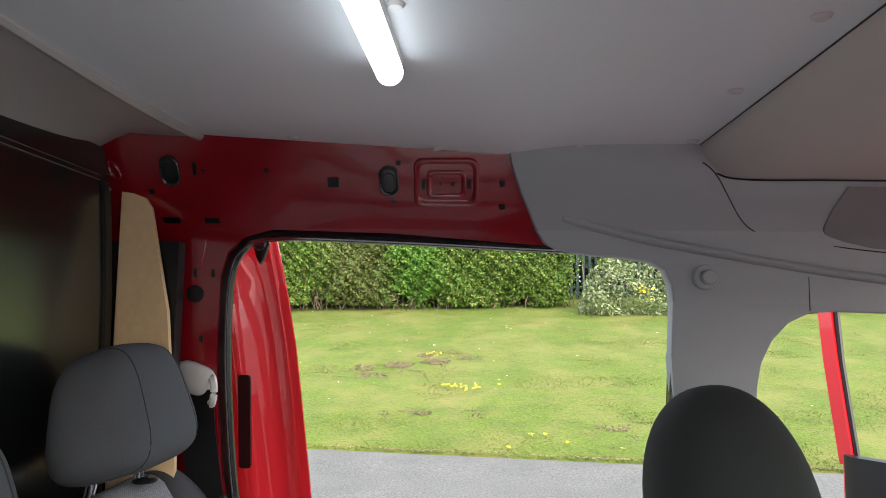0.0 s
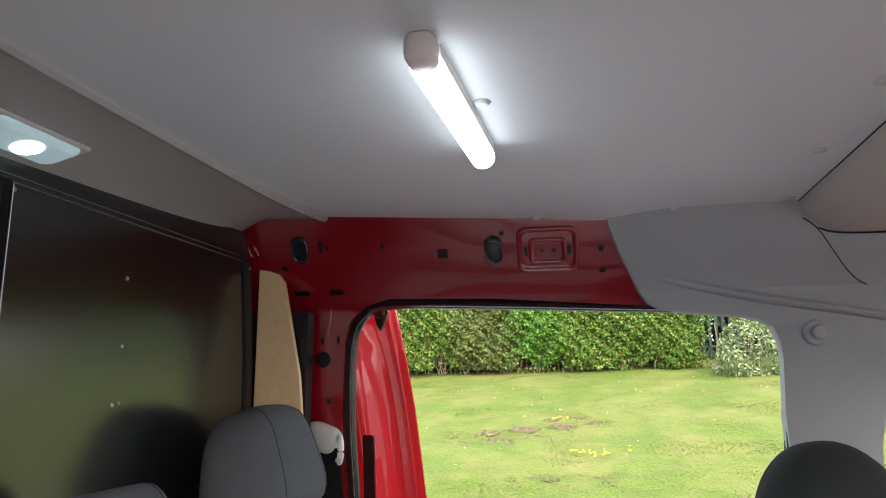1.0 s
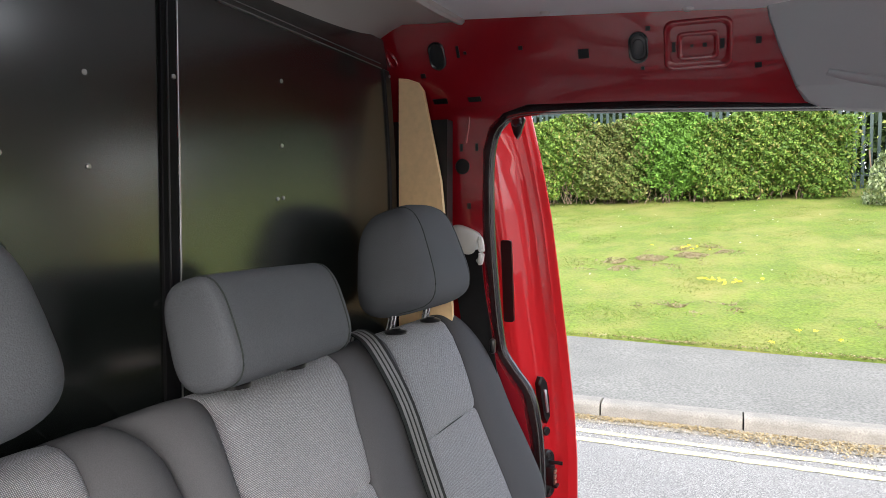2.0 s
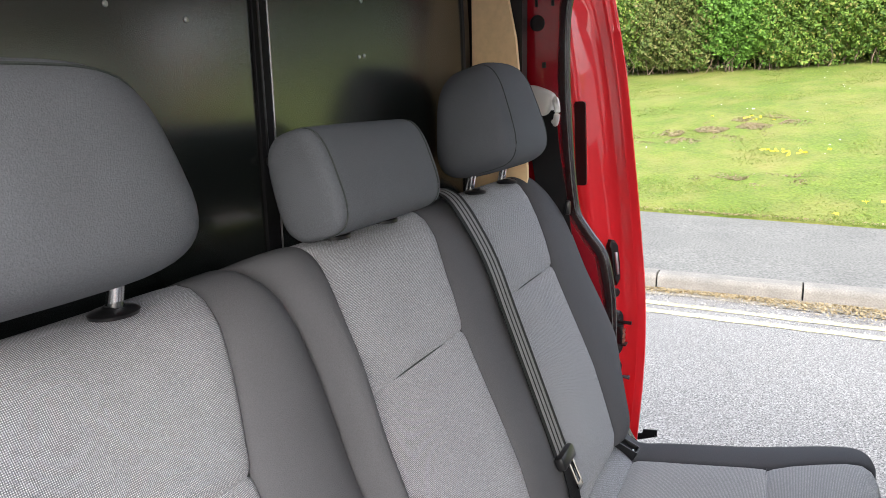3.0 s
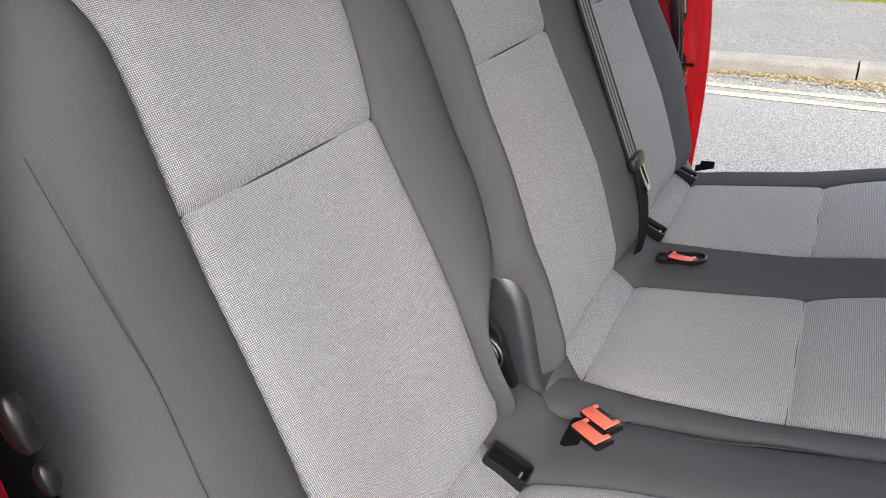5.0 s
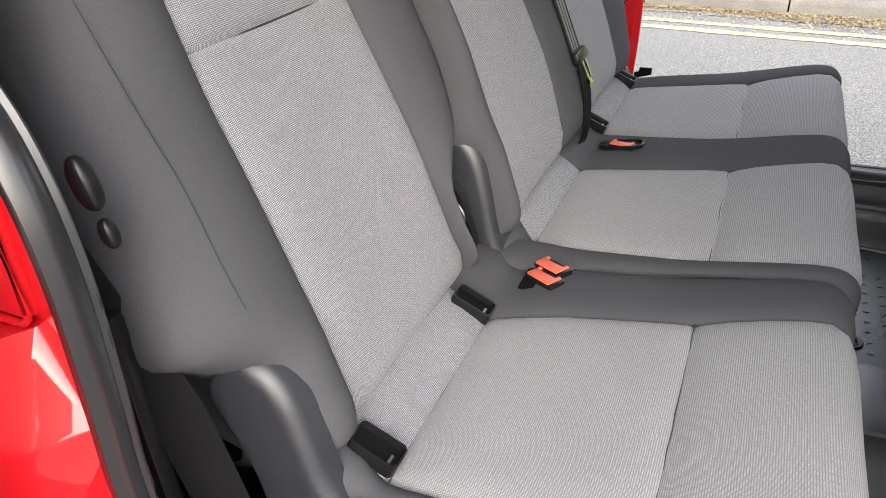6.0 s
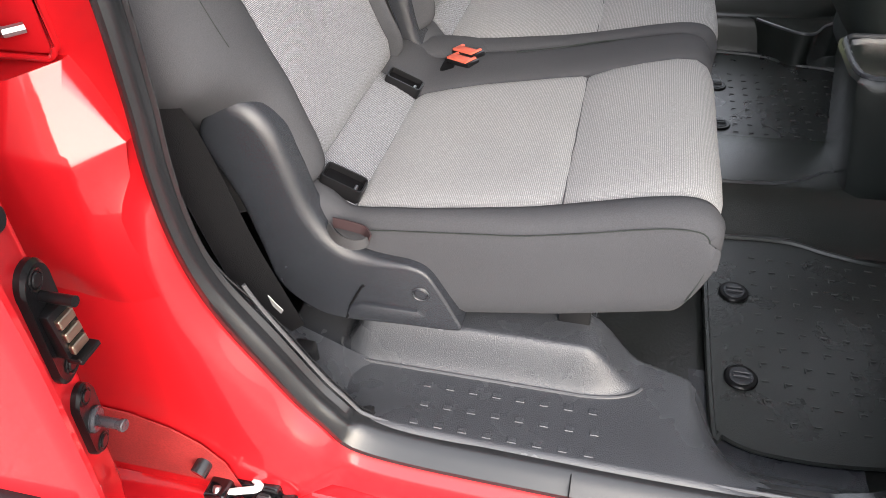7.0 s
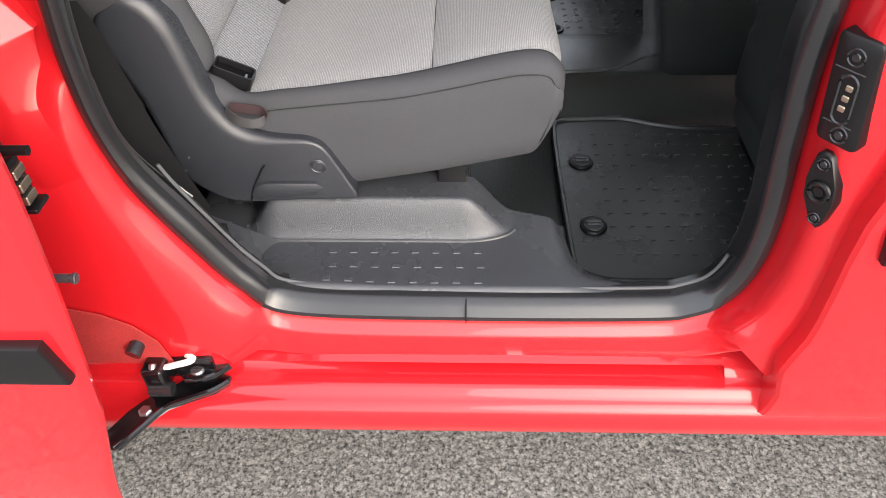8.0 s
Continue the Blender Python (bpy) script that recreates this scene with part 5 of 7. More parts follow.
for x, h in ((0.20, 0.05), (0.28, 0.066), (0.34, 0.072), (0.42, 0.072), (0.50, 0.074), (0.56, 0.076), (1.6, 0.08)):
    sec = [(-0.175, 0.370), (-0.160, 0.375), (-0.145, 0.372 + h * 0.22), (-0.105, 0.372 + h * 0.62), (-0.080, 0.372 + h * 0.92), (-0.064, 0.372 + h), (0.08, 0.372 + h), (0.115, 0.372 + h * 0.92), (0.135, 0.372 + h * 0.6), (0.15, 0.374), (0.165, 0.370)]
    rows.append([(x, y + 0.03, z) for y, z in sec])
grid(bm, rows)
tagged(part("floor_tunnel", bm, FLOOR_BLACK), "black moulded plastic floor tunnel between the mats", "floor", kind="structure")
bm = B()
tube(bm, spline([(0.290, -0.038, 0.4415), (0.36, -0.036, 0.4435), (0.415, -0.029, 0.4435), (0.46, -0.008, 0.444), (0.50, 0.020, 0.4445), (0.53, 0.024, 0.446)], 24), 0.0042, 8)
tagged(part("tunnel_lip", bm, SMOOTH_GREY), "smooth moulded lip along the floor tunnel", "trim", kind="structure")
bm = B()
tube(bm, spline([(0.29, -0.150, 0.381), (0.32, -0.133, 0.383), (0.45, -0.116, 0.383), (0.65, -0.093, 0.383)], 20), 0.0022, 6)
tagged(part("floor_trim", bm, SMOOTH_GREY), "thin moulded edge beside the floor mat", "trim", kind="structure")
bm = B()
tube(bm, spline([(0.29, 0.674, 0.380), (0.338, 0.676, 0.380), (0.427, 0.677, 0.380), (0.48, 0.655, 0.380), (0.533, 0.630, 0.380), (0.60, 0.618, 0.380), (0.68, 0.612, 0.380)], 30), 0.0035, 8)
tagged(part("floor_trim", bm, SMOOTH_GREY), "moulded edge of the footwell beside the mat", "trim", kind="structure")
# rear of the centre console
CONSOLE = material("dark_grey_console_plastic", (0.020, 0.025, 0.023), 0.25, var=0.12, scale=14, bump=0.0005, bump_scale=500, fine=0.15, spec=0.85)
con = thing("centre_console", (0.65, 0.06, 0.44), "black plastic centre console with an open rear tray", "console")
bm = B()
rows = []
for z, a, b, c in ((0.43, 0.518, -0.05, 0.17), (0.50, 0.506, -0.05, 0.17), (0.58, 0.490, -0.045, 0.165), (0.64, 0.478, -0.04, 0.16), (0.656, 0.476, -0.038, 0.158), (0.663, 0.480, -0.034, 0.154), (0.663, 0.492, -0.022, 0.142), (0.655, 0.497, -0.017, 0.137), (0.60, 0.502, -0.014, 0.134)):
    rows.append([(1.2, b, z), (a + 0.03, b, z), (a + 0.008, b + 0.012, z), (a, b + 0.04, z), (a, c - 0.04, z), (a + 0.008, c - 0.012, z), (a + 0.03, c, z), (1.2, c, z)])
vs = grid(bm, rows)
bm.faces.new(vs[-1])
part("body", bm, CONSOLE, con)
bm = B()
tube(bm, spline([(0.70, -0.028, 0.664), (0.53, -0.028, 0.664), (0.496, -0.018, 0.664), (0.486, 0.016, 0.664), (0.486, 0.104, 0.664), (0.496, 0.138, 0.664), (0.53, 0.148, 0.664), (0.70, 0.148, 0.664)], 50), 0.0055, 8)
part("tray_rim", bm, PLASTIC, con, "smooth raised rim of the tray")


# ---- sliding doors, slid open along the body ----
def sliding_door(s):
    name = "bright red sliding door slid open beside the van"
    dr = thing("sliding_door", (-0.7, s * 0.98, 0.3), name, "door", "sliding doors")
    def lead(z):
        far = [(0.30, -0.290), (0.45, -0.268), (0.58, -0.258), (0.76, -0.248), (0.94, -0.250), (1.2, -0.274), (1.47, -0.300), (1.62, -0.320), (1.76, -0.345)]
        near = [(0.30, -0.335), (0.42, -0.318), (0.52, -0.293), (0.63, -0.266), (0.78, -0.247), (0.93, -0.236), (1.05, -0.236), (1.2, -0.255), (1.48, -0.298), (1.76, -0.345)]
        return lerp_table(near if s < 0 else far, z)[0]
    def out_y(z):
        return lerp_table([(0.30, 1.000), (0.36, 1.022), (0.50, 1.035), (0.75, 1.038), (1.0, 1.030), (1.2, 1.010), (1.5, 0.965), (1.76, 0.905)], z)[0]
    zs = [0.30, 0.31, 0.34, 0.40, 0.45, 0.50, 0.56, 0.62, 0.70, 0.80, 0.90, 1.0, 1.05, 1.10, 1.2, 1.3, 1.4, 1.5, 1.58, 1.64, 1.66, 1.70, 1.745, 1.76]
    rows = []
    for z in zs:
        f, y = lead(z), out_y(z)
        t = 0.100 if z < 1.62 else 0.100 - 0.02 * smooth((z - 1.62) / 0.03)
        t -= 0.045 * (1 - smooth((z - 0.36) / 0.12))
        k = t / 0.1
        sec = [(-1.12, 0.0), (-0.8, 0.002), (-0.5, 0.002), (f - 0.06, 0.0), (f - 0.015, -0.001), (f - 0.004, -0.002), (f, -0.006), (f - 0.001, -0.011), (f - 0.008, -0.015), (f - 0.016, -0.0165), (f - 0.020, -0.021), (f - 0.040, -0.023), (f - 0.050, -0.027),
               (f - 0.054, -0.045 * k), (f - 0.062, -0.080 * k), (f - 0.070, -t + 0.010 * k), (f - 0.080, -t + 0.002), (f - 0.094, -t), (f - 0.135, -t), (f - 0.148, -t + 0.012), (f - 0.19, -t + 0.014), (f - 0.205, -t), (f - 0.28, -t), (f - 0.295, -t + 0.008), (-0.8, -t + 0.008), (-1.12, -t)]
        if s > 0:
            # the kerb-side door shows a broader sloping edge
            sec[13:18] = [(f - 0.064, -0.040 * k), (f - 0.090, -0.075 * k), (f - 0.100, -t + 0.010 * k), (f - 0.108, -t + 0.003), (f - 0.118, -t)]
        rows.append([(x, s * (y + o), z) for x, o in sec])
    bm = B()
    vs = grid(bm, rows)
    bm.faces.new(vs[0]), bm.faces.new(vs[-1])
    part("panel", bm, RED, dr, sharp=0.7)
    # fittings on the sloping leading edge
    def edge(z, share=0.80 if s < 0 else 0.40):
        """Axes on the edge: across it towards the cabin, up, out of it."""
        o = -0.026 - share * 0.060
        c = Vector((lead(z) - 0.0495 - share * (0.014 if s < 0 else 0.040), s * (out_y(z) + o), z))
        up = Vector((lead(z + 0.05) - lead(z - 0.05), s * (out_y(z + 0.05) - out_y(z - 0.05)), 0.1)).normalized()
        ac = Vector((-0.23, 0.973, 0)) if s < 0 else Vector((-0.50, -0.866, 0))
        nn = ac.cross(up) if s > 0 else up.cross(ac)
        nn = nn.normalized() if nn.x > 0 else -nn.normalized()
        m = Matrix((ac, up, nn)).transposed().to_4x4()
        m.translation = c
        return m
    def stadium(w, h, waist=0.0):
        return [(a * (1 - waist * max(0.0, abs(b) / h - 0.35)), b) for a, b in rounded(w, h, w * 0.9, 6)]
    for z, h, w, waist in ((0.862, 0.060, 0.021, 0.25), (0.745, 0.044, 0.0175, 0.45)):
        m = edge(z)
        bm = B()
        rws = [[m @ Vector((a * q, b * q, d)) for a, b in stadium(w, h, waist)] for q, d in ((1, -0.012), (1, 0.004), (0.93, 0.0065), (0.86, 0.006))]
        v2 = grid(bm, rws, close_v=True)
        bm.faces.new(v2[-1])
        pl = part("latch_plate", bm, BLACK, dr, "black moulded latch plate")
        nn = (m.to_3x3() @ Vector((0, 0, 1)))
        for b in (-0.74, 0.74):
            bm = B()
            disc(bm, m @ Vector((0, b * h, 0.005)), 0.0062, 0.003, nn, 16, 0.001)
            tube(bm, [m @ Vector((0.0085 * math.cos(q), b * h + 0.0085 * math.sin(q), 0.006)) for q in [2 * math.pi * i / 18 for i in range(18)]], 0.0012, 6, closed=True)
            part("screw", bm, BLACK, pl)
        c = m @ Vector((0.0, 0.0, 0.004))
        if z > 0.8:
            bm = B()
            box(bm, (c.x - 0.006, c.y - 0.012, c.z - 0.026), (c.x + 0.014, c.y + 0.012, c.z + 0.020), 0.002)
            box(bm, (c.x + 0.010, c.y - 0.012, c.z - 0.030), (c.x + 0.024, c.y + 0.012, c.z - 0.025), 0.001, 1)
            part("contact_block", bm, BLACK, pl)
            for k in range(3):
                bm = B()
                box(bm, (c.x + 0.010, c.y - 0.0085, c.z - 0.023 + 0.0135 * k), (c.x + 0.0185, c.y + 0.0085, c.z - 0.014 + 0.0135 * k), 0.001, 1)
                part("contact", bm, BRASS, pl, "brass contact")
            bm = B()
            tube(bm, [(c.x, c.y, c.z + 0.030), (c.x + 0.030, c.y, c.z + 0.030), (c.x + 0.034, c.y, c.z + 0.030)], 0.0045, 12)
            part("pin", bm, BLACK, pl)
        else:
            bm = B()
            tube(bm, [(c.x, c.y, c.z), (c.x + 0.030, c.y, c.z), (c.x + 0.033, c.y, c.z)], 0.0048, 12)
            disc(bm, m @ Vector((0, 0, 0.004)), 0.012, 0.006, nn, 20, 0.002)
            disc(bm, (c.x + 0.029, c.y, c.z), 0.0058, 0.004, (1, 0, 0), 14, 0.001)
            part("pin", bm, PLASTIC, pl, "round locating pin")
    # upper lock on the edge
    m = edge(1.045, 0.7 if s < 0 else 0.40)
    bm = B()
    rws = [[m @ Vector((a * q, b * q, d)) for a, b in ((-0.012, 0.05), (-0.004, 0.060), (0.006, 0.062), (0.015, 0.046), (0.013, -0.02), (0.010, -0.045), (0.002, -0.058), (-0.010, -0.045), (-0.014, 0.0))] for q, d in ((1, -0.01), (1, 0.005), (0.9, 0.009))]
    v2 = grid(bm, rws, close_v=True)
    bm.faces.new(v2[-1])
    lk = part("lock_plate", bm, BLACK, dr, "black lock plate")
    bm = B()
    box(bm, (-0.004, -0.028, 0.006), (0.005, 0.03, 0.0135), 0.002, m=m)
    part("catch", bm, STEEL, lk)
    bm = B()
    disc(bm, m @ Vector((0, -0.078, -0.003)), 0.011, 0.007, m.to_3x3() @ Vector((0, 0, 1)), 18, 0.002)
    part("buffer", bm, BLACK, dr)
    # door stop and inner handle recess
    bm = B()
    z = 1.705
    y = out_y(z) - 0.072
    prism(bm, [(lead(z) - 0.020 + a, z + b) for a, b in ((-0.018, 0.012), (-0.010, 0.026), (0.010, 0.026), (0.018, 0.010), (0.008, -0.022), (0.0, -0.034), (-0.008, -0.022))][::-1], s * y, s * (y - 0.012), "y", 0.002)
    st = part("door_stop", bm, BLACK, dr, "black rubber door stop")
    bm = B()
    disc(bm, (lead(z) - 0.020, s * (y - 0.010), z + 0.006), 0.013, 0.010, (0, -s, 0), 20, 0.004)
    part("pad", bm, RUBBER, st)
    bm = B()
    curved_plate(bm, [(-0.3915 + a, 1.344 + b) for a, b in rounded(0.0125, 0.098, 0.006)], lambda x, z: s * (out_y(z) - 0.1025), s * 0.01, [1.28, 1.31, 1.34, 1.37, 1.40])
    part("handle_recess", bm, BLACK, dr, "black handle recess")
    # rubbing strip outside
    bm = B()
    prism(bm, [(lead(0.70) - 0.010, 0.690), (lead(0.74) - 0.026, 0.742), (-1.1, 0.742), (-1.1, 0.690)], s * (out_y(0.72) - 0.004), s * (out_y(0.72) + 0.012), "y", 0.004)
    part("rubbing_strip", bm, BLACK, dr, "black rubbing strip")
    # lower guide arm with its carriage
    def flat_bar(outline, z0, z1, bevel=0.002):
        return prism(B(), [(x, s * y) for x, y in outline][::s], z0, z1, "z", bevel)
    arm = part("guide_arm", flat_bar([(-0.222, 0.846), (-0.222, 0.858), (-0.238, 0.872), (-0.268, 0.884), (-0.296, 0.896), (-0.318, 0.922), (-0.345, 0.960), (-0.375, 0.955), (-0.345, 0.905), (-0.330, 0.886), (-0.300, 0.868), (-0.285, 0.852), (-0.255, 0.838)], 0.425, 0.433), GLOSS_BLACK, dr, "glossy black steel guide arm")
    bm = B()
    tube(bm, spline([(-0.222, s * 0.858, 0.437), (-0.240, s * 0.873, 0.437), (-0.268, s * 0.885, 0.436), (-0.296, s * 0.897, 0.433), (-0.316, s * 0.922, 0.431), (-0.342, s * 0.958, 0.429)], 20), 0.0045, 8)
    part("flange", bm, GLOSS_BLACK, arm)
    bm = B()
    box(bm, (-0.325, min(s * 0.842, s * 0.880), 0.436), (-0.296, max(s * 0.842, s * 0.880), 0.482), 0.005, 3)
    box(bm, (-0.300, min(s * 0.832, s * 0.852), 0.436), (-0.240, max(s * 0.832, s * 0.852), 0.474), 0.004, 2)
    car = part("carriage", bm, GLOSS_BLACK, arm)
    bm = B()
    tube(bm, [(-0.318, s * 0.880, 0.447), (-0.292, s * 0.880, 0.448), (-0.288, s * 0.880, 0.448)], 0.010, 14)
    part("roller", bm, RUBBER, car)
    part("link", flat_bar([(-0.218, 0.844), (-0.226, 0.838), (-0.262, 0.822), (-0.290, 0.826), (-0.294, 0.852), (-0.272, 0.866), (-0.250, 0.868), (-0.236, 0.862)], 0.445, 0.452), GLOSS_BLACK, arm, "black link plate")
    bm = B()
    disc(bm, (-0.262, s * 0.852, 0.451), 0.0095, 0.005, (0, 0, 1), 20, 0.002)
    disc(bm, (-0.322, s * 0.905, 0.432), 0.009, 0.005, (0, 0, 1), 6, 0.002)
    disc(bm, (-0.310, s * 0.872, 0.478), 0.005, 0.009, (0, -s, 1), 12, 0.001)
    part("bolt", bm, STEEL, arm)
    part("lever", flat_bar([(-0.302, 0.870), (-0.301, 0.864), (-0.286, 0.859), (-0.274, 0.855), (-0.268, 0.854), (-0.268, 0.850), (-0.275, 0.848), (-0.274, 0.843), (-0.265, 0.844), (-0.259, 0.848), (-0.259, 0.855), (-0.264, 0.860), (-0.274, 0.863), (-0.288, 0.868)], 0.4745, 0.479, 0.001), WHITE, arm, "white plastic hook-shaped lever")
    bm = B()
    tube(bm, spline([(-0.222, s * 0.842, 0.452), (-0.236, s * 0.858, 0.454), (-0.256, s * 0.868, 0.454), (-0.275, s * 0.868, 0.451)], 14), 0.003, 8)
    part("spring", bm, GLOSS_BLACK, arm)
    return dr


sliding_door(-1)
sliding_door(1)

# ---- front doors ----
fd = thing("front_door", (0.5, -0.88, 0.35), "bright red front door, closed", "door")
def fy(z):
    return lerp_table([(0.36, 0.872), (0.42, 0.888), (0.6, 0.893), (0.9, 0.893), (1.15, 0.875), (1.6, 0.79)], z)[0]
def fx(z):
    return lerp_table([(0.40, 0.492), (0.42, 0.497), (0.456, 0.500), (0.482, 0.494), (0.51, 0.489), (0.54, 0.494), (0.57, 0.500), (0.62, 0.502), (0.70, 0.499), (0.75, 0.500), (0.82, 0.512), (0.9, 0.53), (1.1, 0.555), (1.6, 0.55)], z)[0]
bm = B()
rows = []
for z in (0.408, 0.412, 0.43, 0.456, 0.482, 0.51, 0.54, 0.57, 0.6, 0.65, 0.7, 0.75, 0.82, 0.9, 1.0, 1.1, 1.15):
    f, y = fx(z), fy(z)
    rows.append([(f + 0.03, -(y - 0.055), z), (f + 0.006, -(y - 0.05), z), (f + 0.001, -(y - 0.02), z), (f, -(y - 0.006), z), (f + 0.004, -(y - 0.001), z), (f + 0.015, -y, z), (1.6, -y, z), (1.6, -(y - 0.06), z)])
vs = grid(bm, rows)
bm.faces.new(vs[0]), bm.faces.new(vs[-1])
part("panel", bm, RED, fd, sharp=0.7)
bm = B()
prism(bm, [(0.526, 0.708), (0.518, 0.752), (1.6, 0.752), (1.6, 0.708)], -0.890, -0.905, "y", 0.004)
part("rubbing_strip", bm, BLACK, fd, "black rubbing strip")
# black bar set in the door gap to paint its shade
bm = B()
tube(bm, [(fx(z) + 0.002, -(fy(z) - 0.044), z) for z in (0.60, 0.65, 0.7, 0.75, 0.82, 0.9, 1.0, 1.1)], 0.0065, 8)
part("gap_shade", bm, RUBBER, fd, "black bar for the shade in the door gap")
# fittings on the offside middle pillar
def pillar_frame(c):
    ang = radians(38)
    m = Matrix((Vector((math.sin(ang), -math.cos(ang), 0)), Vector((0, 0, 1)), Vector((-math.cos(ang), -math.sin(ang), 0)))).transposed().to_4x4()
    m.translation = Vector(c)
    return m


m = pillar_frame((0.453, -0.845, 0.878))
nn = m.to_3x3() @ Vector((0, 0, 1))
def sheared(pts, k):
    return [(a - k * b, b) for a, b in pts]
bm = B()
rws = [[m @ Vector((a * q, b * r, d)) for a, b in sheared(rounded(0.0215, 0.054, 0.007, 4), 0.14)] for q, r, d in ((1, 1, -0.025), (1, 1, 0.002), (0.96, 0.985, 0.0045), (0.80, 0.93, 0.006), (0.4, 0.5, 0.006))]
v2 = grid(bm, rws, close_v=True)
bm.faces.new(v2[-1])
pl = part("contact_plate", bm, BLACK, van, "black moulded contact plate")
for b, a in ((0.035, 0.000), (-0.041, 0.002)):
    bm = B()
    tube(bm, [m @ Vector((a - 0.14 * b + 0.008 * math.cos(q), b + 0.008 * math.sin(q), 0.0062)) for q in [2 * math.pi * i / 20 for i in range(20)]], 0.0014, 6, closed=True)
    disc(bm, m @ Vector((a - 0.14 * b, b, 0.005)), 0.0045, 0.003, nn, 12, 0.001)
    part("screw", bm, RUBBER, pl)
bm = B()
tube(bm, [m @ Vector((a, b - 0.006, 0.0065)) for a, b in sheared(rounded(0.0085, 0.024, 0.0083, 5), 0.1)], 0.0018, 6, closed=True)
part("socket", bm, RUBBER, pl)
for k in range(3):
    bm = B()
    box(bm, (-0.0035, -0.0185 + 0.0105 * k, 0.005), (0.0035, -0.0125 + 0.0105 * k, 0.0075), 0.001, 1, m=m)
    part("contact", bm, BRASS, pl, "brass contact")
for b in (0.022, -0.031):
    bm = B()
    box(bm, (-0.017 - 0.14 * b, b - 0.0006, 0.0055), (0.012 - 0.14 * b, b + 0.0006, 0.0066), m=m)
    part("ridge", bm, PLASTIC, pl)
m = pillar_frame((0.462, -0.852, 0.768))
bm = B()
dia = [(-0.004, 0.043), (0.003, 0.044), (0.008, 0.040), (0.0165, 0.012), (0.0165, -0.010), (0.007, -0.038), (0.002, -0.043), (-0.005, -0.040), (-0.0165, -0.012), (-0.0165, 0.010), (-0.009, 0.038)]
rws = [[m @ Vector((a * q, b * q, d)) for a, b in sheared(dia, 0.2)] for q, d in ((1, -0.02), (1, 0.003), (0.94, 0.005), (0.6, 0.005))]
v2 = grid(bm, rws, close_v=True)
bm.faces.new(v2[-1])
pl = part("striker_plate", bm, BLACK, van, "black diamond-shaped striker plate")
bm = B()
tube(bm, [m @ Vector((0.010 * math.cos(q), 0.010 * math.sin(q), 0.006)) for q in [2 * math.pi * i / 24 for i in range(24)]], 0.0032, 8, closed=True)
disc(bm, m @ Vector((0, 0, 0.003)), 0.0055, 0.0035, nn, 16)
part("socket", bm, BLACK, pl)
for b in (-0.031, 0.031):
    bm = B()
    tube(bm, [m @ Vector((-0.2 * b + 0.0062 * math.cos(q), b + 0.0062 * math.sin(q), 0.0055)) for q in [2 * math.pi * i / 18 for i in range(18)]], 0.0012, 6, closed=True)
    disc(bm, m @ Vector((-0.2 * b, b, 0.004)), 0.004, 0.003, nn, 12, 0.001)
    part("screw", bm, RUBBER, pl)
# rubber buffer on the rear jamb, and the lock recess above
bm = B()
tube(bm, [(-0.328, -0.845, 0.506), (-0.330, -0.862, 0.503), (-0.331, -0.866, 0.502)], 0.0105, 16)
part("rubber_buffer", bm, RUBBER, van, "black rubber buffer")
rec = part("lock_recess", box(B(), (-0.462, -0.7705, 0.984), (-0.379, -0.752, 1.085), 0.008), RED, van, "recess for the door lock")
bm = B()
tube(bm, [(-0.4205 + a, -0.7705, 1.0345 + b) for a, b in rounded(0.043, 0.052, 0.012)], 0.003, 6, closed=True)
part("recess_lip", bm, RED, rec)
bm = B()
tube(bm, [(-0.45, -0.774, 1.012), (-0.44, -0.786, 1.012), (-0.405, -0.786, 1.012), (-0.395, -0.774, 1.012)], 0.005, 8)
part("striker_loop", bm, STEEL, rec)
# ledge under the lock recess: a sloping flat with a rounded lip, falling away to the jamb
def jamb_x(z):
    return lerp_table([(0.60, -0.212), (0.645, -0.238), (0.73, -0.280), (0.81, -0.298), (0.89, -0.301), (0.97, -0.289)], z)[0]
ledge_n = Vector((0.57, -0.655, 0.497))
def on_ledge(x, z):
    return Vector((x, -0.7815 + (ledge_n.x * (x + 0.330) + ledge_n.z * (z - 0.9106)) / -ledge_n.y, z))
top_line = [on_ledge(-0.330, 0.9106), on_ledge(-0.3757, 0.9815), on_ledge(-0.392, 0.9785), on_ledge(-0.410, 0.9755), (-0.45, -0.815, 0.970), (-0.56, -0.815, 0.970)]
lip_line = [on_ledge(-0.330, 0.9106), on_ledge(-0.3655, 0.9032), on_ledge(-0.388, 0.914), on_ledge(-0.409, 0.9265), (-0.45, -0.845, 0.932), (-0.56, -0.845, 0.932)]
bm = B()
rows = []
for i in range(5):
    for j in range(8 if i < 4 else 9):
        a, b = (Vector(q[i]).lerp(Vector(q[i + 1]), j / 8) for q in (top_line, lip_line))
        row = [(a.x, -0.752, a.z + 0.001), a] + [a.lerp(b, k) for k in (0.3, 0.6, 0.9, 0.97)]
        free = smooth((b.x + 0.40) / 0.07)
        for fall, out in ((0.0015, 0.0003), (0.006, 0.0012), (0.02, 0.002), (0.04, 0.002), (0.06, 0.002), (0.08, 0.002), (0.10, 0.002), (0.12, 0.002), (0.14, 0.0), (0.17, -0.004)):
            z = b.z - fall
            x = b.x + free * (jamb_x(z) - jamb_x(b.z))
            d = jamb_x(z) - x
            deep = lerp_table([(0.0, 0.0), (0.012, 0.020), (0.018, 0.034), (0.030, 0.045), (0.07, 0.053), (0.14, 0.057)], d)[0] * 0.88 + 0.788
            row.append((x, b.y + (-deep - b.y) * smooth(fall / 0.15) - out, z))
        rows.append(row)
grid(bm, rows)
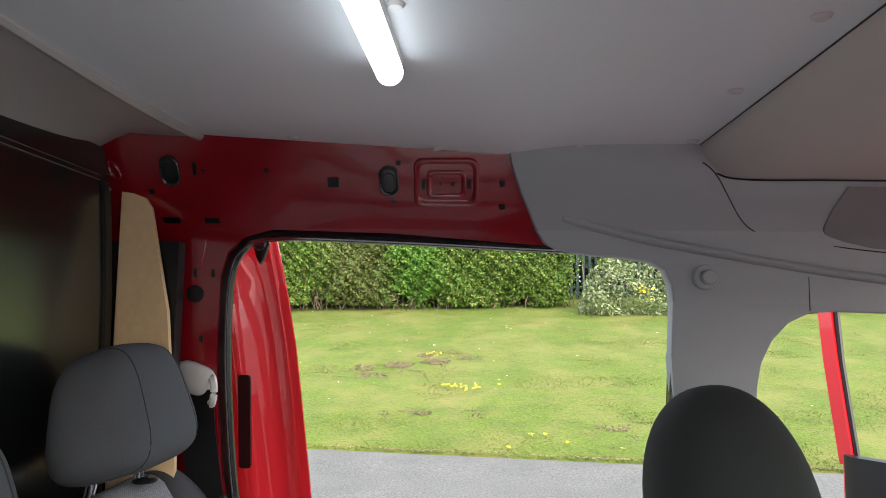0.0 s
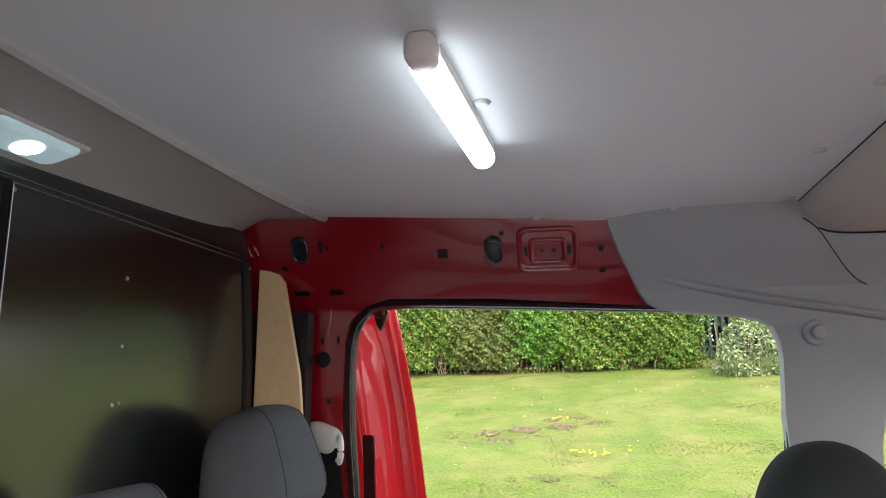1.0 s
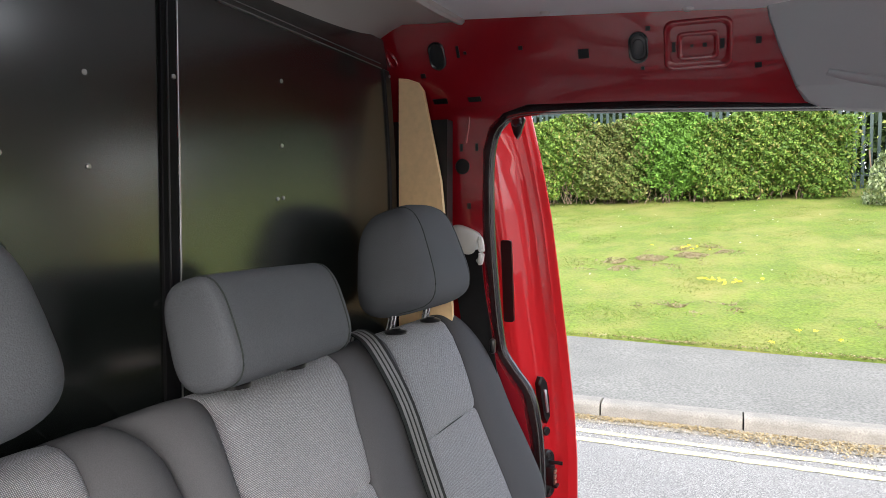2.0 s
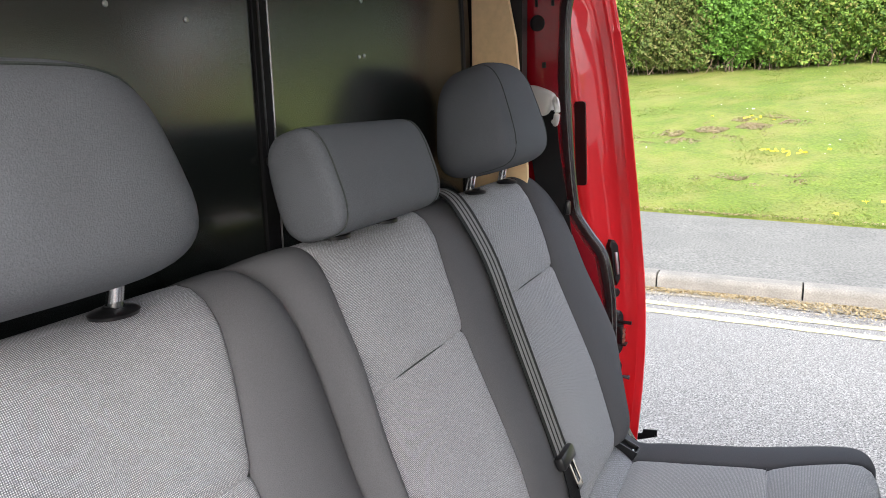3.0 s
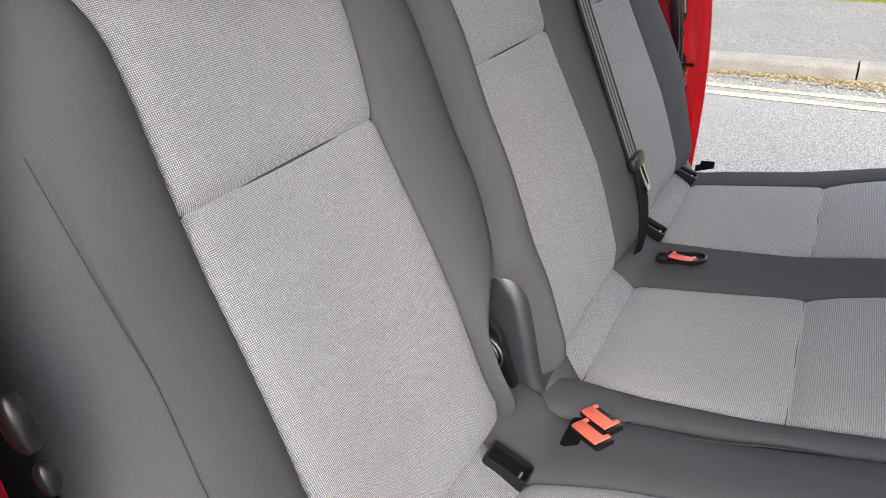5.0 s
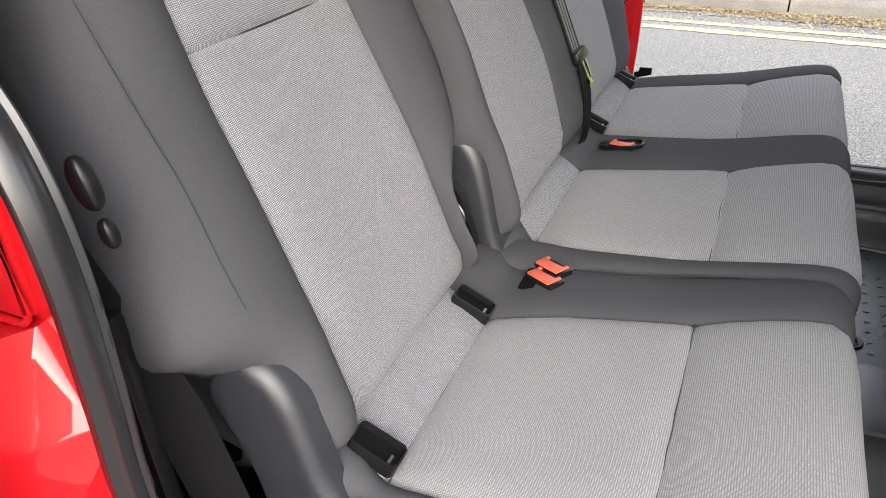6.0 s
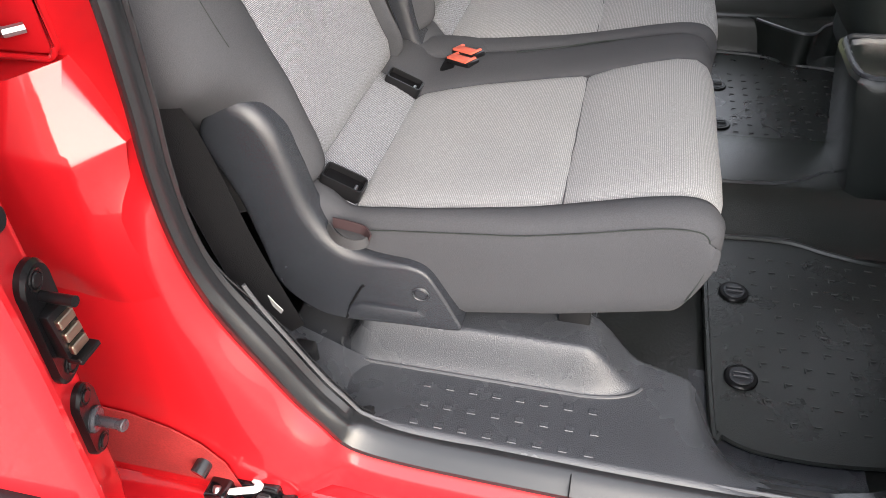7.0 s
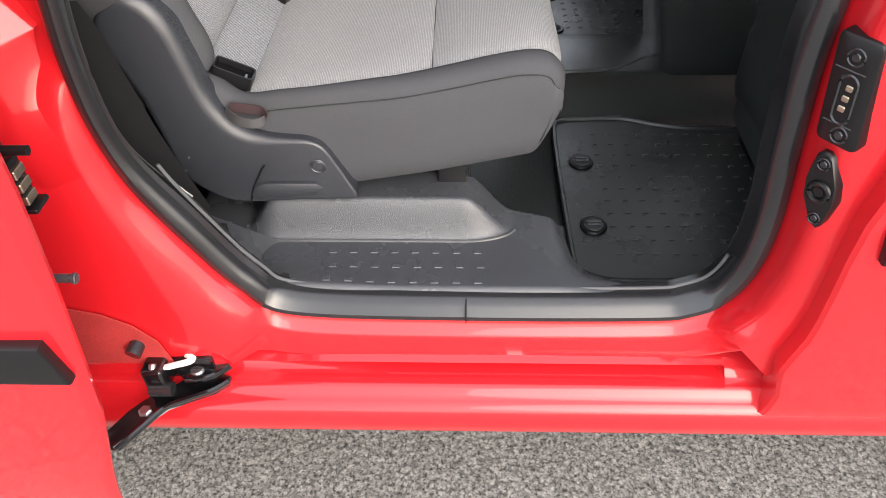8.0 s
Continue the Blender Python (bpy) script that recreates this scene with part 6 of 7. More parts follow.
part("jamb_ledge", bm, RED, van, "red pressed ledge under the lock recess", sharp=0.9)
# dusty end plate of the sill behind the guide arm
bm = B()
curved_plate(bm, [(-0.47, 0.470), (-0.47, 0.578), (-0.41, 0.574), (-0.36, 0.560), (-0.325, 0.540), (-0.300, 0.512), (-0.288, 0.470)], lambda x, z: -(0.8465 + 0.05 * (0.578 - z)), -0.002, [0.49, 0.51, 0.53, 0.55])
part("sill_end_plate", bm, RED_DUSTY, van, "dusty red end plate of the sill")

# open front door on the kerb side
od = thing("front_door", (1.75, 0.86, 0.35), "bright red front door with grey trim, swung open", "door")
hx, hy, ex, ey = 1.78, 0.88, 1.20, 1.70
du = Vector((ex - hx, ey - hy, 0)).normalized()
dn = Vector((-du.y, du.x, 0))
if dn.x > 0:
    dn = -dn
L = 0.965
def on_door(u, z, o):
    return Vector((hx, hy, 0)) + du * u + dn * o + Vector((0, 0, z))
bm = B()
rows = []
for z in (0.35, 0.6, 0.9, 1.10, 1.15):
    rows.append([on_door(u, z, o) for u, o in ((0, 0.03), (L - 0.04, 0.03), (L, 0.0), (L - 0.02, -0.03), (0, -0.03))])
vs = grid(bm, rows, close_v=True)
bm.faces.new(vs[0][::-1]), bm.faces.new(vs[-1])
part("panel", bm, RED, od)
bm = B()
rows = [[on_door(u, z, o) for u, o in ((0.05, 0.031), (0.05, 0.07), (L - 0.07, 0.075), (L - 0.03, 0.05), (L - 0.03, 0.031))] for z in (0.42, 0.45, 0.8, 0.86, 1.0, 1.12, 1.165, 1.175)]
vs = grid(bm, rows, close_v=True)
bm.faces.new(vs[0][::-1]), bm.faces.new(vs[-1])
part("door_trim", bm, BLACK, od, "dark plastic door trim")
bm = B()
for o, zz in ((0.079, 1.06), (0.079, 0.98)):
    tube(bm, [on_door(u, zz, o) for u in (0.1, 0.5, L - 0.12)], 0.006, 6)
part("trim_ribs", bm, PLASTIC_SEAT, od)
bm = B()
rows = []
for z, u in ((1.14, L + 0.0), (1.3, L + 0.020), (1.45, L + 0.038), (1.60, L + 0.05), (1.66, L + 0.05)):
    rows.append([on_door(u - 0.042, z, 0.02), on_door(u, z, 0.02), on_door(u, z, -0.02), on_door(u - 0.042, z, -0.02)])
vs = grid(bm, rows, close_v=True)
bm.faces.new(vs[-1])
part("window_frame", bm, RED, od)
bm = B()
tube(bm, [on_door(u - 0.046, z, 0.0) for z, u in ((1.14, L), (1.3, L + 0.020), (1.45, L + 0.038), (1.64, L + 0.05))], 0.010, 8)
part("window_rubber", bm, RUBBER, od)
bm = B()
rows = [[on_door(u, z, o) for u, o in ((0.15, 0.018), (L - 0.06, 0.018), (L - 0.06, -0.018), (0.15, -0.018))] for z in (1.62, 1.67)]
vs = grid(bm, rows, close_v=True)
bm.faces.new(vs[0][::-1]), bm.faces.new(vs[-1])
part("top_frame", bm, RED, od)

# ---- rear seats ----
U, N = Vector((-0.4066, 0, 0.9136)), Vector((0.9136, 0, 0.4066))
O = Vector((-0.212, 0, 0.735))


def on_back(s, y, d, lift=0.0):
    p = O + U * s + N * (d + lift * (1 - 0.5 * smooth((s - 0.45) / 0.15)))
    return Vector((p.x, y, p.z))


# profile of a backrest from its foot over the top: (height, depth)
PROFILE = [(0.045, -0.060), (0.042, -0.030), (0.050, -0.008), (0.075, 0.004), (0.11, 0.008), (0.16, 0.012), (0.21, 0.013), (0.27, 0.010), (0.33, 0.006), (0.38, 0.003), (0.405, 0.002), (0.414, 0.0005),
           (0.419, -0.004), (0.424, 0.0005), (0.434, 0.003), (0.47, 0.004), (0.52, 0.004), (0.56, 0.000), (0.59, -0.010), (0.607, -0.022), (0.616, -0.038), (0.619, -0.06), (0.615, -0.09), (0.60, -0.115)]
SEAM = 12
PLAIN = [(p.x, p.y) for p in spline([(a, b, 0) for k, (a, b) in enumerate(PROFILE) if k not in (10, 11, 12, 13, 14)], 70)]


def dense(prof):
    out = [prof[0]]
    for a, b in zip(prof, prof[1:]):
        n = max(1, round(abs(b[0] - a[0]) / 0.012))
        out += [(a[0] + (b[0] - a[0]) * k / n, a[1] + (b[1] - a[1]) * k / n) for k in range(1, n + 1)]
    return out


def soft_table(table, s):
    """Look-up averaged over a short stretch, so that edges run in soft curves."""
    got = [lerp_table(table, s + 0.010 * k) for k in (-2, -1, 0, 1, 2)]
    return tuple(sum(v) / 5 for v in zip(*got))


def back_patch(bm, table, lo, hi, cols, prof, lift=0.0):
    """A stretch of cover between two edges of the table, over the given columns: (share across, depth added, step sideways)."""
    rows, uv = [], []
    run = 0.0
    for k, (s, d) in enumerate(prof):
        if k:
            run += math.hypot(s - prof[k - 1][0], d - prof[k - 1][1])
        e = soft_table(table, s)
        a, b = e[lo], e[hi]
        row, ur = [], []
        u, was = a, None
        for f, dd, side in cols:
            y = a + (b - a) * f + side
            u += math.hypot(y - was[0], dd - was[1]) if was else 0.0
            was = (y, dd)
            row.append(on_back(s, y, d + dd, lift))
            ur.append((u, run))
        rows.append(row), uv.append(ur)
    grid(bm, rows, uv=uv)
    return bm


INSERT = [(-0.006, -0.011, 0), (0.0, -0.0055, 0), (0.02, -0.001, 0), (0.06, 0.002, 0), (0.15, 0.003, 0), (0.35, 0.001, 0), (0.5, 0.0, 0), (0.65, 0.001, 0), (0.85, 0.003, 0), (0.94, 0.002, 0), (0.98, -0.001, 0), (1.0, -0.0055, 0), (1.006, -0.011, 0)]
OUTER = [(0.0, -0.115, 0.008), (0.0, -0.08, 0.002), (0.0, -0.045, 0.0), (0.02, -0.022, 0.0), (0.08, -0.004, 0), (0.2, 0.010, 0), (0.4, 0.018, 0), (0.65, 0.018, 0), (0.85, 0.010, 0), (0.95, 0.003, 0), (1.0, -0.005, 0), (1.0, -0.015, 0)]
OUTER_R = [(1 - f, d, -s) for f, d, s in OUTER[::-1]]
STRIP = [(0.0, -0.015, 0), (0.0, -0.005, 0), (0.05, 0.002, 0), (0.2, 0.008, 0), (0.5, 0.010, 0), (0.8, 0.008, 0), (0.95, 0.002, 0), (1.0, -0.005, 0), (1.0, -0.015, 0)]

# edges over the height: outer, insert, insert, outer
NEAR = [(0.04, -0.648, -0.590, -0.288, -0.282), (0.10, -0.654, -0.588, -0.306, -0.299), (0.150, -0.658, -0.584, -0.307, -0.300), (0.178, -0.664, -0.583, -0.306, -0.292), (0.190, -0.700, -0.581, -0.304, -0.245), (0.202, -0.720, -0.580, -0.303, -0.220), (0.225, -0.729, -0.577, -0.301, -0.192),
        (0.30, -0.715, -0.568, -0.296, -0.158), (0.42, -0.685, -0.556, -0.291, -0.143), (0.50, -0.650, -0.547, -0.268, -0.145), (0.57, -0.615, -0.540, -0.250, -0.157), (0.60, -0.60, -0.547, -0.248, -0.175), (0.62, -0.585, -0.55, -0.25, -0.20)]
PAIR = [(0.04, -0.205, -0.180, 0.100, 0.270, 0.530, 0.600), (0.10, -0.206, -0.174, 0.105, 0.275, 0.530, 0.640), (0.17, -0.208, -0.164, 0.118, 0.285, 0.536, 0.690), (0.195, -0.228, -0.162, 0.122, 0.288, 0.541, 0.715), (0.21, -0.228, -0.160, 0.125, 0.290, 0.545, 0.740), (0.30, -0.180, -0.143, 0.134, 0.300, 0.557, 0.750),
        (0.44, -0.164, -0.121, 0.146, 0.316, 0.576, 0.750), (0.51, -0.163, -0.111, 0.165, 0.340, 0.602, 0.745), (0.57, -0.166, -0.092, 0.204, 0.362, 0.632, 0.712), (0.60, -0.176, -0.076, 0.213, 0.378, 0.648, 0.690), (0.62, -0.19, -0.085, 0.212, 0.38, 0.645, 0.67)]


CUSH_LINE = [(-0.262, 0.772), (-0.240, 0.770), (-0.215, 0.760), (-0.195, 0.748), (-0.185, 0.7405), (-0.175, 0.746), (-0.14, 0.752), (-0.09, 0.759), (-0.03, 0.767), (0.02, 0.774), (0.047, 0.7768),
             (0.055, 0.7748), (0.063, 0.7796), (0.09, 0.789), (0.13, 0.798), (0.17, 0.8045), (0.195, 0.803), (0.210, 0.793), (0.218, 0.777), (0.218, 0.745), (0.211, 0.715), (0.198, 0.693), (0.186, 0.679)]


def under(x):
    """Lower edge of a cushion's side."""
    if x > 0.186:
        return lerp_table([(0.186, 0.667), (0.192, 0.672), (0.199, 0.684), (0.206, 0.700), (0.213, 0.720), (0.221, 0.745), (0.238, 0.78)], x)[0]
    return 0.617 + 0.212 * max(0.0, x + 0.05)


def cushion_patch(bm, edges, lo, hi, cols, k0=0, k1=None):
    """A stretch of seat cover; edges: rows of (x, y0, y1 ...)."""
    rows, uv = [], []
    run = 0.0
    line = CUSH_LINE[k0:k1]
    if cols in (C_SIDE, C_SIDE_R):
        line = [p for k, p in enumerate(line) if k < len(line) - 3]
    if cols is not C_INS:
        line = [p for k, p in enumerate(line) if k not in (4, 10, 11, 12)]
        line = [(p.x, p.z) for p in spline([(x, 0, z) for x, z in line], 4 * len(line))]
    for k, (x, z) in enumerate(line):
        if k:
            run += math.hypot(x - line[k - 1][0], z - line[k - 1][1])
        e = lerp_table(edges, x)
        a, b = e[lo], e[hi]
        shift = 0.013 * smooth(x / 0.19) if edges is PAIR_C else 0.0
        x0 = x
        turn = 0.5 * smooth((x - 0.165) / 0.04) + 0.5 * smooth((0.790 - z) / 0.045) * smooth((x - 0.165) / 0.04)
        nx, nz = math.sin(turn * math.pi / 2), math.cos(turn * math.pi / 2)
        row, ur = [], []
        for f, dd, side in cols:
            y = a + (b - a) * f + side
            x = x0 + shift * (f if lo == 0 else 1.0)
            if dd <= -1:
                zz = z + min(0.0, under(x if edges is NEAR_C else x - 0.013) - z) * (-dd - 1)
                row.append((x, y, zz))
            else:
                row.append((x + nx * dd, y, z + nz * dd))
            ur.append((y, run))
        rows.append(row), uv.append(ur)
    grid(bm, rows, uv=uv)
    return bm


C_INS = [(0.0, -0.004, 0), (0.02, 0.0, 0), (0.07, 0.003, 0), (0.2, 0.004, 0), (0.5, 0.003, 0), (0.8, 0.004, 0), (0.93, 0.003, 0), (0.98, 0.0, 0), (1.0, -0.004, 0)]
C_SIDE = [(0.0, -2.0, 0.012), (0.0, -1.92, 0.004), (0.0, -1.75, 0.0), (0.0, -1.5, -0.002), (0.0, -1.25, -0.002), (0.0, -0.016, 0.0), (0.10, -0.004, 0), (0.3, 0.002, 0), (0.6, 0.004, 0), (0.88, 0.001, 0), (1.0, -0.004, 0), (1.0, -0.014, 0)]
C_SIDE_R = [(1 - f, d, -s) for f, d, s in C_SIDE[::-1]]
C_MID = [(0.0, -0.014, 0), (0.0, -0.004, 0), (0.08, 0.001, 0), (0.3, 0.004, 0), (0.7, 0.004, 0), (0.92, 0.001, 0), (1.0, -0.004, 0), (1.0, -0.014, 0)]


def headrest(parent, y, z0, z1, half_y, label, posts, x=-0.447, thick=0.068, taper=0.24, power=3.5, back=0.75, cheek=0.62):
    bm = pillow(B(), (x, y, (z0 + z1) / 2), (thick, half_y, (z1 - z0) / 2), lean=-17, power=power, taper=taper)
    turn = Matrix.Rotation(radians(-17), 3, "Y")
    for v in bm.verts:
        q = turn.inverted() @ (v.co - Vector((x, y, (z0 + z1) / 2)))
        if q.x < 0:
            q.x *= 1 + back * (1 - (q.z / ((z1 - z0) / 2) + 1) / 2)
        v.co = Vector((x, y, (z0 + z1) / 2)) + turn @ q
    h = part("headrest", bm, CLOTH_HEAD, parent, label)
    # stitched seam round each cheek
    for q in ((-1, 1) if y > 0.2 else ()):
        bm = B()
        pts = []
        mid, hz = (z0 + z1) / 2, (z1 - z0) / 2
        rot = Matrix.Rotation(radians(-17), 3, "Y")
        e = 2 / power
        c = cheek
        for i in range(29):
            b = 2 * math.pi * i / 28
            zz = math.copysign(abs(math.sin(b)) ** e, math.sin(b))
            kk = (1 - c ** power) ** (1 / power)
            xx = math.copysign(abs(math.cos(b)) ** e, math.cos(b)) * kk
            zz *= kk
            tp = 1 - taper * (zz + 1) / 2
            pts.append(Vector((x, y, mid)) + rot @ Vector((thick * xx * (1 - 0.5 * taper * (zz + 1) / 2) * 1.0, q * half_y * c * tp, hz * zz * 1.0)))
        tube(bm, pts[:-1], 0.0012, 5, closed=True)
        part("seam", bm, CLOTH_FRONT, h)
    if y < 0.2:
        bm = B()
        pts = []
        for i in range(25):
            u = -0.86 + 1.72 * i / 24
            zz = 0.86 * (1 - abs(u) ** power) ** (1 / power)
            xx = max(0.0, 1 - abs(u) ** power - abs(zz) ** power) ** (1 / power)
            tp = taper * (zz + 1) / 2
            pts.append(Vector((x, y, (z0 + z1) / 2)) + turn @ Vector((thick * xx * (1 - 0.5 * tp) + 0.0006, half_y * u * (1 - tp), (z1 - z0) / 2 * zz)))
        tube(bm, pts, 0.0013, 5)
        part("seam", bm, CLOTH_FRONT, h)
    for py in posts:
        bm = B()
        tube(bm, [(-0.487, py, 1.25), (-0.469, py, 1.29), (-0.452, py, z0 + 0.05)], 0.0075, 14)
        part("post", bm, METAL, h, "chrome post")
        bm = B()
        c = on_back(0.609, py, -0.012, 0.0 if py < -0.2 else 0.03)
        prof = [(0.023, -0.004), (0.0235, -0.001), (0.020, 0.001), (0.011, 0.003), (0.009, 0.005)]
        rows = [[(c.x + r * 0.85 * math.cos(a), py + r * math.sin(a), c.z + hh) for a in [2 * math.pi * j / 24 for j in range(24)]] for r, hh in prof]
        vs = grid(bm, rows, close_v=True)
        bm.faces.new(vs[-1])
        part("post_guide", bm, BLACK, h, "black post guide")
    return h


def bracket(parent, y0, y1, lift=0.0):
    """Moulded hinge cover beside a seat."""
    out = [(-0.335, 0.838), (-0.331, 0.864), (-0.317, 0.886), (-0.292, 0.898), (-0.266, 0.889), (-0.246, 0.862), (-0.234, 0.820), (-0.222, 0.768), (-0.206, 0.735), (-0.186, 0.716), (-0.160, 0.707),
           (-0.135, 0.704), (-0.108, 0.702), (-0.088, 0.692), (-0.072, 0.664), (-0.058, 0.634), (-0.050, 0.612), (-0.065, 0.606), (-0.12, 0.604), (-0.20, 0.600), (-0.238, 0.608), (-0.278, 0.644), (-0.294, 0.702), (-0.314, 0.780)]
    sm = [(p.x, p.z) for p in spline([(a, 0, b + lift * smooth((b - 0.70) / 0.15)) for a, b in out], 120, True)]
    bm = B()
    s = 1 if y1 > y0 else -1
    w = abs(y1 - y0)
    n = len(sm)
    # a broad rounded edge over the top and down the front, a tight one elsewhere
    broad = [smooth((b - 0.700) / 0.012) * smooth((a + 0.338) / 0.02) if a > -0.32 or b > 0.87 else 0.3 for a, b in sm]
    broad = [sum(broad[(k + j) % n] for j in range(-3, 4)) / 7 for k in range(n)]
    rows = [[(a, y1, b) for a, b in sm]]
    for q in (0, 18, 36, 54, 72, 90):
        row = []
        for k, (a, b) in enumerate(sm):
            t = Vector((sm[(k + 1) % n][0] - sm[k - 1][0], sm[(k + 1) % n][1] - sm[k - 1][1])).normalized()
            r = 0.004 + 0.013 * broad[k]
            inset, d = r * (1 - math.cos(radians(q))), r * (1 - math.sin(radians(q)))
            row.append((a + t.y * inset, y0 + s * d, b - t.x * inset))
        rows.append(row)
    vs = grid(bm, rows, close_v=True)
    bm.faces.new(vs[-1]), bm.faces.new(vs[0])
    return part("hinge_cover", bm, PLASTIC_SEAT, parent, "moulded slate grey hinge cover", sharp=0.8)


seat = thing("single_passenger_seat", (0, -0.44, 0.40), "single rear seat in light grey woven cloth with charcoal bolsters", "seat", "rear seats")
pair = thing("double_passenger_bench", (0, 0.25, 0.40), "two-place rear bench in light grey woven cloth with charcoal bolsters", "seat", "rear seats")
for ob, table, lift, plan in ((seat, NEAR, 0.0, [("bolster", 0, 1, OUTER), ("insert", 1, 2, INSERT), ("bolster", 2, 3, OUTER_R)]),
                        (pair, PAIR, 0.026, [("bolster", 0, 1, OUTER), ("insert", 1, 2, INSERT), ("bolster", 2, 3, STRIP), ("insert", 3, 4, INSERT), ("bolster", 4, 5, OUTER_R)])):
    for name, lo, hi, cols in plan:
        if name == "insert":
            part("backrest_insert", back_patch(B(), table, lo, hi, cols, dense(PROFILE[:SEAM + 1]), lift), CLOTH, ob, "light grey woven backrest panel", sharp=2)
            part("backrest_top_insert", back_patch(B(), table, lo, hi, cols, dense(PROFILE[SEAM:]), lift), CLOTH, ob, "light grey woven upper backrest panel", sharp=2)
        else:
            part("backrest_bolster", back_patch(B(), table, lo, hi, cols, PLAIN, lift), CLOTH_DARK, ob, "charcoal cloth bolster", sharp=2)
    bm = B()
    rows = [[on_back(s, y, d, lift) for y in (lerp_table(table, s)[0] + 0.01, lerp_table(table, s)[-1] - 0.01)] for s in (0.05, 0.2, 0.4, 0.6) for d in (-0.112,)]
    grid(bm, rows)
    part("backrest_shell", bm, CLOTH_FRONT, ob)
NEAR_C = [(-0.26, -0.652, -0.600, -0.330, -0.214), (-0.185, -0.654, -0.624, -0.345, -0.214), (-0.1, -0.658, -0.630, -0.325, -0.214), (0.055, -0.664, -0.624, -0.312, -0.214), (0.215, -0.660, -0.618, -0.290, -0.214)]
PAIR_C = [(-0.26, -0.210, -0.085, 0.130, 0.290, 0.590, 0.655), (-0.185, -0.211, -0.150, 0.118, 0.290, 0.570, 0.662), (-0.1, -0.211, -0.165, 0.118, 0.275, 0.57, 0.668), (0.055, -0.211, -0.174, 0.125, 0.262, 0.575, 0.675), (0.215, -0.211, -0.178, 0.150, 0.262, 0.610, 0.680)]
for ob, edges, plan in ((seat, NEAR_C, [("side", 0, 1, C_SIDE), ("insert", 1, 2, C_INS), ("side", 2, 3, C_MID)]),
                        (pair, PAIR_C, [("side", 0, 1, C_MID), ("insert", 1, 2, C_INS), ("side", 2, 3, C_MID), ("insert", 3, 4, C_INS), ("side", 4, 5, C_SIDE_R)])):
    for name, lo, hi, cols in plan:
        if name == "insert":
            part("cushion_rear_panel", cushion_patch(B(), edges, lo, hi, cols, 0, 5), CLOTH, ob, "light grey woven rear strip of the cushion", sharp=2)
            part("cushion_panel", cushion_patch(B(), edges, lo, hi, cols, 4, 12), CLOTH_RIB, ob, "light grey woven cushion panel", sharp=2)
            part("cushion_front_panel", cushion_patch(B(), edges, lo, hi, cols, 11, None), CLOTH_RIB, ob, "light grey ribbed front panel of the cushion", sharp=2)
        else:
            part("cushion_side", cushion_patch(B(), edges, lo, hi, cols), CLOTH_DARK, ob, "charcoal cloth cushion edge", sharp=2)
    bm = B()
    a, b = edges[0][1] + 0.02, edges[0][-1] - 0.02
    prism(bm, [(-0.25, 0.60), (-0.05, 0.615), (0.17, 0.665), (0.17, 0.70), (-0.25, 0.70)], a, b, "y", 0.005)
    part("seat_pan", bm, BLACK, ob, "black seat pan")
    for xx in (-0.2, 0.08):
        for yy in (a + 0.03, b - 0.03):
            bm = B()
            box(bm, (xx - 0.02, yy - 0.012, 0.398), (xx + 0.02, yy + 0.012, 0.64), 0.003)
            part("leg", bm, BLACK, ob, "black steel seat leg")


# sewn seams across the panels
for ob, edges, cols in ((seat, NEAR_C, (1,)), (pair, PAIR_C, (1, 3))):
    for lo in cols:
        for x, z in ((0.055, 0.7782), (-0.185, 0.7432)):
            e = lerp_table(edges, x)
            a, b = e[lo], e[lo + 1]
            bm = B()
            tube(bm, [(x + 0.0006 * math.sin(9 * k), a + (b - a) * k / 12, z + (0 if 0 < k < 12 else -0.002)) for k in range(13)], 0.0008, 5)
            part("seam", bm, CLOTH_DARK, ob)
for ob, table, lift, cols in ((seat, NEAR, 0.0, (1,)), (pair, PAIR, 0.026, (1, 3))):
    for lo in cols:
        e = soft_table(table, 0.419)
        a, b = e[lo], e[lo + 1]
        bm = B()
        tube(bm, [on_back(0.419, a + (b - a) * k / 12, -0.0028 if 0 < k < 12 else -0.007, lift) for k in range(13)], 0.0013, 5)
        part("seam", bm, CLOTH_FRONT, ob)
# piping along the cushion edge of the offside seat
bm = B()
pts = [(x, lerp_table(NEAR_C, x)[0] - 0.0016, z - 0.013) for x, z in CUSH_LINE[5:16] if abs(x - 0.055) > 0.012] + [(0.200, -0.6595, 0.786), (0.208, -0.660, 0.765), (0.207, -0.6605, 0.735), (0.196, -0.659, 0.692)]
tube(bm, spline(pts, 44), 0.0007, 6)
part("piping", bm, CLOTH_FRONT, seat)
for ob, y, z0, z1, posts, half in ((seat, -0.432, 1.316, 1.494, (-0.509, -0.351), 0.134), (pair, 0.490, 1.323, 1.517, (0.418, 0.576), 0.144)):
    headrest(ob, y, z0, z1, half, "rounded charcoal cloth headrest on chrome posts", posts)
